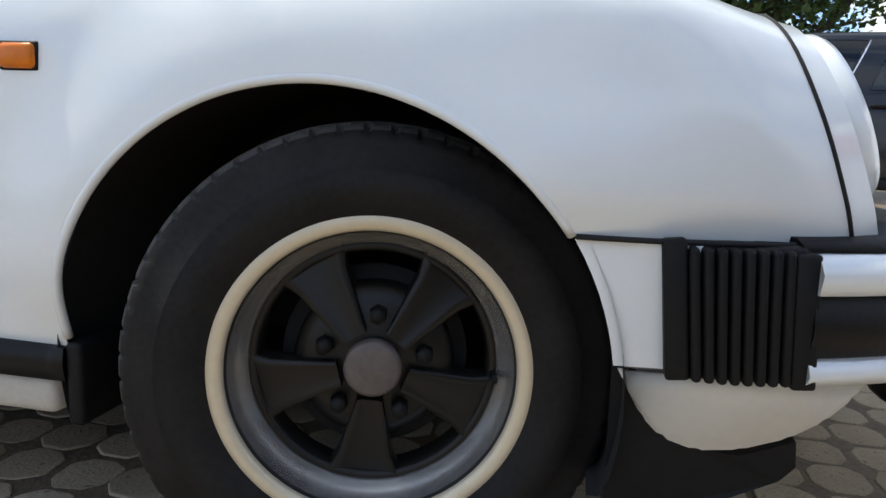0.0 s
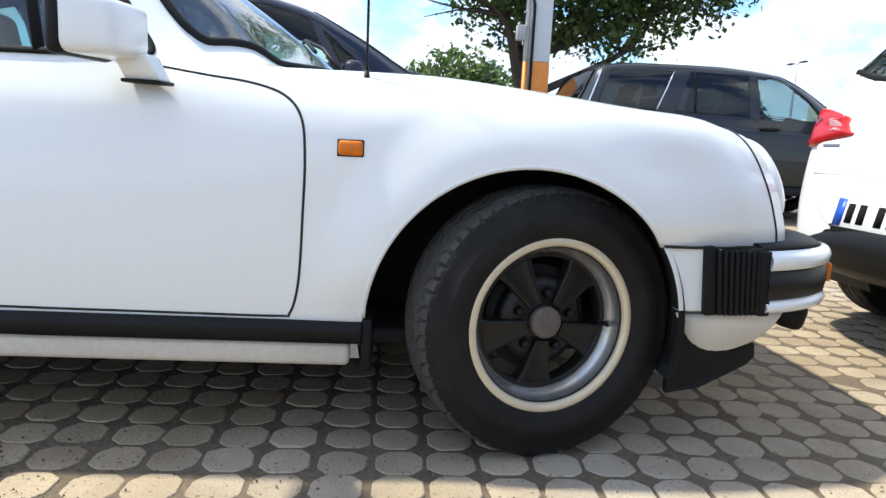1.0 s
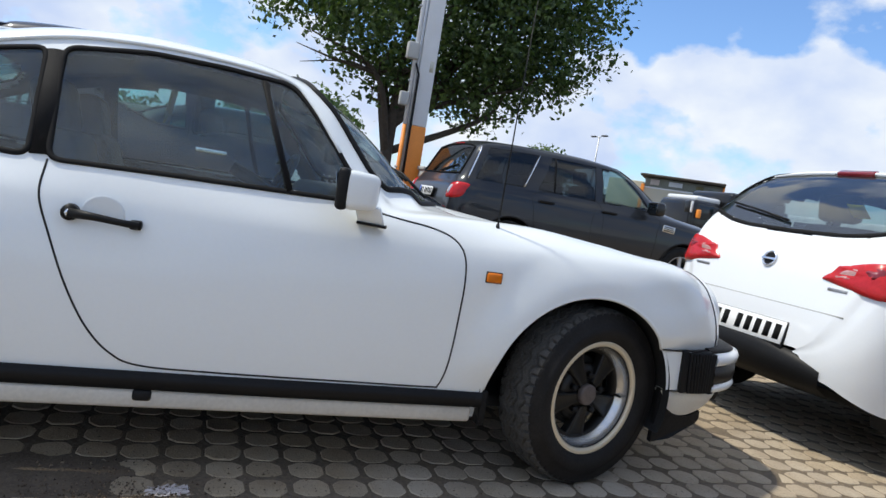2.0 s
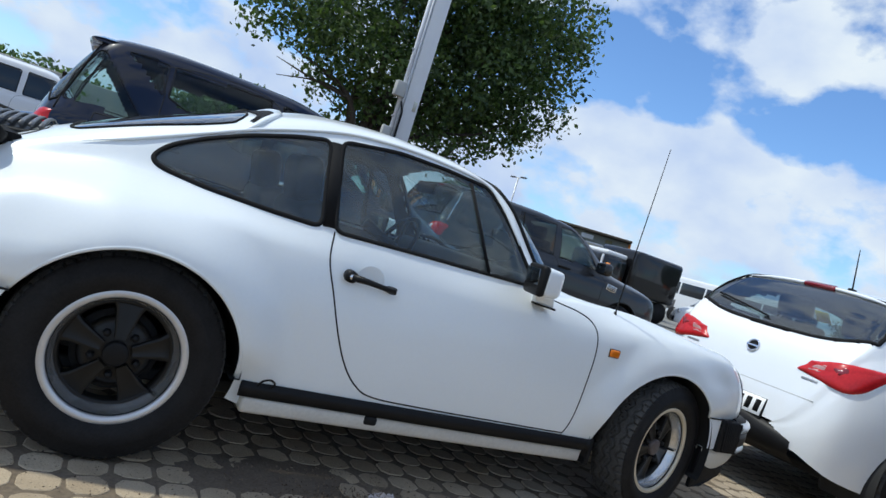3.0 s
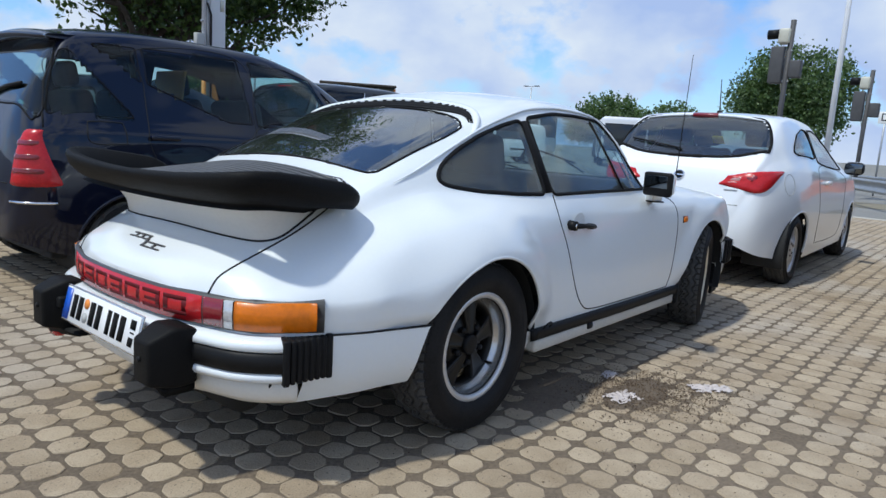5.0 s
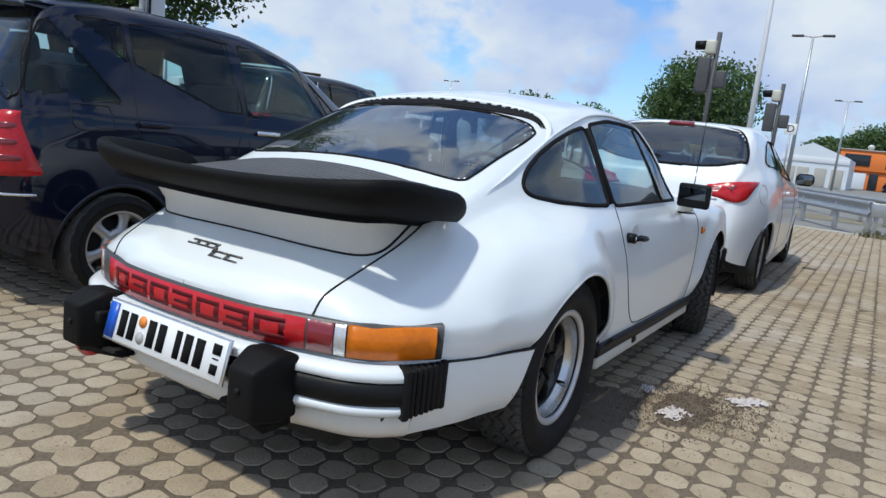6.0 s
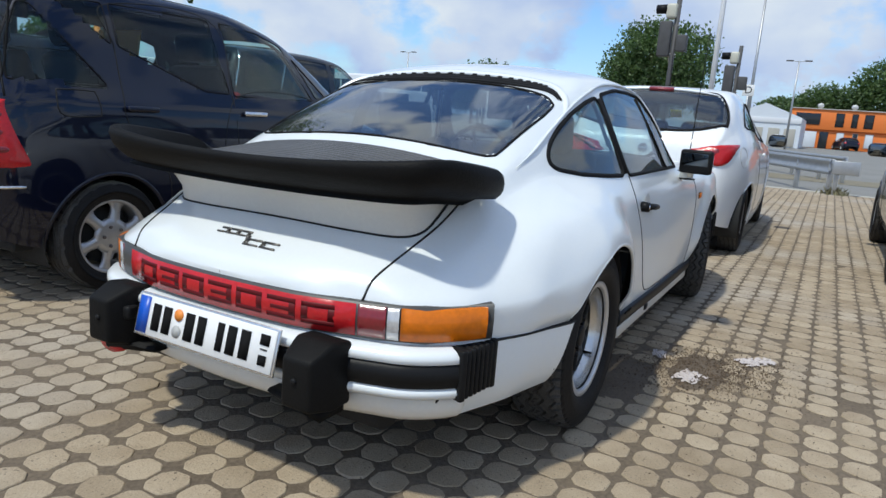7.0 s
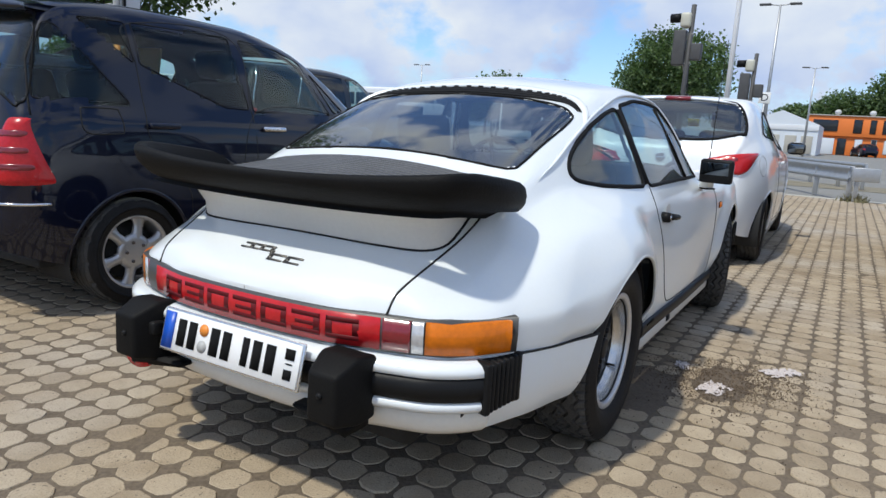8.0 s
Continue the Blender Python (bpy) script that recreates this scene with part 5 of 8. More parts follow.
for y, w, h, z in ((0.182, 0.040, 0.076, 0), (0.138, 0.040, 0.076, 0), (0.048, 0.042, 0.076, 0), (0.002, 0.040, 0.076, 0), (-0.070, 0.030, 0.076, 0), (-0.112, 0.040, 0.076, 0), (-0.160, 0.042, 0.076, 0), (-0.226, 0.040, 0.028, 0.027), (-0.226, 0.030, 0.003, 0.002), (-0.226, 0.034, 0.026, -0.026)):
    part("plate_bar", box_bm(0.002, w * 0.78, h, 0.0, pose(-0.0035, y, z)), M_INK, plate)
part("seal_disc", cyl_bm(0.017, 0.017, 0.002, pose(-0.0035, 0.094, 0.024, 0, 90, 0), 20), M_ORANGE, plate)
part("seal_disc", cyl_bm(0.017, 0.017, 0.002, pose(-0.0035, 0.094, -0.022, 0, 90, 0), 20), M_BOXGREY, plate)

# badge: a slanted metal stroke group
badge = group_part("model_badge", car, "dark metal script badge on the engine lid")


def badge_stroke(y0, y1, x0, x1):
    """A flat metal stroke lying on the lid between two corners."""
    q = shell.at_top((x0 + x1) / 2, (y0 + y1) / 2, 0.0025)
    fall = math.degrees(math.atan2(shell.at_top(-3.08, 0, 0).z - shell.at_top(-3.13, 0, 0).z, 0.05))
    part("badge_bar", box_bm(abs(x1 - x0), abs(y1 - y0), 0.004, 0.0008, Matrix.Translation(q) @ pose(0, 0, 0, 0, -fall, 0), 1), M_BADGE, badge)


for k in range(3):
    y = 0.110 - 0.040 * k
    badge_stroke(y, y - 0.038, -3.083, -3.090)
    badge_stroke(y - 0.026, y - 0.037, -3.090, -3.106)
    badge_stroke(y + 0.006, y - 0.024, -3.100, -3.106)
badge_stroke(-0.006, -0.016, -3.098, -3.116)
for k in range(2):
    y = -0.012 - 0.063 * k
    badge_stroke(y, y - 0.058, -3.108, -3.115)
    badge_stroke(y, y - 0.013, -3.115, -3.128)
    badge_stroke(y, y - 0.056, -3.128, -3.134)

# whale tail: white plinth, black rubber tray, slatted grille
tail = group_part("rear_spoiler", car, "black rubber whale-tail spoiler on a white plinth")
n_u = 64
TRAY = []
for k in range(n_u):
    a = 2 * math.pi * k / n_u
    ca, sa = math.cos(a), math.sin(a)
    ex = abs(ca) ** 0.55 * (1 if ca > 0 else -1)
    ey = abs(sa) ** 0.50 * (1 if sa > 0 else -1)
    TRAY.append((ex, ey))
v, f = [], []
# plinth: from the lid up to the underside of the tray
rings = [(0.0, -2.845, 0.155, 0.475, None), (0.35, -2.852, 0.162, 0.468, None), (0.7, -2.872, 0.178, 0.480, None), (1.0, -2.905, 0.200, 0.510, None)]
for t, cx, rx, ry, _ in rings:
    for ex, ey in TRAY:
        x, y = cx + rx * ex, ry * ey
        low = shell.at_top(max(-3.15, x), y, -0.004).z
        top = 0.822 + 0.036 * (-(x + 2.75)) / 0.35
        top = max(top, low + 0.005)
        v.append((x, y, low + (top - low) * t))
for r in range(len(rings) - 1):
    for k in range(n_u):
        l = (k + 1) % n_u
        f.append((r * n_u + k, r * n_u + l, (r + 1) * n_u + l, (r + 1) * n_u + k))
pydata("spoiler_plinth", v, f, M_WHITE_DULL, tail, "white spoiler plinth")
tube_part("plinth_gap", [Vector(p) + Vector((0, 0, 0.004)) for p in v[:n_u]], 0.0045, M_SEAM, tail, closed=True, seg=6)
# tray rim: swept lip, thick at the back, tapering forward
v, f = [], []
sec_n = 12
half_line = smooth_line([(-2.745, 0.42), (-2.712, 0.50), (-2.700, 0.560), (-2.712, 0.600), (-2.76, 0.622), (-2.87, 0.632), (-2.98, 0.628), (-3.07, 0.610), (-3.125, 0.575), (-3.155, 0.50), (-3.170, 0.36), (-3.176, 0.18), (-3.178, 0.0)], 76)
line = np.vstack([half_line * np.array([1, -1]), half_line[::-1][1:]])
for i, (x, y) in enumerate(line):
    s = min(1.0, max(0.0, (-2.68 - x) / 0.36))
    dip = 0.034 * max(0.0, 1 - (y / 0.60) ** 2)
    p0, p1 = line[max(i - 1, 0)], line[min(i + 1, len(line) - 1)]
    d = Vector((p1[0] - p0[0], p1[1] - p0[1], 0)).normalized()
    out = Vector((d.y, -d.x, 0))
    if out.dot(Vector((x + 2.8, y, 0))) < 0:
        out = -out
    ends_in = min(1.0, min(i, len(line) - 1 - i) / 7)
    nose = min(1.0, max(0.0, (x + 2.79) / 0.09))
    ztop = 0.872 - 0.026 * nose ** 1.5 - 0.004 * (1 - ends_in) + 0.056 * s ** 0.7 - dip
    zlow = 0.806 + 0.006 * (1 - ends_in) + 0.030 * s - dip * 0.35
    e = min(1.0, max(0.0, (-2.84 - x) / 0.26))
    e = 0.6 * e * e * (3 - 2 * e)
    wide = 0.045 + 0.025 * s
    tuck = min(1.0, max(0.0, (-2.80 - x) / 0.12))
    c = Vector((x, y, 0))
    mid_z = (ztop + zlow) / 2 + 0.012
    for o, z in ((0.0, mid_z + (ztop - 0.012 - mid_z) * e), (-0.003, ztop - 0.006), (-0.012, ztop), (-0.035, ztop - 0.004), (-wide * 0.8, max(zlow + 0.016, ztop - 0.030)), (-wide * 1.3, max(zlow + 0.013, ztop - 0.050 - 0.02 * s)), (-wide * 1.3, zlow + 0.012 - 0.024 * tuck), (-wide * 0.8, zlow + 0.008 - 0.030 * tuck),
                 (-0.06 - 0.035 * e, zlow + 0.006 - 0.024 * tuck), (-0.022 - 0.045 * e, zlow - 0.002), (-0.008 - 0.032 * e, zlow + 0.012 + 0.008 * e), (-0.002 - 0.014 * e, min(mid_z, zlow + 0.024) + 0.020 * e)):
        q = c + out * o
        v.append((q.x, q.y, z))
for i in range(len(line) - 1):
    for k in range(sec_n):
        l = (k + 1) % sec_n
        f.append((i * sec_n + k, i * sec_n + l, (i + 1) * sec_n + l, (i + 1) * sec_n + k))
f += [tuple(range(sec_n)), tuple(range((len(line) - 1) * sec_n, len(line) * sec_n))]
pydata("spoiler_rim", v, f, M_TAIL, tail, "matt black rubber spoiler rim")
part("tray_floor", box_bm(0.28, 1.14, 0.02, 0.006, pose(-2.905, 0, 0.842, 0, 2, 0)), M_TAIL, tail)
part("tray_floor", box_bm(0.09, 1.07, 0.02, 0.006, pose(-2.735, 0, 0.836, 0, 2, 0)), M_TAIL, tail)


def grille_z(x, y):
    return 0.925 - 0.19 * y * y - 0.105 * max(0.0, -2.62 - x)


v, f = [], []
gx, gy = np.linspace(-2.62, -3.09, 12), np.linspace(-0.43, 0.43, 25)
for x in gx:
    for y in gy:
        v.append((x, y, grille_z(x, y) - 0.024))
for i in range(11):
    for j in range(24):
        f.append((i * 25 + j, i * 25 + j + 1, i * 25 + 26 + j, i * 25 + 25 + j))
edge = [i * 25 for i in range(12)], [i * 25 + 24 for i in range(12)], list(range(25)), [11 * 25 + j for j in range(25)]
for e in edge:
    o = len(v)
    v += [(v[k][0], v[k][1], 0.85) for k in e]
    f += [(e[k], e[k + 1], o + k + 1, o + k) for k in range(len(e) - 1)]
pydata("grille_frame", v, f, M_TRIM, tail, "black engine grille")
for k in range(17):
    x = -2.640 - 0.0275 * k
    tube_part("grille_slat", [(x, y, grille_z(x, y) - 0.010) for y in np.linspace(-0.40, 0.40, 13)], 0.0085, M_SLAT, tail, seg=8, flat=0.7)
v, f = [], []
for i, t in enumerate(np.linspace(0, 1, 8)):
    for j, y in enumerate(np.linspace(-0.40, 0.40, 24)):
        x = -2.60 - 0.06 * t
        base = shell.at_top(x, y, 0.0).z
        v.append((x, y, base + (0.850 - base) * t if base < 0.85 else base + 0.004 * t))
for i in range(7):
    for j in range(23):
        f.append((i * 24 + j, i * 24 + j + 1, i * 24 + 25 + j, i * 24 + 24 + j))
pydata("spoiler_front_web", v, f, M_WHITE, tail)

# antenna on the front wing
ant = group_part("wing_antenna", car, "thin black whip antenna")
base = Vector((-0.425, -0.700, 0.822))
part("antenna_base", cyl_bm(0.011, 0.005, 0.035, Matrix.Translation(base + Vector((0, 0, 0.012))), 14), M_TRIM, ant)
tube_part("antenna_rod", [base, base + Vector((-0.002, -0.01, 0.35)), base + Vector((-0.004, -0.022, 0.75))], 0.0022, M_TRIM, ant, radii=[0.0032, 0.0024, 0.0015], seg=6)

# wipers and cowl
for y in (-0.18, 0.28):
    a = shell.at_top(-0.52, y, 0.012)
    b = shell.at_top(-0.66, y + 0.24, 0.02)
    tube_part("wiper_arm", [a, (a + b) / 2 + Vector((0, 0, 0.02)), b], 0.006, M_TRIM, car, seg=6)
    tube_part("wiper_blade", [shell.at_top(-0.60, y + 0.02, 0.016), b, shell.at_top(-0.70, min(0.54, y + 0.42), 0.016)], 0.006, M_RUBBER, car, seg=6)

# interior
cab = group_part("cabin", car, "dark cabin with two front seats and a rear bench")
for y in (-0.34, 0.34):
    bm = box_bm(0.50, 0.46, 0.14, 0.05, pose(-1.40, y, 0.42), 3)
    box_bm(0.13, 0.46, 0.50, 0.05, pose(-1.70, y, 0.68, 0, -16, 0), 3, bm)
    box_bm(0.10, 0.26, 0.18, 0.04, pose(-1.785, y, 0.985, 0, -12, 0), 3, bm)
    part("seat", bm, M_INTERIOR, cab, "dark cloth seat with headrest")
part("rear_bench", box_bm(0.16, 1.0, 0.36, 0.05, pose(-2.12, 0, 0.62, 0, -18, 0), 3), M_INTERIOR, cab)
part("dashboard", box_bm(0.30, 1.24, 0.22, 0.06, pose(-0.80, 0, 0.77), 3), M_INTERIOR, cab)
part("parcel_shelf", box_bm(0.40, 1.0, 0.03, 0.01, pose(-2.38, 0, 0.83)), M_INTERIOR, cab)
part("cabin_floor", box_bm(1.9, 1.3, 0.03, 0.01, pose(-1.5, 0, 0.30)), M_INTERIOR, cab)
v, f = [], []
th = pose(-1.05, 0.34, 0.80, 0, -66, 0)
ring = [th @ Vector((0.19 * math.cos(a), 0.19 * math.sin(a), 0)) for a in np.linspace(0, 2 * math.pi, 33)[:-1]]
tube_part("steering_wheel", ring, 0.013, M_TRIM, cab, closed=True)
tube_part("steering_column", [th @ Vector((0, 0, -0.01)), th @ Vector((0, 0, 0.2))], 0.03, M_TRIM, cab)
for a in (0.3, 2.84, 4.71):
    tube_part("wheel_spoke", [th @ Vector((0.19 * math.cos(a), 0.19 * math.sin(a), 0)), th @ Vector((0, 0, -0.01))], 0.012, M_TRIM, cab, seg=6)
part("interior_mirror", box_bm(0.02, 0.20, 0.055, 0.012, pose(-1.12, 0, 1.13), 3), M_TRIM, cab)

# ---- ground ----
def sheet(name, x0, x1, y0, y1, z, material, label, category, n=1):
    v = [(x0, y0, z), (x1, y0, z), (x1, y1, z), (x0, y1, z)]
    return tagged(pydata(name, v, [(0, 1, 2, 3)], material, smooth=False), label, category, kind="structure")


sheet("ground", -600, 900, -700, 700, -0.06, M_GROUND, "grey distant ground reaching the horizon", "ground")
sheet("pavement", -40, 11.1, -40, 40, -0.0030, M_SOIL, "parking area of octagonal concrete pavers with earthy joints", "pavement")
sheet("road", 11.1, 90, -60, 60, -0.02, M_ASPHALT, "pale worn asphalt road beyond the parking area", "road")


# ---- other cars ----
def road_wheel(parent, name, x, y, r, width, rim_r, spokes, material, cover=False, turn=0.0, broad=False):
    """A plain road wheel with a tyre and spokes, outer face away from the car's middle."""
    w = new(name)
    w.parent = parent
    w.matrix_local = pose(x, y, r, 0, 0, turn + (0 if y < 0 else 180))
    tyre_part(r, width, rim_r - 0.006, 90, w, "black road tyre")
    hw = width / 2
    part("rim_edge", lathe_bm([(rim_r - 0.006, hw * 0.6), (rim_r, hw * 0.72), (rim_r - 0.006, hw * 0.80), (rim_r - 0.020, hw * 0.72), (rim_r - 0.026, hw * 0.45), (rim_r - 0.03, -hw * 0.5)], 64, Y_AXIS), material, w)
    part("brake_disc", lathe_bm([(0.0, hw * 0.0), (rim_r - 0.05, hw * 0.0), (rim_r - 0.05, -hw * 0.2)], 32, Y_AXIS), M_DARKMETAL, w)
    for k in range(spokes):
        a0 = 2 * math.pi * k / spokes + 0.31
        bm = bmesh.new()
        rows = []
        for i in range(7):
            t = i / 6
            rad = 0.035 + (rim_r - 0.055) * t
            if cover:
                wide = math.tan(math.pi / spokes) * rad * (0.97 if t < 0.45 else 0.70 + 0.25 * (t > 0.9))
            elif broad:
                wide = 0.024 + 0.10 * (t - 0.62) ** 2 + (0.016 if t > 0.9 else 0)
            else:
                wide = 0.034 - 0.006 * math.sin(math.pi * t) + 0.055 * max(0, t - 0.6) ** 1.3 + (0.01 if t < 0.3 else 0)
            dep = hw * (0.66 - 0.10 * t ** 2)
            rows.append([bm.verts.new((rad * math.cos(a0) - s * wide * math.sin(a0), -(dep + d), rad * math.sin(a0) + s * wide * math.cos(a0))) for s, d in ((-1, -0.02), (-0.9, 0), (0, 0.005), (0.9, 0), (1, -0.02))])
        for i in range(6):
            for j in range(4):
                bm.faces.new((rows[i][j], rows[i][j + 1], rows[i + 1][j + 1], rows[i + 1][j]))
        part("spoke", bm, material, w)
    part("hub_disc", lathe_bm([(0.0, hw * 0.72), (0.065, hw * 0.71), (0.092, hw * 0.67), (0.096, hw * 0.5)], 32, Y_AXIS), material, w)
    for k in range(5):
        a = 2 * math.pi * k / 5 + 0.6
        part("wheel_bolt", cyl_bm(0.010, 0.009, 0.014, pose(0.052 * math.cos(a), -hw * 0.72, 0.052 * math.sin(a)) @ Y_AXIS, 6), M_CAP, w)
    return w


def car_shell(top, belt, width, roof_w, sill, stations, arches, sub=(5, 6, 6, 4, 14, 6, 9), low_in=0.06, shoulder=((0, 0.055), (1, 0.055))):
    """Skin of a car from its outlines: rear end at x = 0."""
    tx, tz = zip(*top)
    bx, bz = zip(*belt)
    wx, ww = zip(*width)
    rx, rw = zip(*roof_w)
    sx, sz = zip(*sill)
    T, B, W, R, S = (pchip(a, b, stations) for a, b in ((tx, tz), (bx, bz), (wx, ww), (rx, rw), (sx, sz)))
    K = [[] for _ in range(8)]
    inset = np.interp(stations, *zip(*shoulder))
    for i, x in enumerate(stations):
        t, s = T[i], S[i]
        b = min(B[i], s + (t - s) * 0.93)
        w = W[i]
        h = b - s
        roof = max(0.0, t - b)
        r = R[i] if roof > 0.12 else R[i] + (w * 0.86 - R[i]) * (1 - roof / 0.12)
        r = min(r, w * 0.92)
        K[0].append((x, max(0.01, w - low_in), s))
        K[1].append((x, w - 0.012, s + h * 0.22))
        K[2].append((x, w, s + h * 0.55))
        K[3].append((x, max(0.01, w - 0.02 - (inset[i] - 0.055) * 0.6), s + h * 0.88))
        K[4].append((x, max(0.01, w - inset[i]), b))
        K[5].append((x, r, b + roof * 0.86))
        K[6].append((x, r * 0.72, b + roof * 0.965))
        K[7].append((x, 0.0, t))
    sh = Shell(K, stations, list(sub))
    sh.P0 = sh.P.copy()
    for a in arches:
        sh.arch(*a)
    return sh.finish()


def ends(length, a=0.5, b=0.5, n=150):
    """Stations, close together at both ends."""
    u = np.linspace(0, 1, 34)
    return np.concatenate([a * (1 - np.cos(u * math.pi / 2))[:-1], np.linspace(a, length - b, n)[:-1], length - b + b * np.sin(u * math.pi / 2)])


def rings_for(sh, car_ob, arches, material, cars_w, inner=0.5):
    for cx, cz, cr in arches:
        for side in (-1, 1):
            pts = []
            for k in range(40):
                a = radians(-8) + radians(196) * k / 39
                p = sh.at_side(cx + cr * math.cos(a), max(0.2, cz + cr * math.sin(a)), side, 0.0)
                pts.append(p - Vector((0, side * 0.006, 0)))
            tube_part("arch_lip", pts, 0.012, material, car_ob, seg=8)
            v, f = [], []
            for k in range(30):
                a = radians(-25) + radians(230) * k / 29
                for yy in (cars_w - 0.045, inner):
                    v.append((cx + (cr + 0.015) * math.cos(a), side * yy, max(0.16, cz + (cr + 0.015) * math.sin(a))))
            for k in range(29):
                f.append((k * 2, k * 2 + 1, k * 2 + 3, k * 2 + 2))
            v.append((cx, side * inner, cz))
            for k in range(29):
                f.append((k * 2 + 1, k * 2 + 3, len(v) - 1))
            pydata("wheel_housing", v, f, M_DARKMETAL, car_ob)


def seats(car_ob, xs_seat, z, w=0.38, rear_x=None):
    cab = group_part("cabin", car_ob, "dark cabin with seats")
    for x in xs_seat:
        for y in (-w, w):
            bm = box_bm(0.5, 0.48, 0.16, 0.05, pose(x + 0.28, y, z), 3)
            box_bm(0.14, 0.48, 0.56, 0.05, pose(x, y, z + 0.32, 0, -14, 0), 3, bm)
            box_bm(0.10, 0.27, 0.17, 0.04, pose(x - 0.09, y, z + 0.70, 0, -10, 0), 3, bm)
            part("seat", bm, M_INTERIOR, cab)
    return cab


def skin(sh, car_ob, paint, windows, glass_of, doors=(), seal=0.011, round_r=0.035, top_seal=0.016):
    """Paints window openings and doors into a skin and builds its parts."""
    m = sh.mid
    seg = np.broadcast_to(sh.seg[None, :], m.shape[:2])
    for k, poly in enumerate(doors):
        for s in (-1, 1):
            sh.paint("door%d%d" % (k, s), inside(poly, m[:, :, 0], m[:, :, 2]) & (seg < 4) & (m[:, :, 1] * s > 0))
    names = []
    for k, (kind, poly) in enumerate(windows):
        if kind == "side":
            for s in (-1, 1):
                sh.paint("win%d%d" % (k, s), inside([tuple(q) for q in rounded(poly, round_r)], m[:, :, 0], m[:, :, 2]) & (seg >= 3) & (seg <= 5) & (m[:, :, 1] * s > 0))
                names.append(("win%d%d" % (k, s), "side_window", k))
        else:
            sh.paint("win%d" % k, inside(poly, m[:, :, 0], np.abs(m[:, :, 1])) & (seg >= 4))
            names.append(("win%d" % k, kind, k))
    sh.part("body", "body_shell", paint, car_ob)
    for k, poly in enumerate(doors):
        for s in (-1, 1):
            sh.part("door%d%d" % (k, s), "door", paint, car_ob)
            if poly:
                line = [sh.at_side(x, z, s, -0.001) for x, z in smooth_line(poly, 80, True)]
                tube_part("door_gap", line, 0.0035, M_SEAM, car_ob, seg=6, closed=True)
    for key, nm, k in names:
        sh.part(key, nm, glass_of[k], car_ob)
    glassy = np.zeros_like(sh.dead)
    for key, nm, k in names:
        glassy |= sh.key == key
    sh.part("", "inner_lining", M_LINER, car_ob, offset=-0.03, only=(sh.key != "") & ~glassy)
    for kind, poly in windows:
        if kind == "side":
            for s in (-1, 1):
                tube_part("window_seal", [sh.at_side(x, z, s, 0.001) for x, z in rounded(poly, round_r)], seal, M_SEAL, car_ob, seg=6, closed=True, flat=0.6)
        else:
            L = smooth_line(poly, 50)
            L = np.vstack([L, L[::-1][1:] * np.array([1, -1])])
            tube_part("window_seal", [sh.at_top(x, y, 0.002 if top_seal < 0.01 else 0.006) for x, y in L], top_seal, M_SEAL, car_ob, seg=8, closed=True, flat=0.6)


def loft_patch(name, sh, pts, material, parent, label="", out=0.012, axis="x"):
    """A lens laid on the rear quarter: outline in (y, z) seen from behind, bulging out of the skin."""
    nv = (sh.cols + 1) // 2
    verts, faces = [], []
    L = smooth_line(pts, 36, True)
    c = L.mean(axis=0)
    rings = (1.0, 0.96, 0.8, 0.5, 0.2)
    bulge = (-0.03, 0.6, 0.95, 1.0, 1.0)
    for rr, bb in zip(rings, bulge):
        for y, z in L:
            q = c + (np.array([y, z]) - c) * rr
            p = rear_point(sh, q[0], q[1])
            verts.append((p.x - out * bb, p.y + (out * bb * 0.5 if q[0] > 0 else -out * bb * 0.5), p.z))
    k = len(L)
    for r in range(len(rings) - 1):
        for i in range(k):
            j = (i + 1) % k
            faces.append((r * k + i, r * k + j, (r + 1) * k + j, (r + 1) * k + i))
    faces.append(tuple(range((len(rings) - 1) * k, len(rings) * k)))
    return pydata(name, verts, faces, material, parent, label)


def rear_point(sh, y, z):
    """First point of the skin met from behind at (y, z)."""
    P = sh.P0
    nh = (sh.cols + 1) // 2
    for i in range(len(sh.xs)):
        row = P[i, :nh]
        o = np.argsort(row[:, 2], kind="stable")
        if z < row[0, 2] - 0.25 or z > row[:, 2].max():
            continue
        wy = -np.interp(z, row[o, 2], row[o, 1])
        if wy >= abs(y):
            x = sh.xs[i]
            if i > 0 and z <= P[i - 1, :nh, 2].max():
                back = P[i - 1, :nh]
                q = np.argsort(back[:, 2], kind="stable")
                wb = -np.interp(z, back[q, 2], back[q, 1])
                if wb < abs(y) < wy:
                    x = sh.xs[i - 1] + (x - sh.xs[i - 1]) * (abs(y) - wb) / (wy - wb)
            return Vector((x, y, z))
    return Vector((sh.xs[-1], y, z))


def plate_on(parent, m, bars=7, strip=True):
    p = group_part("number_plate", parent, "white number plate with black bars")
    p.matrix_local = m
    part("plate_panel", box_bm(0.006, 0.52, 0.112, 0.001, seg=1), M_PLATE, p)
    part("plate_holder", box_bm(0.010, 0.54, 0.135, 0.003, pose(0.006, 0, -0.008)), M_TRIM, p)
    part("blue_strip", box_bm(0.003, 0.042, 0.106, 0, pose(-0.004, 0.236, 0)), M_PLATE_BLUE, p)
    for k in range(bars):
        y = 0.18 - 0.062 * k - (0.03 if k > 1 else 0)
        part("plate_bar", box_bm(0.003, 0.036, 0.075, 0, pose(-0.004, y, 0)), M_INK, p)
    return p


# white hatchback ahead of the coupe
hatch = thing("hatchback", "white three-door hatchback parked with its tail to the coupe", "car", pose(1.365, 0.0, 0, 0, 0, 1.5))
ST = ends(4.0, 0.75, 0.5, 150)
HA = [(0.675, 0.295, 0.326), (3.175, 0.295, 0.326)]
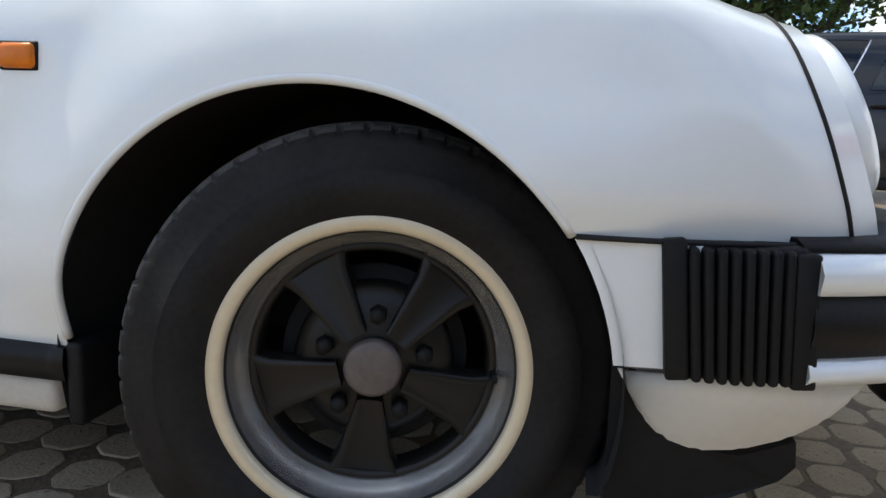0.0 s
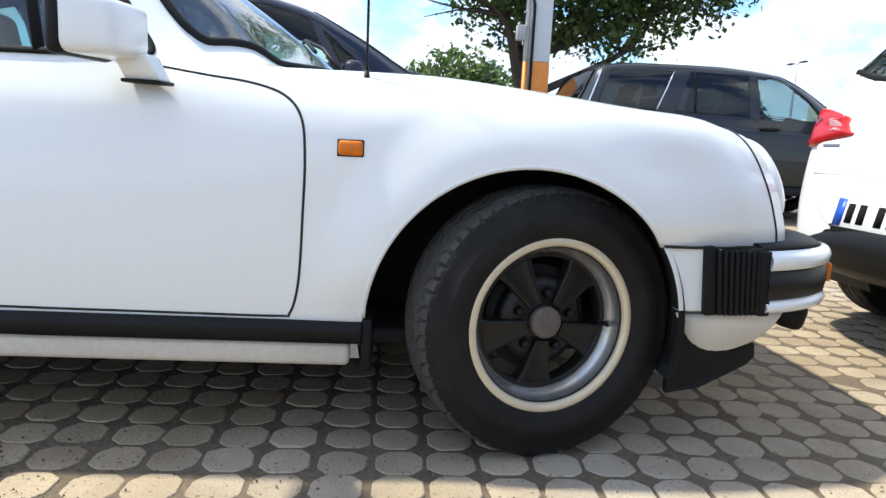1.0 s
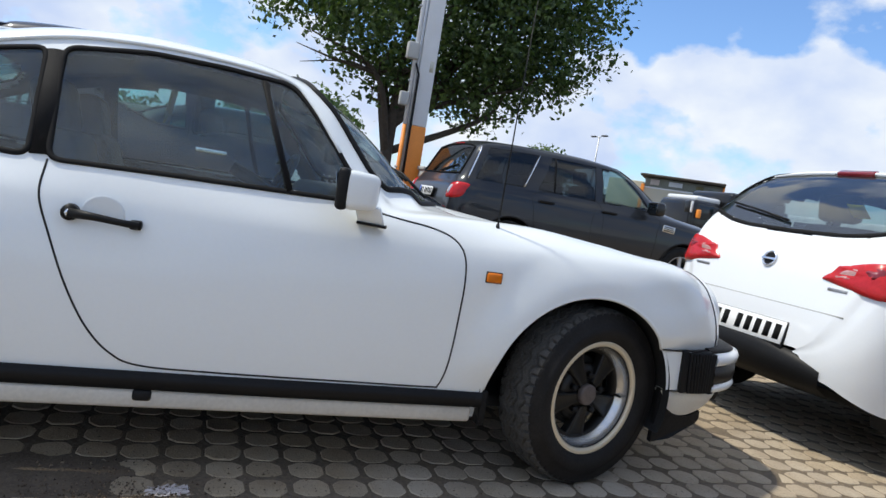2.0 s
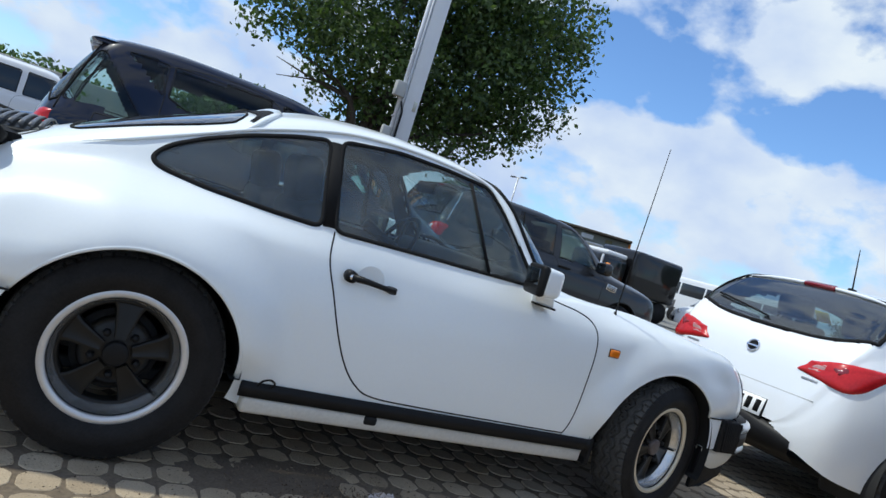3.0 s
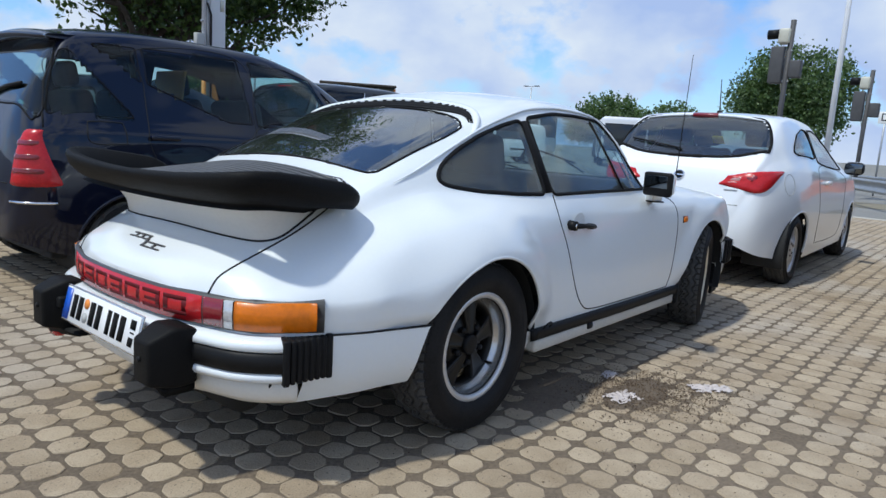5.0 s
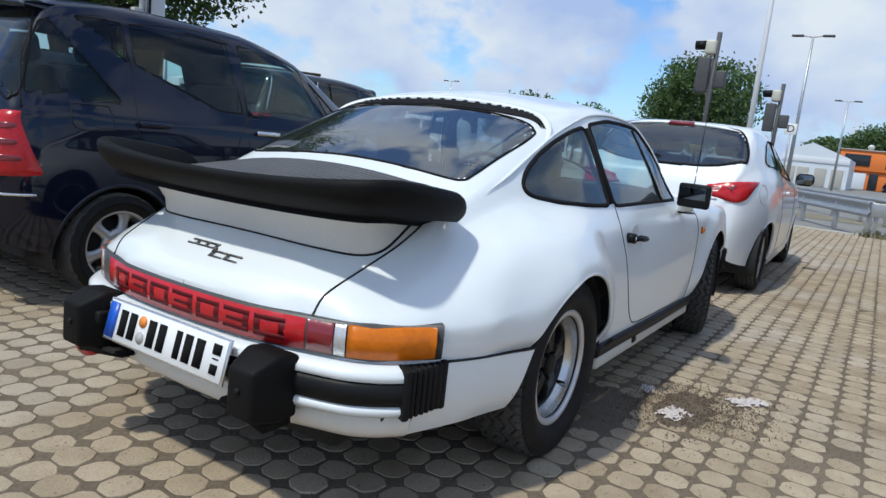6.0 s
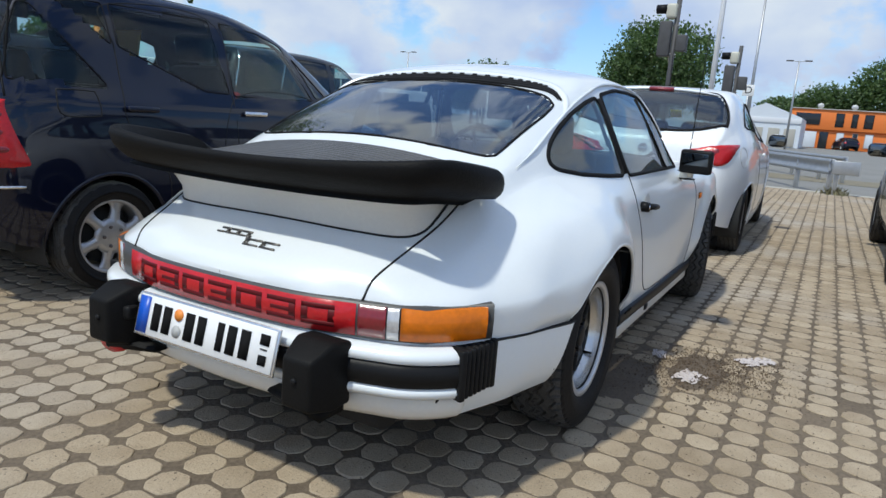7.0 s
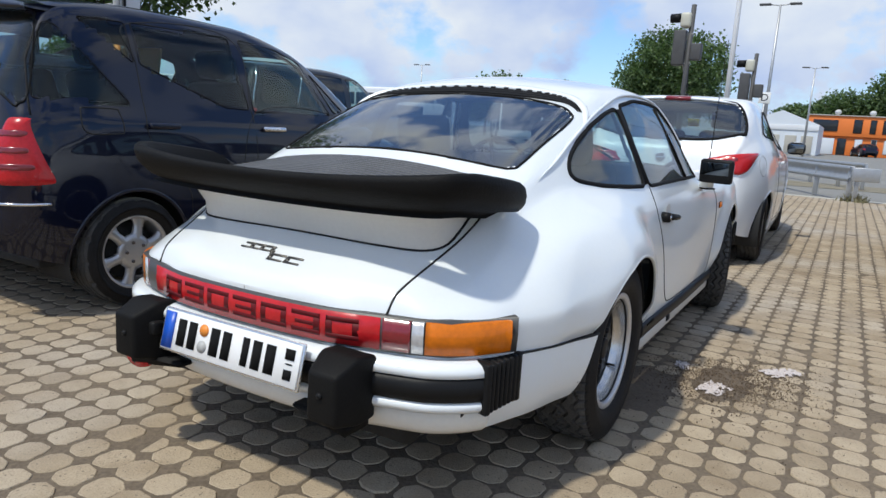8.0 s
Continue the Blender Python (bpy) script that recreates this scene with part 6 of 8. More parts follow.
sh = car_shell([(0, 0.47), (0.015, 0.60), (0.04, 0.72), (0.07, 0.85), (0.11, 0.95), (0.16, 1.01), (0.30, 1.165), (0.45, 1.30), (0.56, 1.375), (0.66, 1.400), (0.9, 1.425), (1.3, 1.44), (1.8, 1.43), (2.2, 1.35), (2.6, 1.19), (2.95, 1.03), (3.2, 0.96), (3.6, 0.86), (3.88, 0.72), (3.97, 0.58), (4.0, 0.48)],
               [(0, 0.45), (0.05, 0.70), (0.12, 0.90), (0.22, 0.985), (0.5, 1.03), (0.9, 1.02), (1.5, 0.955), (2.3, 0.92), (2.9, 0.92), (3.3, 0.88), (3.7, 0.76), (3.95, 0.56), (4.0, 0.46)],
               [(0, 0.36), (0.008, 0.46), (0.03, 0.56), (0.08, 0.64), (0.18, 0.712), (0.34, 0.778), (0.6, 0.838), (0.95, 0.864), (1.3, 0.868), (3.2, 0.862), (3.6, 0.82), (3.88, 0.66), (4.0, 0.40)],
               [(0, 0.38), (0.10, 0.58), (0.3, 0.60), (0.6, 0.60), (1.2, 0.60), (2.0, 0.58), (2.4, 0.60), (2.9, 0.66), (3.4, 0.55), (4.0, 0.3)],
               [(0, 0.37), (0.06, 0.31), (0.15, 0.27), (0.35, 0.24), (1.0, 0.20), (2.6, 0.20), (3.6, 0.22), (4.0, 0.35)], ST, HA, low_in=0.035, shoulder=((0, 0.055), (0.34, 0.095), (0.8, 0.08), (1.4, 0.055)))
win = [("side", [(1.00, 1.075), (1.22, 1.06), (1.30, 1.07), (1.30, 1.30), (1.15, 1.31), (0.86, 1.25), (0.69, 1.155), (0.64, 1.10), (0.76, 1.080)]),
       ("side", [(1.36, 1.03), (1.7, 1.0), (2.3, 0.97), (2.62, 0.965), (2.55, 1.04), (2.3, 1.19), (2.05, 1.28), (1.7, 1.32), (1.38, 1.31)]),
       ("rear_window", [(0.560, 0.0), (0.557, 0.30), (0.550, 0.43), (0.525, 0.505), (0.45, 0.565), (0.36, 0.612), (0.29, 0.625), (0.245, 0.61), (0.205, 0.50), (0.175, 0.3), (0.168, 0.0)]),
       ("windscreen", [(2.22, 0.0), (2.22, 0.48), (2.4, 0.56), (2.75, 0.62), (2.85, 0.5), (2.92, 0.0)])]
skin(sh, hatch, M_HATCH_WHITE, win, [M_GLASS_MID, M_GLASS_MID, M_GLASS_SMOKE, M_GLASS_MID], [[(1.32, 0.98), (1.30, 0.6), (1.36, 0.33), (1.5, 0.30), (2.4, 0.30), (2.55, 0.45), (2.58, 0.7), (2.56, 0.93)]], 0.009, top_seal=0.012)
rings_for(sh, hatch, HA, M_HATCH_WHITE, 0.86)
for x, y in ((0.675, -0.737), (0.675, 0.737), (3.175, -0.752), (3.175, 0.752)):
    road_wheel(hatch, "wheel", x, y, 0.295, 0.185, 0.20, 7, M_ALLOY, cover=True)
part("floor_pan", box_bm(3.3, 1.4, 0.05, 0.01, pose(2.0, 0, 0.24)), M_DARKMETAL, hatch)
seats(hatch, (1.05, 1.95), 0.52)
part("dashboard", box_bm(0.4, 1.3, 0.2, 0.05, pose(2.7, 0, 0.88), 3), M_INTERIOR, hatch)
# dark lower rear bumper
v, f = [], []
ys = np.linspace(-0.46, 0.46, 30)
for y in ys:
    p = -0.004 + 0.10 * (abs(y) / 0.6) ** 3
    for dx, z in ((0.0, 0.475 - 0.10 * (abs(y) / 0.6) ** 2), (-0.035, 0.45 - 0.10 * (abs(y) / 0.6) ** 2), (-0.03, 0.32), (0.06, 0.27)):
        v.append((p + dx, y, z))
for i in range(29):
    for j in range(3):
        f.append((i * 4 + j, i * 4 + j + 1, i * 4 + 5 + j, i * 4 + 4 + j))
pydata("bumper_insert", v, f, M_TRIM, hatch, "dark plastic lower bumper insert")
for s in (-1, 1):
    lens = loft_patch("tail_lamp", sh, [(s * 0.325, 0.815), (s * 0.33, 0.826), (s * 0.385, 0.885), (s * 0.40, 0.893), (s * 0.54, 0.925), (s * 0.71, 0.946), (s * 0.735, 0.940), (s * 0.735, 0.925), (s * 0.70, 0.825), (s * 0.67, 0.785), (s * 0.62, 0.765), (s * 0.52, 0.778), (s * 0.35, 0.808)], M_RED, hatch, "red wraparound tail lamp", 0.020)
    loft_patch("clear_insert", sh, [(s * 0.385, 0.835), (s * 0.42, 0.875), (s * 0.50, 0.885), (s * 0.485, 0.845), (s * 0.43, 0.828)], M_LENS_PALE, lens, "pale reversing lens insert", 0.0205)
    loft_patch("dark_insert", sh, [(s * 0.52, 0.898), (s * 0.60, 0.905), (s * 0.60, 0.86), (s * 0.54, 0.85)], M_RED_DARK, lens, "", 0.0205)
    mir = group_part("door_mirror", hatch, "white door mirror with dark glass")
    part("housing", box_bm(0.12, 0.18, 0.13, 0.05, pose(2.42, s * 0.935, 0.99), 4), M_TRIM, mir)
    part("mirror_glass", box_bm(0.004, 0.15, 0.095, 0.001, pose(2.358, s * 0.935, 0.99)), M_MIRROR, mir)
    part("mirror_cap", box_bm(0.10, 0.17, 0.12, 0.05, pose(2.44, s * 0.935, 0.998), 4), M_HATCH_WHITE, mir)
    part("door_handle", box_bm(0.20, 0.03, 0.035, 0.014, Matrix.Translation(sh.at_side(1.55, 0.85, s, 0.02)), 3), M_HATCH_WHITE, hatch)
tube_part("filler_flap_gap", [sh.at_side(0.42 + 0.075 * math.cos(a), 0.84 + 0.085 * math.sin(a), -1, 0.0) for a in np.linspace(0, 2 * math.pi, 30)[:-1]], 0.0025, M_BOXGREY, hatch, closed=True, seg=6)
bp = rear_point(sh, 0, 0.865)
bdg = part("emblem_ring", lathe_bm([(0.040, -0.006), (0.045, 0.0), (0.040, 0.008), (0.034, 0.006), (0.032, 0.0)], 36, Matrix.Translation(bp) @ pose(-0.012, 0, 0, 0, -72, 0)), M_CHROME, hatch, "round chrome emblem")
part("emblem_disc", lathe_bm([(0.0, 0.002), (0.033, 0.0)], 30, Matrix.Translation(bp) @ pose(-0.012, 0, 0, 0, -72, 0)), M_TRIM, bdg)
part("emblem_bar", box_bm(0.006, 0.085, 0.012, 0.002, Matrix.Translation(bp) @ pose(-0.022, 0, 0, 0, 18, 0)), M_CHROME, bdg)
part("brake_light", box_bm(0.045, 0.22, 0.030, 0.008, Matrix.Translation(sh.at_top(0.562, 0, 0.008)) @ pose(0, 0, 0, 0, -25, 0)), M_RED_DARK, hatch, "high-level red brake light")
tube_part("roof_lip", [sh.at_top(0.57 - 0.05 * (abs(y) / 0.5) ** 2, y, 0.006) for y in np.linspace(-0.52, 0.52, 27)], 0.022, M_HATCH_WHITE, hatch, flat=0.6, radii=[0.006 + 0.016 * min(1, k / 5, (26 - k) / 5) for k in range(27)])
ra = group_part("roof_antenna", hatch, "short black roof antenna")
part("antenna_foot", box_bm(0.07, 0.035, 0.025, 0.010, pose(0.93, 0, 1.432), 3), M_TRIM, ra)
tube_part("antenna_rod", [(0.93, 0, 1.43), (0.87, 0, 1.72)], 0.005, M_TRIM, ra, seg=6, radii=[0.006, 0.003])
wp = [sh.at_top(0.20, 0.05, 0.02), sh.at_top(0.23, 0.25, 0.022), sh.at_top(0.27, 0.52, 0.02)]
tube_part("rear_wiper", wp, 0.007, M_TRIM, hatch, "black rear wiper")
plate_on(hatch, pose(-0.002, 0.02, 0.520, 0, 12, 0), 7)
for y in (0.44, -0.43):
    q = rear_point(sh, y, 0.775)
    part("badge_bar", box_bm(0.004, 0.10, 0.014, 0.001, Matrix.Translation(q + Vector((-0.004, 0, 0)))), M_ALLOY, hatch)
part("dash_card", box_bm(0.004, 0.09, 0.09, 0.0, pose(0.40, -0.18, 1.17, 0, -50, 0)), M_YELLOW, hatch, "yellow card behind the rear window")
tube_part("tailgate_gap", [rear_point(sh, y, 0.66) + Vector((-0.001, 0, 0)) for y in np.linspace(-0.5, 0.5, 20)], 0.004, M_BOXGREY, hatch, seg=6)

# navy compact one-box car beside the coupe
mpv = thing("compact_car", "navy blue compact one-box car parked beside the coupe", "car", pose(-2.92, 2.595, 0))
ST = ends(3.57, 0.55, 0.5, 150)
MA = [(0.625, 0.285, 0.328), (3.02, 0.285, 0.328)]
sh = car_shell([(0, 0.50), (0.02, 0.72), (0.05, 0.90), (0.10, 1.06), (0.18, 1.24), (0.26, 1.40), (0.33, 1.50), (0.42, 1.545), (0.9, 1.585), (1.5, 1.575), (1.95, 1.49), (2.3, 1.325), (2.55, 1.17), (2.7, 1.075), (2.95, 0.94), (3.2, 0.86), (3.4, 0.77), (3.53, 0.60), (3.57, 0.5)],
               [(0, 0.48), (0.06, 0.84), (0.14, 0.98), (0.4, 1.03), (1.0, 1.03), (2.0, 1.01), (2.5, 0.93), (2.8, 0.86), (3.2, 0.78), (3.5, 0.58), (3.57, 0.48)],
               [(0, 0.55), (0.01, 0.64), (0.05, 0.73), (0.12, 0.79), (0.25, 0.83), (0.5, 0.855), (1.5, 0.86), (2.8, 0.855), (3.2, 0.80), (3.45, 0.66), (3.57, 0.45)],
               [(0, 0.5), (0.2, 0.60), (0.5, 0.62), (1.5, 0.63), (2.2, 0.62), (2.8, 0.62), (3.2, 0.55), (3.57, 0.35)],
               [(0, 0.36), (0.3, 0.26), (1.0, 0.22), (2.6, 0.22), (3.57, 0.3)], ST, MA)
win = [("side", [(0.185, 1.047), (0.64, 1.045), (0.49, 1.22), (0.345, 1.40), (0.305, 1.40), (0.225, 1.22)]),
       ("side", [(0.46, 1.45), (0.71, 1.455), (0.71, 1.25)]),
       ("side", [(0.745, 1.46), (1.39, 1.465), (1.44, 1.05), (1.26, 1.055), (0.745, 1.25)]),
       ("side", [(1.475, 1.465), (1.80, 1.445), (2.02, 1.385), (2.22, 1.045), (1.475, 1.04)]),
       ("side", [(2.11, 1.32), (2.40, 1.08), (2.27, 1.06)]),
       ("rear_window", [(0.315, 0.0), (0.315, 0.50), (0.285, 0.60), (0.20, 0.70), (0.145, 0.715), (0.115, 0.62), (0.11, 0.0)]),
       ("windscreen", [(2.05, 0.0), (2.05, 0.50), (2.4, 0.56), (2.85, 0.58), (2.95, 0.45), (3.0, 0.0)])]
gl = [M_GLASS_MPV] * 5 + [M_GLASS_MID, M_GLASS_MPV]
skin(sh, mpv, M_NAVY, win, gl, [[(0.727, 1.45), (0.722, 1.25), (0.715, 1.02), (0.71, 0.90), (0.78, 0.76), (0.95, 0.60), (1.00, 0.32), (1.2, 0.30), (1.43, 0.30), (1.455, 1.02), (1.41, 1.465)], [(1.47, 1.02), (1.46, 0.30), (2.3, 0.30), (2.55, 0.40), (2.62, 0.6), (2.45, 1.00)]], 0.005, 0.02, top_seal=0.007)
rings_for(sh, mpv, MA, M_NAVY, 0.85)
for x, y in ((0.625, -0.765), (0.625, 0.765), (3.02, -0.765), (3.02, 0.765)):
    road_wheel(mpv, "wheel", x, y, 0.285, 0.19, 0.198, 6, M_ALLOY, broad=True)
part("floor_pan", box_bm(3.0, 1.4, 0.05, 0.01, pose(1.7, 0, 0.26)), M_DARKMETAL, mpv)
seats(mpv, (0.80, 1.62), 0.62)
part("parcel_shelf", box_bm(0.45, 1.2, 0.03, 0.01, pose(0.42, 0, 1.0)), M_INTERIOR, mpv)
part("dashboard", box_bm(0.5, 1.3, 0.2, 0.05, pose(2.55, 0, 0.92), 3), M_INTERIOR, mpv)
part("cardboard_sheet", box_bm(0.02, 0.4, 0.5, 0.004, pose(1.28, 0.05, 1.15, 0, 8, 0)), M_WOOD, mpv, "pale brown board propped inside")
for s in (-1, 1):
    lens = loft_patch("tail_lamp", sh, [(s * 0.665, 0.655), (s * 0.74, 0.65), (s * 0.815, 0.655), (s * 0.825, 0.685), (s * 0.805, 0.81), (s * 0.775, 0.935), (s * 0.765, 0.955), (s * 0.715, 0.955), (s * 0.69, 0.93), (s * 0.67, 0.77), (s * 0.66, 0.685)], M_RED, mpv, "tall red tail lamp", 0.012)
    for z in (0.735, 0.810, 0.885):
        k = (0.955 - z) * 0.16
        loft_patch("smoked_band", sh, [(s * (0.675 + 0.02 * (z - 0.7)), z - 0.014), (s * 0.72, z - 0.014), (s * (0.765 + k), z - 0.014), (s * (0.765 + k), z + 0.014), (s * 0.72, z + 0.014), (s * (0.675 + 0.02 * (z - 0.7)), z + 0.014)], M_RED_DARK, lens, "smoked lens band", 0.016)
    mir = group_part("door_mirror", mpv, "navy door mirror")
    part("housing", box_bm(0.12, 0.19, 0.14, 0.05, pose(2.32, s * 0.96, 1.05), 4), M_NAVY, mir)
    part("mirror_glass", box_bm(0.004, 0.15, 0.10, 0.001, pose(2.258, s * 0.96, 1.05)), M_MIRROR, mir)
    for x in (0.80, 1.60):
        part("door_handle", box_bm(0.19, 0.03, 0.03, 0.012, Matrix.Translation(sh.at_side(x, 0.94, s, 0.018)), 3), M_CHROME if x > 1.5 else M_NAVY, mpv)
    L = [sh.at_side(x, 0.565, s, 0.006) for x in np.linspace(0.20, 0.02, 10)]
    tube_part("bumper_trim", L, 0.008, M_CHROME, mpv, seg=6)
    tube_part("side_moulding", [sh.at_side(x, 0.60, s, 0.004) for x in np.linspace(1.0, 2.6, 20)], 0.014, M_TRIM, mpv, seg=6)
    tube_part("quarter_gap", [sh.at_side(x, z, s, 0.0) for x, z in ((0.34, 1.49), (0.295, 1.40), (0.212, 1.22), (0.172, 1.04), (0.16, 0.97))], 0.005, M_SEAM, mpv, seg=6)
fl = [sh.at_side(x, z, -1, 0.0) for x, z in smooth_line([(0.37, 1.00), (0.38, 0.90), (0.54, 0.895), (0.575, 0.91), (0.565, 1.00), (0.54, 1.015), (0.40, 1.015)], 40, True)]
tube_part("filler_flap_gap", fl, 0.0035, M_SEAM, mpv, closed=True, seg=6)
v, f = [], []
for k, y in enumerate(np.linspace(-0.60, 0.60, 31)):
    e = 1 - (abs(y) / 0.60) ** 6
    for dx, dz in ((0.20, 0.006), (0.06, 0.016), (-0.05, 0.010), (-0.105, -0.010), (-0.12, -0.030), (-0.09, -0.046), (0.02, -0.050), (0.18, -0.030)):
        v.append((0.33 + dx + 0.03 * (abs(y) / 0.6) ** 2, y, 1.522 - 0.045 * (y / 0.6) ** 2 + dz * (0.45 + 0.55 * e)))
for i in range(30):
    f += [(i * 8 + q, i * 8 + (q + 1) % 8, i * 8 + 8 + (q + 1) % 8, i * 8 + 8 + q) for q in range(8)]
f += [tuple(range(8)), tuple(range(240, 248))]
pydata("roof_spoiler", v, f, M_NAVY, mpv, "navy roof spoiler")
tube_part("rear_wiper", [sh.at_top(0.115, -0.05, 0.03), sh.at_top(0.14, -0.3, 0.03), sh.at_top(0.15, -0.5, 0.03)], 0.012, M_TRIM, mpv)
plate_on(mpv, pose(-0.012, 0, 0.80, 0, 16, 0))
tube_part("tailgate_gap", [rear_point(sh, y, 0.66) for y in np.linspace(-0.62, 0.62, 20)], 0.004, M_SEAM, mpv, seg=6)

# dark grey off-roader behind
suv = thing("suv", "dark grey off-road estate parked beyond the coupe", "car", pose(1.42, 5.88, 0))
ST = ends(4.5, 0.55, 0.5, 150)
SA = [(0.86, 0.36, 0.41), (3.52, 0.36, 0.41)]
sh = car_shell([(0, 0.62), (0.02, 0.85), (0.05, 1.02), (0.10, 1.10), (0.18, 1.24), (0.28, 1.45), (0.36, 1.60), (0.46, 1.665), (0.9, 1.70), (1.7, 1.71), (2.3, 1.67), (2.65, 1.54), (3.0, 1.32), (3.25, 1.14), (3.5, 1.09), (4.0, 1.03), (4.3, 0.94), (4.45, 0.78), (4.5, 0.62)],
               [(0, 0.60), (0.05, 0.97), (0.12, 1.08), (0.5, 1.12), (1.8, 1.10), (3.0, 1.06), (3.6, 1.00), (4.2, 0.92), (4.5, 0.6)],
               [(0, 0.72), (0.01, 0.80), (0.05, 0.87), (0.15, 0.91), (0.4, 0.945), (1.5, 0.95), (3.5, 0.95), (4.0, 0.92), (4.3, 0.82), (4.5, 0.55)],
               [(0, 0.66), (0.3, 0.72), (1.0, 0.74), (2.3, 0.72), (3.0, 0.70), (3.6, 0.66), (4.5, 0.4)],
               [(0, 0.45), (0.4, 0.36), (1.4, 0.32), (3.0, 0.32), (4.1, 0.36), (4.5, 0.45)], ST, SA)
win = [("side", [(0.33, 1.165), (0.97, 1.165), (1.17, 1.585), (0.50, 1.575)]),
       ("side", [(1.19, 1.16), (2.03, 1.145), (2.03, 1.585), (1.37, 1.59)]),
       ("side", [(2.15, 1.145), (2.93, 1.12), (2.74, 1.35), (2.52, 1.52), (2.38, 1.575), (2.13, 1.58)]),
       ("rear_window", [(0.36, 0.0), (0.35, 0.58), (0.31, 0.66), (0.19, 0.70), (0.16, 0.64), (0.15, 0.0)]),
       ("windscreen", [(2.42, 0.0), (2.44, 0.58), (2.8, 0.64), (3.1, 0.66), (3.18, 0.5), (3.22, 0.0)])]
skin(sh, suv, M_GREY, win, [M_GLASS_DARK, M_GLASS_DARK, M_GLASS_MID, M_GLASS_DARK, M_GLASS_MID], [[(1.18, 1.12), (1.14, 0.9), (1.20, 0.62), (1.36, 0.46), (1.5, 0.44), (2.06, 0.44), (2.08, 1.12)], [(2.10, 1.12), (2.09, 0.44), (2.9, 0.44), (3.0, 0.6), (3.02, 0.85), (2.98, 1.06)]], 0.006, 0.012)
rings_for(sh, suv, SA, M_TRIM, 0.94)
for x, y in ((0.86, -0.82), (0.86, 0.82), (3.52, -0.82), (3.52, 0.82)):
    road_wheel(suv, "wheel", x, y, 0.36, 0.235, 0.235, 5, M_ALLOY)
part("floor_pan", box_bm(3.9, 1.6, 0.06, 0.02, pose(2.2, 0, 0.38)), M_DARKMETAL, suv)
seats(suv, (1.15, 2.1), 0.72, 0.42)
part("dashboard", box_bm(0.4, 1.5, 0.2, 0.05, pose(2.95, 0, 1.03), 3), M_INTERIOR, suv)
for s in (-1, 1):
    lens = loft_patch("tail_lamp", sh, [(s * 0.72, 0.90), (s * 0.80, 0.885), (s * 0.895, 0.90), (s * 0.905, 1.0), (s * 0.885, 1.085), (s * 0.80, 1.09), (s * 0.74, 1.06)], M_RED, suv, "red and clear tail lamp", 0.02)
    loft_patch("clear_insert", sh, [(s * 0.75, 0.95), (s * 0.81, 0.94), (s * 0.82, 1.04), (s * 0.77, 1.05)], M_CLEAR, lens, "", 0.026)
    mir = group_part("door_mirror", suv, "dark door mirror")
    part("housing", box_bm(0.15, 0.24, 0.18, 0.05, pose(2.86, s * 1.06, 1.17), 4), M_BLACKCAR, mir)
    part("mirror_glass", box_bm(0.004, 0.2, 0.13, 0.001, pose(2.783, s * 1.06, 1.17)), M_MIRROR, mir)
    for x in (1.30, 2.24):
        part("door_handle", box_bm(0.21, 0.04, 0.035, 0.014, Matrix.Translation(sh.at_side(x, 1.02, s, 0.022)), 3), M_TRIM, suv)
    tube_part("pillar_trim", [sh.at_side(0.985 + 0.2 * q, 1.165 + 0.42 * q, s, 0.006) for q in np.linspace(0, 1, 8)], 0.008, M_CHROME, suv, "bright pillar trim", seg=6)
    tube_part("window_divider", [sh.at_side(1.42, z, s, 0.004) for z in np.linspace(1.16, 1.585, 8)], 0.012, M_SEAL, suv, seg=6, flat=0.5)
    tube_part("rear_pillar_trim", [sh.at_side(0.235 + 0.18 * q, 1.15 + 0.46 * q, s, 0.004) for q in np.linspace(0, 1, 8)], 0.010, M_CHROME, suv, "bright rear pillar edge", seg=6)
    vent = part("wing_vent", box_bm(0.20, 0.016, 0.09, 0.004, Matrix.Translation(sh.at_side(3.20, 0.93, s, 0.006)) @ pose(0, 0, 0, 0, 6, 0)), M_SILVER, suv, "silver wing vent")
    for k in range(3):
        part("vent_slat", box_bm(0.16, 0.01, 0.014, 0.002, Matrix.Translation(sh.at_side(3.20, 0.905 + 0.025 * k, s, 0.014)) @ pose(0, 0, 0, 0, 6, 0)), M_TRIM, vent)
plate_on(suv, pose(-0.005, 0, 0.93, 0, 10, 0))
tube_part("rear_wiper", [sh.at_top(0.16, 0.0, 0.02), sh.at_top(0.19, -0.3, 0.025), sh.at_top(0.21, -0.5, 0.02)], 0.012, M_TRIM, suv)
part("side_sill", box_bm(2.0, 0.05, 0.09, 0.02, pose(2.2, -0.945, 0.36)), M_TRIM, suv)
part("brake_light", box_bm(0.03, 0.3, 0.02, 0.006, pose(0.375, 0, 1.612, 0, -60, 0)), M_RED, suv)

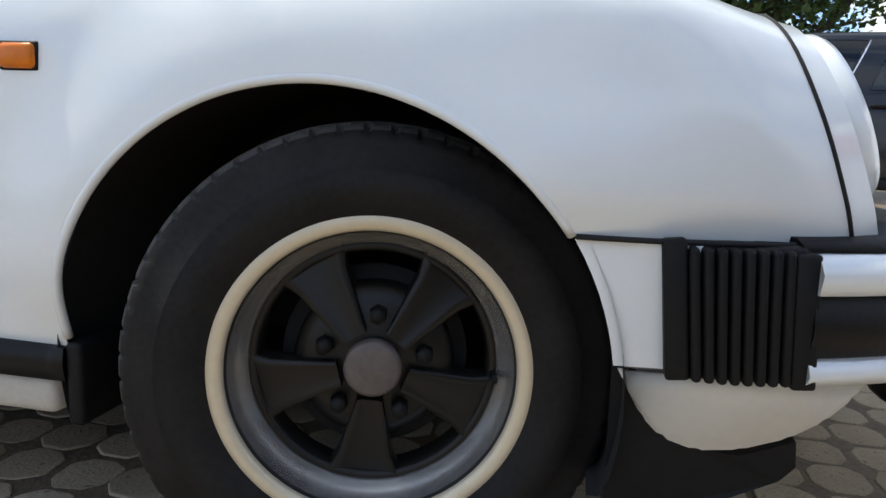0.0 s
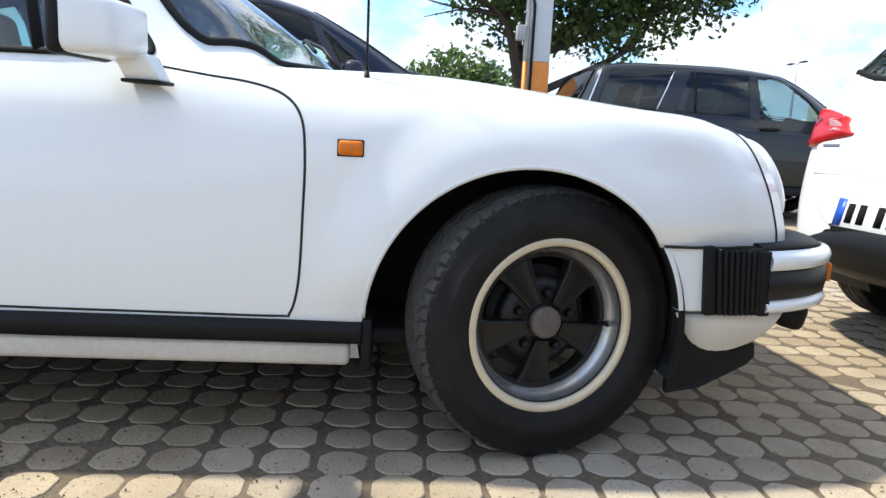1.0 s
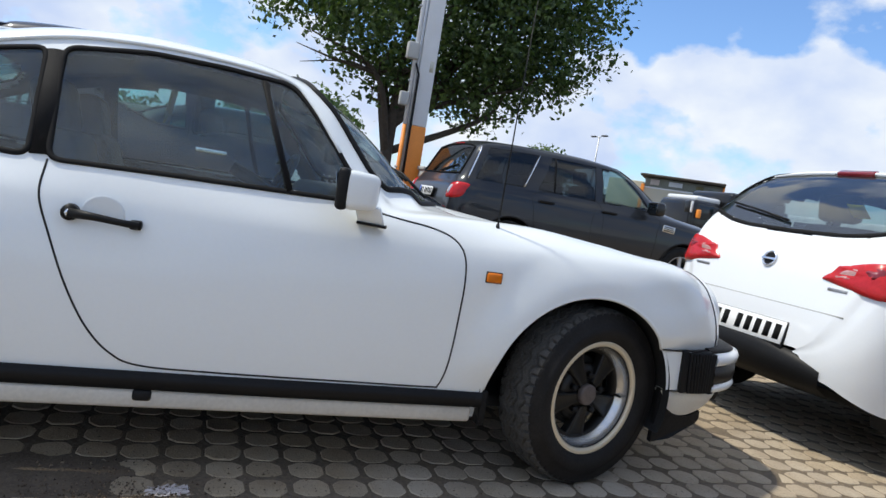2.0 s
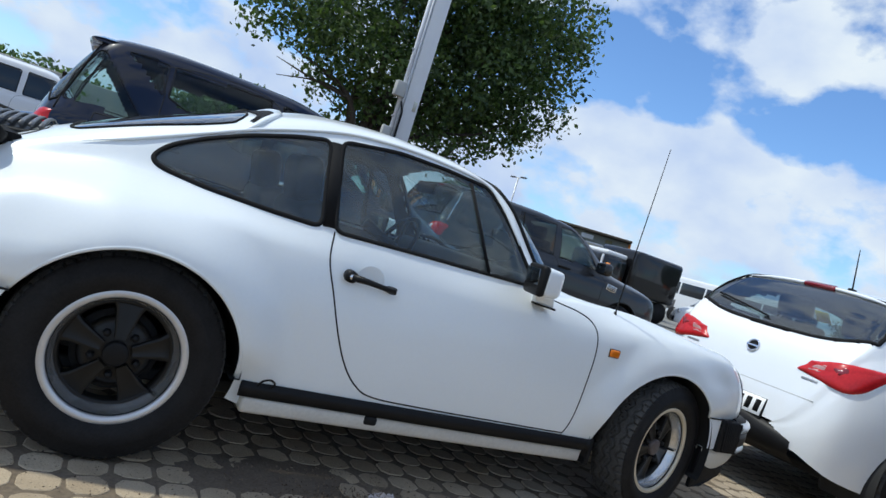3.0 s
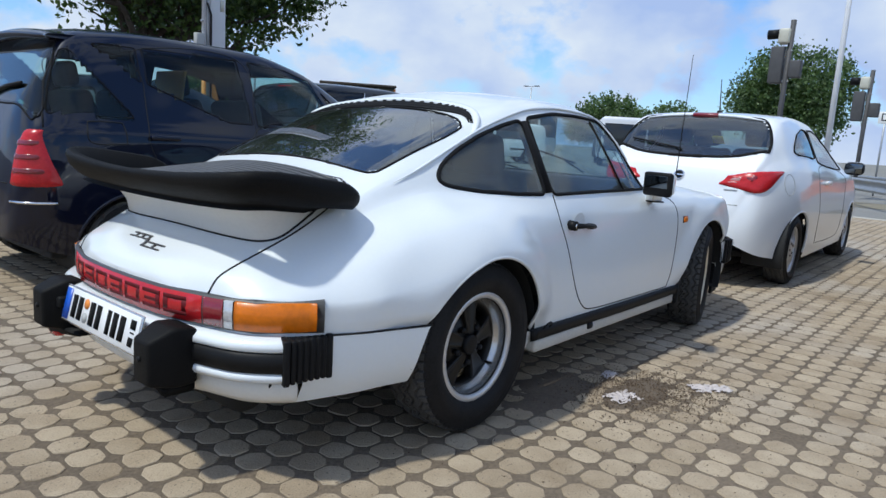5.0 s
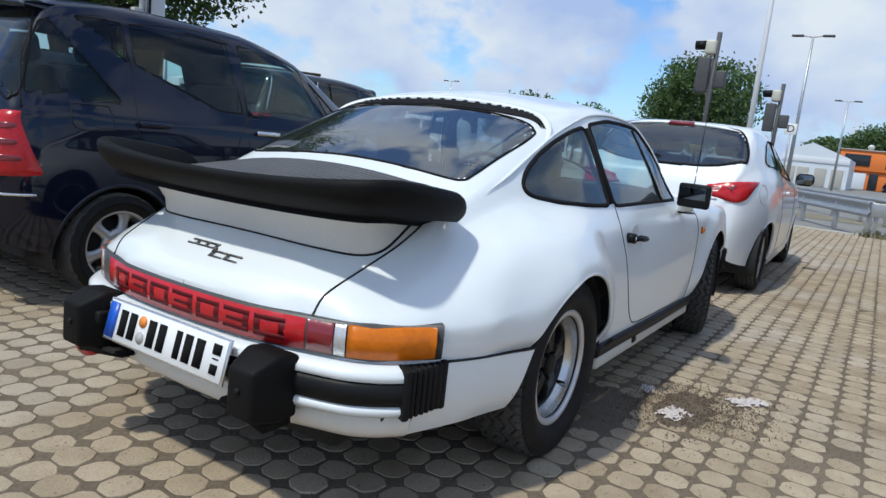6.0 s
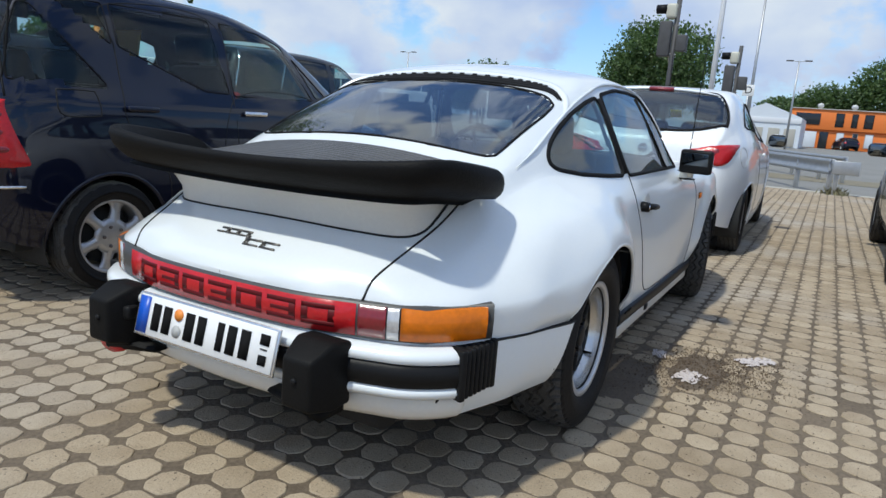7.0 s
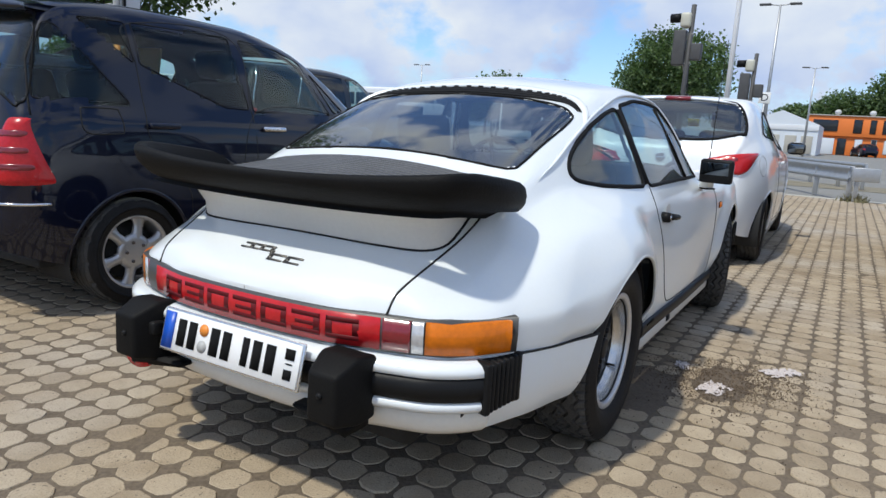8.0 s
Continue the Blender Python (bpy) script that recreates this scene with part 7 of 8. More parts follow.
# black saloon-like hatch across the lane, and a dark car behind the navy one
def dark_hatch(name, label, m, paint):
    ob = thing(name, label, "car", m)
    ST2 = ends(4.25, 0.55, 0.5, 120)
    DA = [(0.80, 0.31, 0.35), (3.40, 0.31, 0.35)]
    s2 = car_shell([(0, 0.50), (0.03, 0.78), (0.08, 0.95), (0.2, 1.12), (0.5, 1.36), (0.7, 1.42), (1.3, 1.46), (1.9, 1.44), (2.3, 1.33), (2.7, 1.13), (3.0, 0.99), (3.5, 0.90), (3.95, 0.76), (4.2, 0.6), (4.25, 0.48)],
                   [(0, 0.48), (0.06, 0.85), (0.15, 0.95), (0.5, 0.98), (2.0, 0.93), (3.0, 0.90), (3.8, 0.74), (4.25, 0.46)],
                   [(0, 0.5), (0.05, 0.70), (0.2, 0.82), (0.5, 0.87), (2.0, 0.88), (3.5, 0.87), (3.95, 0.74), (4.25, 0.45)],
                   [(0, 0.5), (0.2, 0.6), (0.8, 0.62), (2.0, 0.60), (2.7, 0.62), (3.2, 0.6), (4.25, 0.35)],
                   [(0, 0.36), (0.4, 0.24), (3.6, 0.22), (4.25, 0.32)], ST2, DA)
    w2 = [("side", [(0.52, 1.02), (1.60, 0.99), (1.64, 1.03), (1.64, 1.32), (1.1, 1.34), (0.75, 1.28), (0.55, 1.12)]),
          ("side", [(1.74, 0.985), (2.66, 0.955), (2.62, 1.02), (2.3, 1.21), (2.05, 1.30), (1.74, 1.32)]),
          ("rear_window", [(0.48, 0.0), (0.46, 0.5), (0.25, 0.6), (0.20, 0.5), (0.18, 0.0)]),
          ("windscreen", [(2.25, 0.0), (2.25, 0.5), (2.75, 0.6), (2.9, 0.4), (2.95, 0.0)])]
    skin(s2, ob, paint, w2, [M_GLASS_DARK, M_GLASS_MID, M_GLASS_DARK, M_GLASS_MID], [[(1.0, 0.98), (1.0, 0.5), (1.15, 0.3), (1.66, 0.3), (1.68, 0.96)], [(1.70, 0.96), (1.69, 0.3), (2.55, 0.3), (2.64, 0.6), (2.62, 0.92)]])
    rings_for(s2, ob, DA, paint, 0.87)
    for x, y in ((0.80, -0.785), (0.80, 0.785), (3.40, -0.785), (3.40, 0.785)):
        road_wheel(ob, "wheel", x, y, 0.31, 0.19, 0.21, 5, M_ALLOY)
    part("floor_pan", box_bm(3.5, 1.4, 0.05, 0.01, pose(2.1, 0, 0.25)), M_DARKMETAL, ob)
    seats(ob, (1.1, 2.0), 0.52)
    for s in (-1, 1):
        mir = group_part("door_mirror", ob, "dark door mirror")
        part("housing", box_bm(0.12, 0.19, 0.13, 0.045, pose(2.55, s * 0.985, 0.98), 4), paint, mir)
        part("mirror_glass", box_bm(0.004, 0.16, 0.10, 0.001, pose(2.488, s * 0.985, 0.98)), M_MIRROR, mir)
        for x in (1.15, 1.9):
            part("door_handle", box_bm(0.19, 0.03, 0.03, 0.012, Matrix.Translation(s2.at_side(x, 0.86, s, 0.018)), 3), M_TRIM, ob)
        loft_patch("tail_lamp", s2, [(s * 0.55, 0.80), (s * 0.75, 0.78), (s * 0.80, 0.84), (s * 0.76, 0.92), (s * 0.58, 0.90)], M_RED, ob, "red tail lamp", 0.02)
    return ob


dark_hatch("hatchback", "black hatchback parked across the lane", pose(0.80, -2.78, 0), M_BLACKCAR)
dark_hatch("hatchback", "dark blue hatchback parked beyond the navy car", pose(0.45, 5.35, 0, 0, 0, 180), M_NAVY)


def panel_van(label, m):
    """A white panel van: bulky one-box skin with windscreen, front side windows and wheels."""
    ob = thing("van", label, "van", m, group="white vans")
    st = ends(4.8, 0.4, 0.6, 80)
    va = [(0.95, 0.33, 0.37), (3.85, 0.33, 0.37)]
    s3 = car_shell([(0, 0.60), (0.03, 1.40), (0.10, 1.82), (0.25, 1.93), (0.8, 1.96), (3.0, 1.96), (3.3, 1.92), (3.6, 1.72), (4.0, 1.32), (4.15, 1.18), (4.5, 1.05), (4.75, 0.80), (4.8, 0.60)],
                   [(0, 0.58), (0.06, 1.05), (0.4, 1.10), (3.0, 1.08), (4.1, 1.04), (4.6, 0.85), (4.8, 0.58)],
                   [(0, 0.72), (0.05, 0.86), (0.3, 0.93), (3.6, 0.94), (4.3, 0.88), (4.7, 0.70), (4.8, 0.55)],
                   [(0, 0.68), (0.4, 0.76), (3.0, 0.76), (3.8, 0.72), (4.8, 0.45)],
                   [(0, 0.42), (0.4, 0.32), (4.2, 0.30), (4.8, 0.38)], st, va)
    wv = [("side", [(2.75, 1.14), (3.95, 1.12), (3.55, 1.62), (3.35, 1.72), (2.75, 1.74)]),
          ("side", [(1.35, 1.16), (2.60, 1.15), (2.60, 1.72), (1.35, 1.72)]),
          ("windscreen", [(3.42, 0.0), (3.44, 0.60), (3.95, 0.70), (4.05, 0.5), (4.08, 0.0)])]
    skin(s3, ob, M_BUS, wv, [M_WINDARK, M_WINDARK, M_WINDARK], [[(2.68, 1.08), (2.66, 0.45), (3.3, 0.42), (3.9, 0.72), (3.98, 1.02)]], 0.012, 0.04)
    rings_for(s3, ob, va, M_BUS, 0.93)
    for x, y in ((0.95, -0.84), (0.95, 0.84), (3.85, -0.84), (3.85, 0.84)):
        road_wheel(ob, "wheel", x, y, 0.33, 0.20, 0.21, 5, M_ALLOY)
    for q in (-1, 1):
        part("door_mirror", box_bm(0.12, 0.18, 0.26, 0.05, pose(3.75, q * 1.02, 1.22), 3), M_TRIM, ob, "black door mirror")
        part("headlamp", box_bm(0.16, 0.26, 0.18, 0.05, pose(4.60, q * 0.62, 0.88), 3), M_CLEAR, ob)
    part("front_bumper", box_bm(0.16, 1.3, 0.22, 0.06, pose(4.74, 0, 0.50), 3), M_TRIM, ob, "black front bumper")
    return ob


panel_van("white van parked before the coach", pose(25.6, 16.6, 0, 0, 0, 140))
panel_van("white van parked far beyond the navy car", pose(-7.2, 18.5, 0))


# ---- trees ----
def tree(name, label, base, height, lobes, leaves, leaf, material, seed, limbs=7, trunk_r=0.16, fork=1.6, bunch=7, spread=1.5):
    """Tapered trunk with limbs that reach into the lobes, and a crown of many single leaves."""
    rng = np.random.default_rng(seed)
    ob = thing(name, label, "tree", pose(*base))
    verts, faces = [], []
    pts = [(0, 0, -0.1), (0.05, 0.03, fork * 0.5), (0.02, -0.04, fork), (0.10, 0.05, height * 0.5), (0.15, 0.0, height * 0.8)]
    v, f = tube(smooth_line(pts, 20), 0.1, 10, radii=list(np.linspace(trunk_r * 1.15, trunk_r * 0.25, 20)))
    verts += v
    faces += f
    for k in range(limbs):
        c = np.array(lobes[k % len(lobes)][:3])
        z0 = fork + (height * 0.45 - fork) * (k / limbs) * 0.8
        s = np.array([0.04, 0.0, z0])
        m = (s + c) / 2 + rng.normal(0, 0.25, 3)
        e = s + (c - s) * 0.85 + rng.normal(0, 0.2, 3)
        v, f = tube(smooth_line([s, m, e], 12), 0.1, 7, radii=list(np.linspace(trunk_r * 0.5, trunk_r * 0.08, 12)))
        o = len(verts)
        verts += v
        faces += [tuple(i + o for i in q) for q in f]
        for _ in range(3):
            e2 = e + np.clip(rng.normal(0, 0.4, 3), -0.7, 0.7)
            v, f = tube(smooth_line([m, (m + e2) / 2 + rng.normal(0, 0.15, 3), e2], 8), 0.1, 5, radii=list(np.linspace(trunk_r * 0.22, trunk_r * 0.04, 8)))
            o = len(verts)
            verts += v
            faces += [tuple(i + o for i in q) for q in f]
    pydata("trunk", verts, faces, M_BARK, ob, "dark rough trunk with limbs")
    vol = np.array([l[3] * l[4] * l[5] for l in lobes])
    pick = rng.choice(len(lobes), leaves // bunch, p=vol / vol.sum())
    L = np.array(lobes)[pick]
    d = rng.normal(0, 1, (len(pick), 3))
    d /= np.linalg.norm(d, axis=1)[:, None]
    rad = rng.random(len(pick)) ** 0.42
    centre = L[:, :3] + d * rad[:, None] * L[:, 3:6]
    centre = np.repeat(centre, bunch, axis=0) + rng.normal(0, leaf * spread, (len(pick) * bunch, 3))
    n = len(centre)
    a = rng.normal(0, 1, (n, 3))
    a /= np.linalg.norm(a, axis=1)[:, None]
    b = np.cross(a, rng.normal(0, 1, (n, 3)))
    b /= np.linalg.norm(b, axis=1)[:, None]
    nrm = np.cross(a, b)
    size = leaf * (0.6 + 0.8 * rng.random(n))[:, None]
    p0, p2 = centre - a * size, centre + a * size
    p1, p3 = centre + b * size * 0.62 + nrm * size * 0.18, centre - b * size * 0.62 + nrm * size * 0.18
    V = np.stack([p0, p1, p2, p3], 1).reshape(-1, 3)
    F = [(4 * i, 4 * i + 1, 4 * i + 2, 4 * i + 3) for i in range(n)]
    pydata("crown", V, F, material, ob, "leafy green crown", smooth=False)
    return ob


tree("tree", "broad leafy maple with dark green crown behind the post", (1.9, 10.4, 0), 7.0,
     [(-0.4, 0, 3.9, 1.4, 1.8, 0.95), (-1.8, 0, 4.4, 1.3, 1.5, 0.9), (2.6, 0, 3.6, 1.3, 1.5, 0.8), (1.0, 0, 3.3, 1.3, 1.4, 0.8), (-0.2, 0.2, 3.2, 1.0, 1.2, 0.7), (0.2, 0.2, 5.6, 2.3, 2.3, 1.6), (1.7, 0, 4.3, 1.6, 1.9, 1.2), (3.0, 0, 5.3, 1.8, 1.8, 1.2), (3.3, 0, 4.1, 1.2, 1.5, 0.8), (1.5, 0, 3.0, 1.1, 1.3, 0.7), (0.2, 0.3, 3.0, 0.95, 1.1, 0.7), (2.6, 0.4, 6.2, 2.1, 2.2, 1.6), (0.9, 0, 7.4, 2.2, 2.2, 1.4)], 46000, 0.060, M_LEAF, 4, limbs=12, trunk_r=0.17, fork=1.3, bunch=24, spread=2.9)
tree("tree", "round green tree far beyond the off-roader", (16.6, 32.7, 0), 4.4, [(0, 0, 3.3, 1.7, 1.6, 1.15), (-0.9, 0, 2.9, 1.2, 1.2, 0.9), (1.0, 0, 2.8, 1.2, 1.2, 0.8)], 5000, 0.11, M_LEAF2, 15)
tree("tree", "round green tree beyond the parking area", (2.0, 27, 0), 4.4, [(0, 0, 3.0, 2.2, 1.8, 1.5), (-1.6, 0, 2.5, 1.4, 1.5, 1.3), (1.5, 0, 2.7, 1.4, 1.5, 1.4)], 6500, 0.12, M_LEAF2, 5)
tree("tree", "tall leafy plane tree behind the signals", (36, 7.8, 0), 7.0, [(0.3, 0.9, 4.9, 2.2, 2.1, 2.0), (0, -1.4, 4.6, 2.0, 1.8, 2.1), (0, 1.9, 3.9, 1.8, 1.5, 1.6), (0, 0, 3.0, 2.0, 2.8, 1.4), (0, 0.6, 6.0, 1.3, 1.4, 1.2)], 24000, 0.09, M_LEAF2, 6, bunch=18, spread=2.4)
for k, (x, y, s) in enumerate(((46, 23.5, 0.95), (49, 19.5, 0.85), (62, 33, 0.85), (66, 27.5, 0.8))):
    tree("tree", "distant round green tree", (x, y, 0), 5.2 * s, [(0, 0, 3.6 * s, 2.4, 2.6, 1.9 * s), (0, 1.8, 3.0 * s, 1.8, 1.8, 1.5 * s), (0, -1.8, 3.0 * s, 1.8, 1.8, 1.5 * s)], 9000, 0.12, M_LEAF2, 20 + k)
for k, (x, y, s) in enumerate(((100, -6, 1.5), (102, 0.5, 1.05), (98, -13, 1.7), (104, -20, 1.6), (100, 5, 0.8))):
    tree("tree", "large tree behind the orange building", (x, y, 0), 8 * s, [(0, 0, 5.2 * s, 3.2, 3.4, 2.6 * s), (0, 2.4, 4.2 * s, 2.4, 2.4, 2.2 * s), (0, -2.4, 4.3 * s, 2.4, 2.4, 2.2 * s)], 11000, 0.19, M_LEAF2, 40 + k)
tree("tree", "low dark tree at the end of the pale wall", (-4.5, 29, 0), 2.7, [(0, 0, 1.9, 2.2, 2.0, 0.8), (2.0, 0, 1.6, 1.6, 1.6, 0.7), (-2.2, 0, 1.9, 1.8, 1.8, 0.8)], 5000, 0.13, M_LEAF2, 61, fork=0.8)

# ---- tall post with orange base ----
post = thing("utility_post", "white square post with orange painted base and cable conduits", "post", pose(1.57, 7.35, 0))
part("post_shaft", box_bm(0.25, 0.25, 3.95, 0.015, pose(0, 0, 3.825)), M_POLE_WHITE, post)
part("post_base", box_bm(0.256, 0.256, 1.85, 0.015, pose(0, 0, 0.925)), M_ORANGE, post, "orange painted base")
tube_part("conduit", [(-0.155, -0.10, 0), (-0.155, -0.10, 3.0), (-0.155, -0.10, 5.7)], 0.03, M_GALV, post)
tube_part("conduit", [(-0.205, -0.08, 0), (-0.205, -0.08, 1.85)], 0.032, M_ORANGE, post)
tube_part("conduit", [(-0.205, -0.08, 1.85), (-0.205, -0.08, 5.7)], 0.032, M_POLE_WHITE, post)
tube_part("cable", [(-0.13, -0.145, 0.2), (-0.128, -0.145, 1.9), (-0.13, -0.15, 2.6), (-0.20, -0.16, 2.75)], 0.017, M_TRIM, post, seg=6)
part("junction_box", box_bm(0.17, 0.12, 0.24, 0.015, pose(-0.27, -0.12, 2.93)), M_BOXGREY, post, "grey junction box")
part("junction_box", box_bm(0.13, 0.10, 0.20, 0.012, pose(-0.29, -0.10, 2.22)), M_BOXGREY, post, "grey junction box")
part("sticker", box_bm(0.06, 0.004, 0.16, 0.0, pose(0.06, -0.128, 2.75)), M_CREAM, post)
for z in (1.2, 2.5, 3.6, 4.6):
    part("conduit_clip", box_bm(0.16, 0.03, 0.03, 0.004, pose(-0.18, -0.09, z)), M_GALV, post)
cab_ = thing("street_cabinet", "pale grey electrical cabinet at the foot of the post", "cabinet", pose(1.85, 7.05, 0))
part("cabinet_body", box_bm(0.36, 0.28, 1.22, 0.015, pose(0, 0, 0.61)), M_BOXGREY, cab_)
part("cabinet_door", box_bm(0.32, 0.012, 1.08, 0.005, pose(0, -0.145, 0.62)), M_POLE_WHITE, cab_)
part("cabinet_roof", box_bm(0.40, 0.32, 0.05, 0.012, pose(0, 0, 1.24)), M_BOXGREY, cab_)

# ---- signals, masts, signs ----
def signal(m, label):
    ob = thing("traffic_signal", label, "traffic light", m, group="signals along the road")
    tube_part("signal_post", [(0, 0, 0), (0, 0, 2.2), (0.02, -0.02, 4.25)], 0.06, M_SIGNALBOX, ob, seg=10)
    part("signal_case", box_bm(0.24, 0.30, 0.85, 0.03, pose(0, 0.22, 3.22), 3), M_SIGNALBOX, ob, "grey backs of the lamp case")
    part("signal_case", box_bm(0.22, 0.26, 0.40, 0.03, pose(0, -0.20, 3.12), 3), M_SIGNALBOX, ob)
    head = part("signal_head", box_bm(0.26, 0.26, 0.36, 0.06, pose(0, 0.12, 3.88), 3), M_CREAM, ob, "cream signal head")
    tube_part("visor", [(0, 0.22, 3.94), (0, 0.50, 3.93)], 0.11, M_TRIM, head, "black visor", seg=14)
    for z in (2.85, 3.55):
        part("bracket", box_bm(0.05, 0.34, 0.03, 0.005, pose(0, 0.08, z)), M_GALV, ob)
    tube_part("loose_cable", [(0, 0.05, 3.6), (0.02, 0.13, 3.0), (0.0, 0.02, 2.5)], 0.014, M_CREAM, ob, seg=6)
    return ob


sig = signal(pose(13.6, 2.45, 0), "traffic light with cream head and grey cases")
copy_thing(sig, pose(19.0, 1.55, -0.55))
fp = thing("flagpole", "plain white slender pole by the road", "pole", pose(15.0, 1.62, 0))
tube_part("pole_shaft", [(0, 0, 0), (0, 0, 4.0), (0, 0, 9.0)], 0.06, M_POLE_WHITE, fp, radii=[0.075, 0.065, 0.045], seg=12)
part("pole_foot", cyl_bm(0.12, 0.10, 0.12, pose(0, 0, 0.06), 16), M_GALV, fp)
sp = thing("sign", "white square sign with a black capital letter on a post", "sign", pose(22.0, 1.46, 0))
tube_part("sign_post", [(0.03, 0, 0), (0.03, 0, 2.75)], 0.03, M_GALV, sp)
part("sign_board", box_bm(0.02, 0.38, 0.38, 0.004, pose(0, 0, 2.54)), M_PLATE, sp)
txt = bpy.data.curves.new("sign_letter", "FONT")
txt.body, txt.size, txt.align_x, txt.align_y, txt.extrude = "D", 0.34, "CENTER", "CENTER", 0.002
tob = new("sign_letter", txt)
tob.data.materials.append(M_INK)
tob.parent = sp
tob.matrix_local = pose(-0.013, 0, 2.54, 90, 0, -90)


def mast(m, h, label):
    ob = thing("street_lamp", label, "street lamp", m, group="tall lamp masts")
    tube_part("mast_pole", [(0, 0, 0), (0, 0, h)], 0.1, M_GALV, ob, radii=[0.11, 0.05], seg=10)
    for s in (-1, 1):
        tube_part("mast_arm", [(0, 0, h - 0.05), (0, s * 0.5, h + 0.02)], 0.03, M_GALV, ob, seg=6)
        part("lamp_head", box_bm(0.25, 0.55, 0.10, 0.03, pose(0, s * 0.70, h + 0.02), 2), M_SIGNALBOX, ob)
    return ob


mast(pose(35, 2.72, 0), 7.9, "tall double-headed lamp mast")
mast(pose(60, 2.05, 0), 7.2, "far double-headed lamp mast")
mast(pose(24.5, 40, 0), 6.7, "lamp mast beyond the wall")
mast(pose(60, 40.2, 0), 7.1, "far slender grey lamp mast")

# ---- guard rail ----
def rail_run(pts, z, label):
    ob = thing("guard_rail", label, "guard rail")
    v, f = [], []
    prof = [(0.0, 0.155), (-0.04, 0.125), (-0.04, 0.085), (0.0, 0.06), (0.0, -0.06), (-0.04, -0.085), (-0.04, -0.125), (0.0, -0.155)]
    P = smooth_line(pts, 30)
    for i, (x, y) in enumerate(P):
        a, b = P[max(i - 1, 0)], P[min(i + 1, 29)]
        d = np.array([b[0] - a[0], b[1] - a[1]])
        d /= np.linalg.norm(d)
        o = np.array([d[1], -d[0]])
        if o[0] > 0:
            o = -o
        for q, h in prof:
            v.append((x - o[0] * q, y - o[1] * q, z + h))
    for i in range(29):
        for j in range(7):
            f.append((i * 8 + j, i * 8 + j + 1, i * 8 + 9 + j, i * 8 + 8 + j))
    pydata("rail_beam", v, f, M_GALV, ob, "corrugated galvanised beam")
    for x, y in P[::6]:
        part("rail_post", box_bm(0.06, 0.10, z + 0.15, 0.005, pose(x + 0.07, y, (z + 0.15) / 2)), M_GALV, ob)
    return ob


rail_run([(10.75, -1.45), (12.2, -0.7), (14.2, 0.3), (17.5, 2.0), (22, 4.5)], 0.53, "galvanised guard rail along the road edge")
rail_run([(15.5, -1.75), (17.0, -0.8), (20.0, 0.8), (26, 4.0)], 0.50, "second galvanised guard rail across the road")
rb_ = thing("guard_rail_end", "flat galvanised end plate of the guard rail", "guard rail", pose(10.68, -1.70, 0))
part("end_plate", box_bm(0.04, 0.46, 0.26, 0.01, pose(0, 0, 0.53, 0, 0, 4)), M_GALV, rb_)
part("end_post", box_bm(0.06, 0.08, 0.62, 0.006, pose(0.05, 0.14, 0.31)), M_GALV, rb_)
rngw = np.random.default_rng(3)
v, f = [], []
for k in range(220):
    b = np.array([10.80, -1.56, 0.0]) + np.array([rngw.normal(0, 0.07), rngw.normal(0, 0.09), 0])
    t = b + np.array([rngw.normal(0, 0.07), rngw.normal(0, 0.07), 0.06 + 0.12 * rngw.random()])
    s = rngw.normal(0, 0.012, 3)
    o = len(v)
    v += [b - s, b + s, t + s * 0.3]
    f.append((o, o + 1, o + 2))
tagged(pydata("weeds", v, f, M_GRASS, smooth=False), "small tuft of green weeds at the rail post", "weeds", kind="stuff")
kerb = tagged(part("kerb", box_bm(0.14, 60, 0.12, 0.02, pose(11.1, 0, -0.045)), M_WALL), "pale concrete kerb at the edge of the paving", "kerb", kind="structure")
sheet("verge", 15.0, 17.5, -60, 60, -0.012, M_VERGE, "dry grass verge beside the road", "grass")

# ---- buildings ----
bld = thing("orange_building", "two-storey orange clad office building with tall dark windows", "building", pose(88, 0, 0))
part("wall", box_bm(8, 40, 2.15, 0.02, pose(4, -17.5, 1.08)), M_FACADE, bld)
part("upper_wall", box_bm(8.5, 41.6, 2.3, 0.02, pose(4, -17.4, 3.32)), M_FACADE, bld)
part("roof", box_bm(8.8, 41.8, 0.12, 0.02, pose(4, -17.4, 4.52)), M_WALL, bld)
for k, (y, w) in enumerate(((-1.7, 0.75), (-3.2, 0.5), (-4.6, 0.8), (-7.0, 0.85), (-8.2, 0.5), (-10.0, 0.8), (-12.2, 0.8), (-14.5, 0.6))):
    wd = part("window", box_bm(0.12, w, 1.45, 0.02, pose(-0.27, y, 3.35)), M_WINDARK, bld)
    part("window_frame", box_bm(0.10, w + 0.12, 1.57, 0.02, pose(-0.25, y, 3.35)), M_TRIM, wd)
    wd = part("window", box_bm(0.12, w * 0.9, 1.5, 0.02, pose(-0.02, y - 0.3, 1.15)), M_WINDARK if k % 2 else M_TENT, bld)
    part("window_frame", box_bm(0.10, w * 0.9 + 0.12, 1.62, 0.02, pose(0.0, y - 0.3, 1.15)), M_WALL, wd)
part("corner_window", box_bm(0.12, 2.6, 1.3, 0.02, pose(-0.27, 1.6, 3.35)), M_WINDARK, bld, "dark glazed upper corner")
part("entrance", box_bm(0.10, 1.5, 1.9, 0.02, pose(-0.04, 1.2, 0.98)), M_TENT, bld)
part("door", box_bm(0.10, 0.9, 1.9, 0.02, pose(-0.05, -0.3, 0.98)), M_WINDARK, bld)
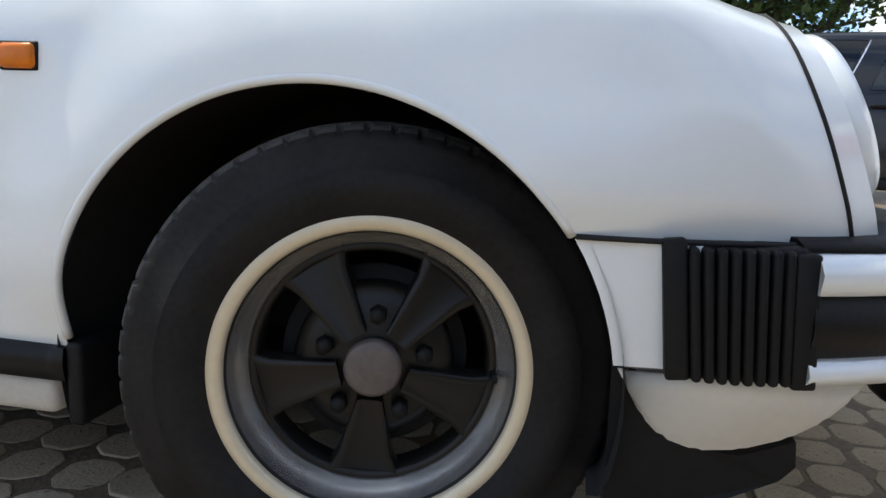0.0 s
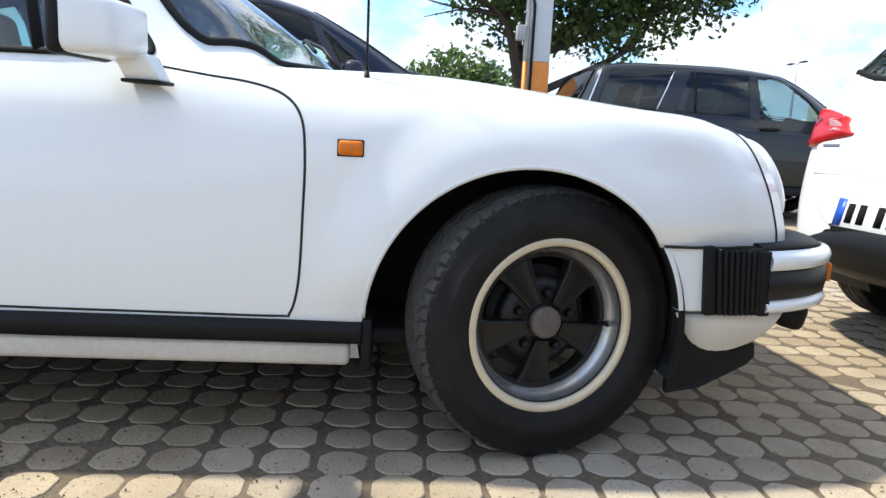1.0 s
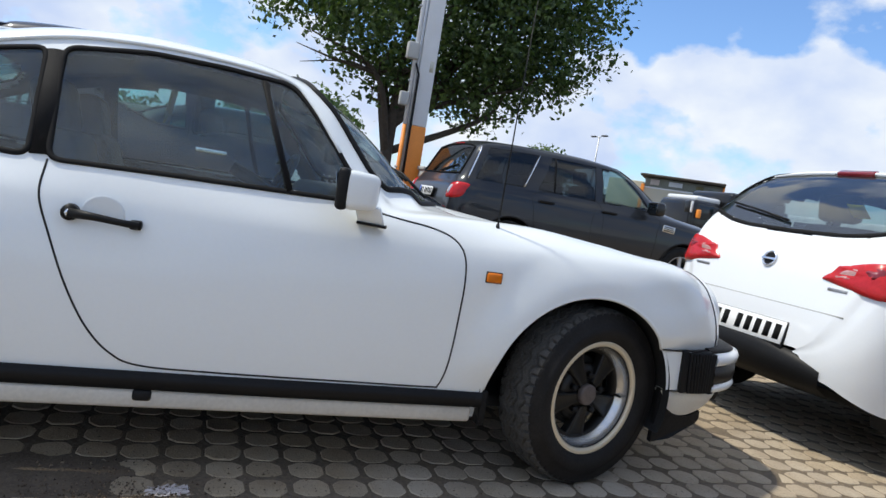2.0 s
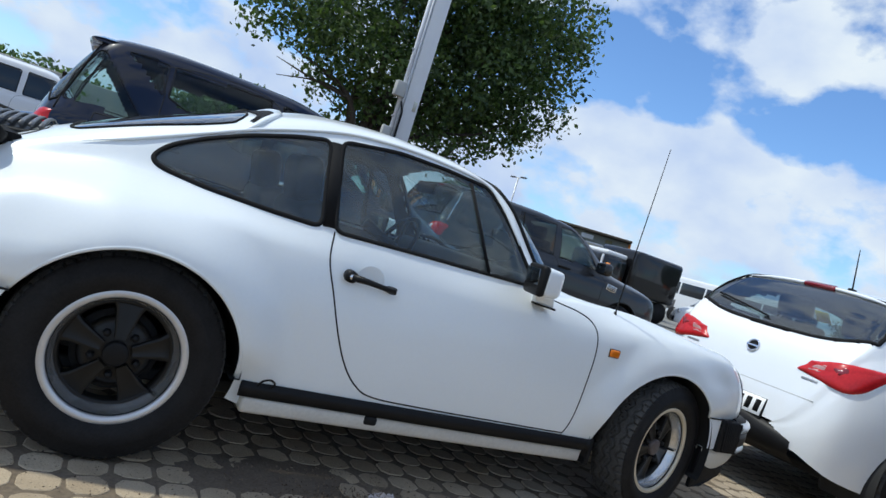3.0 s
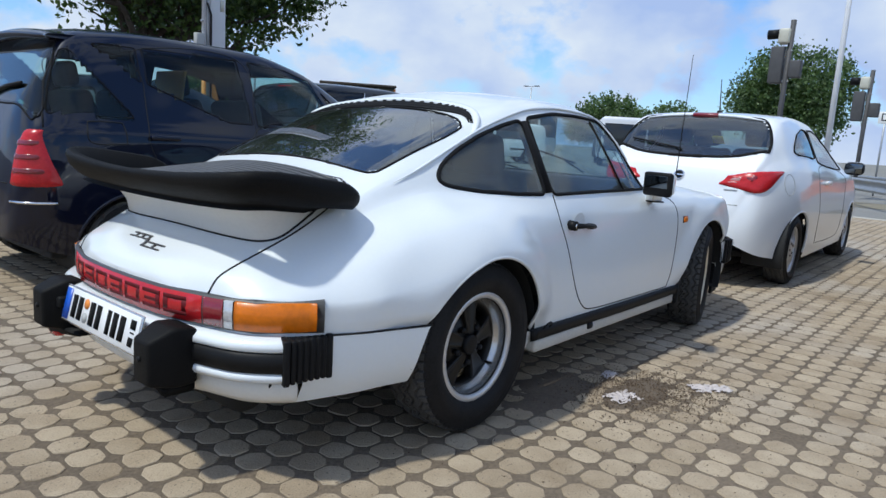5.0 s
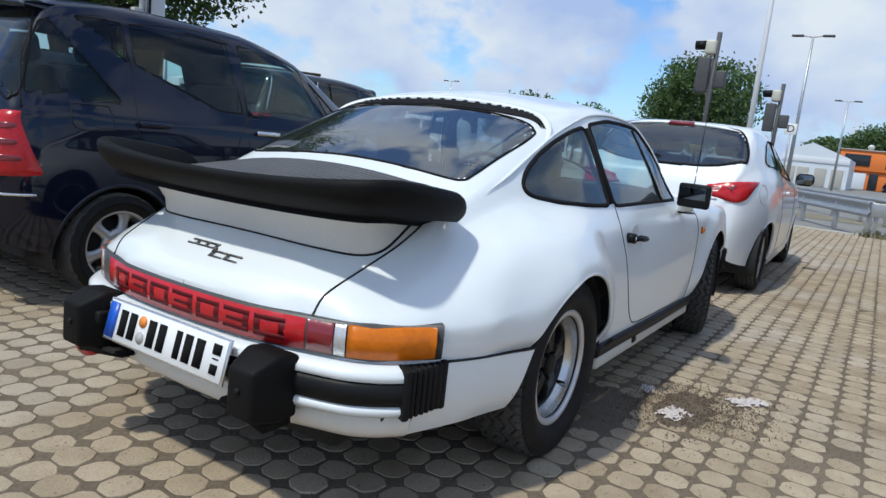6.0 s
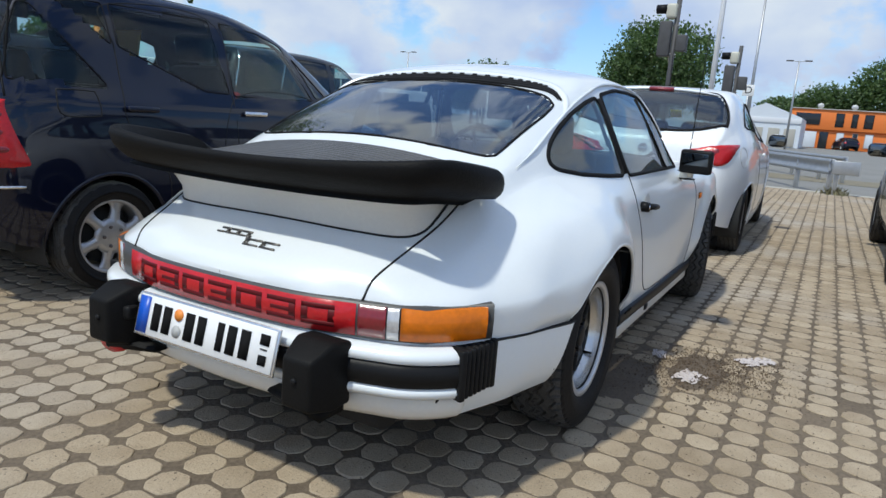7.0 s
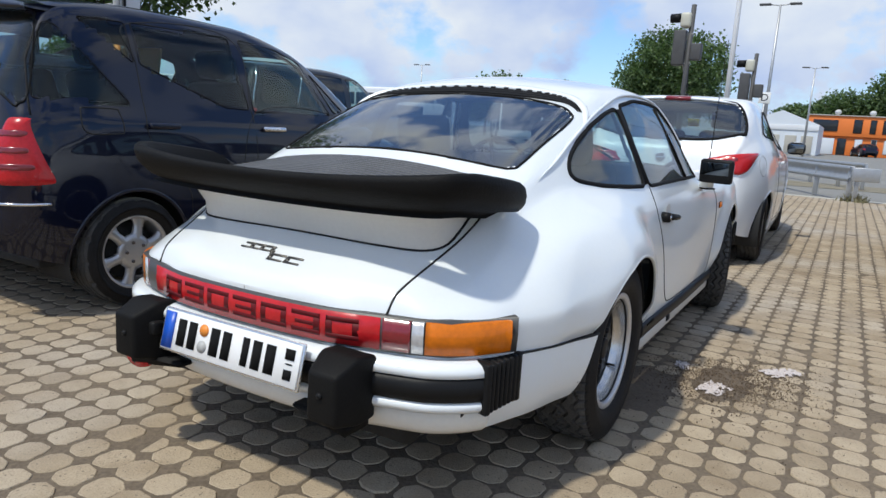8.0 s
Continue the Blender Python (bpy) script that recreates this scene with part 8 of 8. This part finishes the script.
for y in (0.5, -3.0, -6.5):
    part("roof_dish", cyl_bm(0.35, 0.30, 0.12, pose(1.0, y, 4.95, 0, 60, 0), 16), M_POLE_WHITE, bld)
    tube_part("dish_mast", [(1.2, y, 4.5), (1.1, y, 4.95)], 0.04, M_GALV, bld, seg=6)
tent = thing("market_hall", "white sheet-covered hall with a low gable roof", "building", pose(70, 4.4, 0))
bm = bmesh.new()
sec = [(-2.9, 0), (-2.9, 2.9), (0.4, 4.15), (2.9, 3.2), (2.9, 0)]
a = [bm.verts.new((0, y, z)) for y, z in sec]
b = [bm.verts.new((12, y, z)) for y, z in sec]
bm.faces.new(a), bm.faces.new(b[::-1])
for i in range(5):
    j = (i + 1) % 5
    bm.faces.new((a[i], b[i], b[j], a[j]))
part("hall_shell", bm, M_TENT, tent, smooth=False)
part("hall_band", box_bm(0.06, 5.8, 0.5, 0.01, pose(-0.05, 0, 2.55)), M_BUS, tent)
for y in (-2.0, -0.6, 0.9, 2.1):
    part("gate", box_bm(0.08, 1.0, 1.7, 0.02, pose(-0.05, y, 0.95)), M_WALL, tent)
bush = tree("bush", "clipped dark green bush beside the building", (80, 4.2, 0), 1.6, [(0, 0, 1.3, 1.2, 1.3, 0.9), (0, 0.6, 0.8, 1.0, 0.8, 0.7)], 2500, 0.16, M_LEAF, 71, limbs=4, trunk_r=0.08, fork=0.4)
for y0, y1, h in ((19.5, 27.5, 2.75), (-30, 1.2, 2.45)):
    w_ = tagged(part("wall_north", box_bm(y1 - y0, 0.3, h, 0.03, pose((y0 + y1) / 2, 27.5 if y0 < 0 else 25.5, h / 2)), M_WALL), "long pale concrete boundary wall", "wall", kind="structure")
cor = thing("gate_post", "orange painted corner post by the wall", "post", pose(20.5, 25.2, 0))
part("post_body", box_bm(0.35, 0.3, 2.3, 0.03, pose(0, 0, 1.15)), M_ORANGE, cor)
bb = thing("loaded_trailer", "flat trailer loaded with rusty building debris behind the wall", "trailer", pose(24.5, 27, 0))
part("trailer_bed", box_bm(8.0, 2.0, 0.5, 0.05, pose(0, 0, 2.6)), M_SIGNALBOX, bb)
for k in range(26):
    part("debris_piece", box_bm(0.3 + 0.5 * rngw.random(), 0.5, 0.10 + 0.2 * rngw.random(), 0.02, pose(-3.6 + 7.2 * rngw.random(), rngw.normal(0, 0.4), 2.95 + 0.16 * rngw.random(), 20 * rngw.random(), 20 * rngw.random(), 90 * rngw.random())), M_BARK if k % 2 else M_WALL, bb)
for x in (-3, 3):
    part("trailer_leg", box_bm(0.3, 1.6, 2.4, 0.03, pose(x, 0, 1.2)), M_SIGNALBOX, bb)

# ---- coaches and trucks ----
def coach(name, label, m, length=11.5, h=3.5, band=M_WINDARK):
    ob = thing(name, label, "bus", m)
    part("coach_body", box_bm(length, 2.5, h - 0.4, 0.18, pose(0, 0, 0.4 + (h - 0.4) / 2), 4), M_BUS, ob)
    n = 5
    for s in (-1, 1):
        for k in range(n):
            part("window", box_bm(length / n - 0.14, 0.06, 0.85, 0.03, pose(-length / 2 + (k + 0.5) * length / n, s * 1.245, h - 0.85)), band, ob)
            if k % 2 == 0:
                part("luggage_door", box_bm(length / n - 0.1, 0.05, 0.75, 0.02, pose(-length / 2 + (k + 0.5) * length / n, s * 1.24, 1.15)), M_SIGNALBOX, ob)
        for x in (-length * 0.3, length * 0.33):
            part("wheel", cyl_bm(0.5, 0.5, 0.3, pose(x, s * 1.12, 0.5) @ Y_AXIS, 24), M_TYRE, ob)
    part("windscreen", box_bm(0.08, 2.2, 1.5, 0.05, pose(length / 2 - 0.02, 0, h - 1.1)), M_WINDARK, ob)
    return ob


coach("coach", "white touring coach with dark windows", pose(37.3, 29.3, 0, 0, 0, -90), 11.5, 3.3)
coach("coach", "white coach parked beyond the vans", pose(34, 16.5, 0, 0, 0, -150), 8.0, 2.7)
coach("coach", "white coach far across the lot", pose(26, 33, 0, 0, 0, -20), 10.0, 2.9)
stall = thing("trailer", "beige market trailer with dark flat roof and orange corner post", "trailer", pose(20.06, 25.04, 0, 0, 0, -41) @ Matrix.Diagonal((1.36, 1.36, 1.36, 1)))
part("lower_panel", box_bm(2.6, 1.8, 1.65, 0.03, pose(0.35, 0, 1.23)), M_STALL, stall, "beige lower panel")
part("upper_band", box_bm(2.56, 1.7, 0.36, 0.02, pose(0.35, 0, 2.23)), M_BAND, stall, "weathered grey-green upper band")
part("roof", box_bm(2.8, 2.2, 0.09, 0.03, pose(0.30, -0.05, 2.47)), M_BARK, stall, "dark flat roof")
part("band_rail", box_bm(2.58, 0.05, 0.05, 0.01, pose(0.35, -0.89, 2.06)), M_BUS, stall)
part("side_wall", box_bm(1.25, 1.2, 1.85, 0.03, pose(-1.62, 0.1, 1.33)), M_STALL, stall, "beige side wall")
part("corner_post", box_bm(0.12, 0.10, 1.75, 0.01, pose(-0.98, -0.92, 1.28)), M_ORANGE, stall, "orange corner post")
part("corner_post", box_bm(0.07, 0.10, 1.95, 0.01, pose(1.66, -0.88, 1.42)), M_ORANGE, stall, "orange corner post")
for k, (x, w) in enumerate(((-0.6, 0.3), (0.1, 0.45), (0.9, 0.25))):
    part("hung_sheet", box_bm(w, 0.03, 0.20 - 0.04 * k, 0.01, pose(x, -0.87, 2.26)), (M_PAPER, M_TENT, M_GRASS)[k], stall)
for x in (-0.5, 0.9):
    for q in (-1, 1):
        part("wheel", cyl_bm(0.30, 0.30, 0.18, pose(x, q * 0.7, 0.30) @ Y_AXIS, 20), M_TYRE, stall)
trk = thing("truck", "black box truck with orange marker lamp", "truck", pose(19.75, 20.3, 0))
part("cargo_box", box_bm(2.9, 2.5, 1.90, 0.20, pose(0, 0, 1.87), 4), M_BLACKCAR, trk)
part("chassis", box_bm(4.6, 1.0, 0.25, 0.03, pose(-0.7, 0, 0.78)), M_DARKMETAL, trk)
part("cab", box_bm(1.5, 2.2, 1.75, 0.22, pose(-2.3, 0.1, 1.42), 4), M_BLACKCAR, trk, "black cab")
part("roof_fairing", box_bm(1.2, 1.9, 0.22, 0.09, pose(-2.2, 0.1, 2.36), 3), M_BUS, trk, "white roof fairing")
part("cab_window", box_bm(0.8, 2.24, 0.62, 0.05, pose(-2.4, 0.1, 1.85)), M_WINDARK, trk)
part("marker_lamp", box_bm(0.14, 0.18, 0.34, 0.04, pose(-2.85, -1.15, 1.75), 2), M_ORANGE, trk, "orange marker lamp")
mirror_t = part("wing_mirror", box_bm(0.16, 0.34, 0.46, 0.06, pose(-3.05, -0.75, 2.0), 3), M_BLACKCAR, trk)
part("mirror_cap", box_bm(0.10, 0.06, 0.46, 0.03, pose(-3.05, -0.94, 2.0), 2), M_BUS, mirror_t, "white mirror edge")
for k, (y, z, w) in enumerate(((-0.1, 2.05, 0.5), (0.35, 1.95, 0.3), (-0.45, 1.92, 0.25))):
    part("badge_bar", box_bm(0.02, w, 0.07, 0.004, pose(-1.455, y, z)), M_BUS, trk)
for x in (-2.3, 0.8):
    for s in (-1, 1):
        part("wheel", cyl_bm(0.46, 0.46, 0.28, pose(x, s * 0.98, 0.46) @ Y_AXIS, 24), M_TYRE, trk)
far_src = [o for o in scene.objects if o.parent is None and o.name.startswith("hatchback")][-1]
far1 = copy_thing(far_src, pose(84, -3.3, 0, 0, 0, 18))
tagged(far1, "small dark car far off before the orange building")

# ---- litter on the paving ----
def paper(label, x, y, sx, sy, rot, seed):
    r = np.random.default_rng(seed)
    n = 14
    v, f = [], []
    for i in range(n):
        for j in range(n):
            u, w = i / (n - 1) - 0.5, j / (n - 1) - 0.5
            e = max(0, (u * u + w * w) * 4 - 0.55)
            v.append((u * sx * (1 + r.normal(0, 0.05)), w * sy * (1 + r.normal(0, 0.08)), 0.004 + abs(r.normal(0, 0.0045)) * (1 - 0.3 * e)))
    for i in range(n - 1):
        for j in range(n - 1):
            if r.random() > 0.10 + 0.35 * (((i - 6.5) / 6.5) ** 4 + ((j - 6.5) / 6.5) ** 4):
                f.append((i * n + j, i * n + n + j, i * n + n + j + 1, i * n + j + 1))
    ob = pydata("paper_scrap", v, f, M_PAPER, smooth=False)
    ob.matrix_world = pose(x, y, 0, 0, 0, rot)
    return tagged(ob, label, "litter")


paper("crumpled wet white paper on the paving", -1.542, -1.02, 0.15, 0.11, -20, 1)
paper("crumpled white paper on the paving", -1.12, -1.25, 0.19, 0.10, -40, 2)
paper("grey torn paper scrap on the paving", -1.324, -0.85, 0.11, 0.06, 10, 3)
r = np.random.default_rng(9)
v, f = [], []
for k in range(5200):
    g = r.normal(0, 1, 2)
    x, y = -1.40 + g[0] * 0.16 - g[1] * 0.05, -1.06 + g[1] * 0.15
    if k % 5 == 0:
        x, y = x + r.normal(0, 0.3), y + r.normal(0, 0.15)
    s = 0.0016 + 0.0038 * r.random() ** 2
    a = r.random() * 6.28
    o = len(v)
    dx, dy = math.cos(a) * s, math.sin(a) * s
    z = 0.002 + 0.004 * r.random()
    v += [(x + dx, y + dy, z), (x - dy * 0.7, y + dx * 0.7, z), (x - dx, y - dy, z), (x + dy * 0.7, y - dx * 0.7, z), (x, y, z + s * 1.1)]
    f += [(o, o + 1, o + 4), (o + 1, o + 2, o + 4), (o + 2, o + 3, o + 4), (o + 3, o, o + 4)]
for k in range(3800):
    x, y = -4.6 + 5.4 * r.random(), -3.2 + 2.5 * r.random() ** 0.8
    s = 0.0016 + 0.0042 * r.random() ** 3
    a = r.random() * 6.28
    o = len(v)
    dx, dy = math.cos(a) * s, math.sin(a) * s
    v += [(x + dx, y + dy, 0.0012), (x - dy * 0.6, y + dx * 0.6, 0.0012), (x - dx, y - dy, 0.0012), (x + dy * 0.6, y - dx * 0.6, 0.0012), (x, y, 0.0012 + s * 0.7)]
    f += [(o, o + 1, o + 4), (o + 1, o + 2, o + 4), (o + 2, o + 3, o + 4), (o + 3, o, o + 4)]
tagged(pydata("dry_litter", v, f, M_DIRT, smooth=False), "brown crumbs of dry leaves and soil on the paving", "debris", kind="stuff")


# trodden soil lying thin over the stones; the stones' tops show through it
def soil_height(x, y):
    n = noise.noise(Vector((x * 9, y * 9, 3.1))) + 0.5 * noise.noise(Vector((x * 24, y * 24, 1.7))) + 0.35 * noise.noise(Vector((x * 70, y * 70, 0.3)))
    d1 = math.hypot((x + 1.70) / 0.30, (y + 0.76) / 0.16)
    d2 = math.hypot((x + 1.42) / 0.26, (y + 1.04) / 0.12)
    return 0.0055 - 0.0075 * min(d1, d2) ** 2 + 0.0035 * n


v, f, ids = [], [], {}
NX, NY, ST = 130, 74, 0.0125
for i in range(NX):
    for j in range(NY):
        x, y = -2.50 + i * ST, -1.36 + j * ST
        h = soil_height(x, y)
        if h > -0.004:
            ids[i, j] = len(v)
            v.append((x, y, h))
for i, j in ids:
    q = [(i, j), (i + 1, j), (i + 1, j + 1), (i, j + 1)]
    if all(k in ids for k in q):
        f.append(tuple(ids[k] for k in q))
tagged(pydata("loose_soil", v, f, M_LOOSE_SOIL, smooth=True), "dark brown trodden soil over the paving stones", "soil", kind="stuff")


# ---- octagonal pavers ----
PX, PY, X0, Y0 = 0.121, 0.1195, -1.05, -0.81


def paver_shape(seed, fine=False):
    """An octagonal paver with worn edges: outer foot, shoulder and top ring."""
    r = np.random.default_rng(seed)
    h, c = 0.0545, 0.0275
    oct_ = np.array([(h, c), (c, h), (-c, h), (-h, c), (-h, -c), (-c, -h), (c, -h), (h, -c)])
    oct_ = oct_ + r.normal(0, 0.0022, oct_.shape)
    if fine:
        # worn corners: each is cut once more
        cut = [[oct_[k] * 0.89 + oct_[k - 1] * 0.11, oct_[k] * 0.89 + oct_[(k + 1) % 8] * 0.11] for k in range(8)]
        oct_ = np.array([p for pair in cut for p in pair]) + r.normal(0, 0.0009, (16, 2))
    n = len(oct_)
    rings = [(1.0, -0.03), (1.0, -0.0042), (0.975, -0.0012), (0.93, 0.0)] if fine else [(1.0, -0.03), (1.0, -0.0036), (0.95, 0.0)]
    v = [(x * s, y * s, z) for s, z in rings for x, y in oct_]
    f = []
    for k in range(len(rings) - 1):
        for i in range(n):
            j = (i + 1) % n
            f.append((k * n + i, k * n + j, k * n + n + j, k * n + n + i))
    f.append(tuple(range(n * (len(rings) - 1), n * len(rings))))
    return np.array(v), f


SHAPES = [paver_shape(s) for s in range(8)]
FINE = [paver_shape(s, True) for s in range(8)]
meshes = []
for v, f in FINE:
    me = bpy.data.meshes.new("paver")
    me.from_pydata([tuple(p) for p in v], [], f)
    me.materials.append(M_PAVER)
    meshes.append(me)
pavement = bpy.data.objects["pavement"]
r = np.random.default_rng(77)
bv, bf, count = [], [], 0
for i in range(-66, 101):
    x = X0 + i * PX
    if x > 11.0:
        break
    for j in range(-62, 62):
        y = Y0 + j * PY
        k = int(r.integers(8))
        ox, oy, oz = r.normal(0, 0.0022), r.normal(0, 0.0022), r.normal(0, 0.0012)
        q = int(r.integers(4)) * 90 + r.normal(0, 1.5)
        tx, ty = r.normal(0, 0.5), r.normal(0, 0.5)
        m = pose(x + ox, y + oy, oz, tx, ty, q)
        if -2.62 < x < 0.32 and -2.15 < y < -0.75:
            ob = bpy.data.objects.new("paver", meshes[k])
            scene.collection.objects.link(ob)
            ob.parent = pavement
            ob.matrix_local = m
        else:
            R = np.array(m.to_3x3())
            pv, pf = (FINE if -5 < x < 2.2 and -3.6 < y < 1.6 else SHAPES)[k]
            P = pv @ R.T + np.array(m.translation)
            bv.append(P)
            bf += [tuple(a + count for a in face) for face in pf]
            count += len(pv)
tagged(pydata("paver_field", np.vstack(bv), bf, M_PAVER_FAR, pavement, smooth=False), "octagonal concrete pavers", kind="stuff")
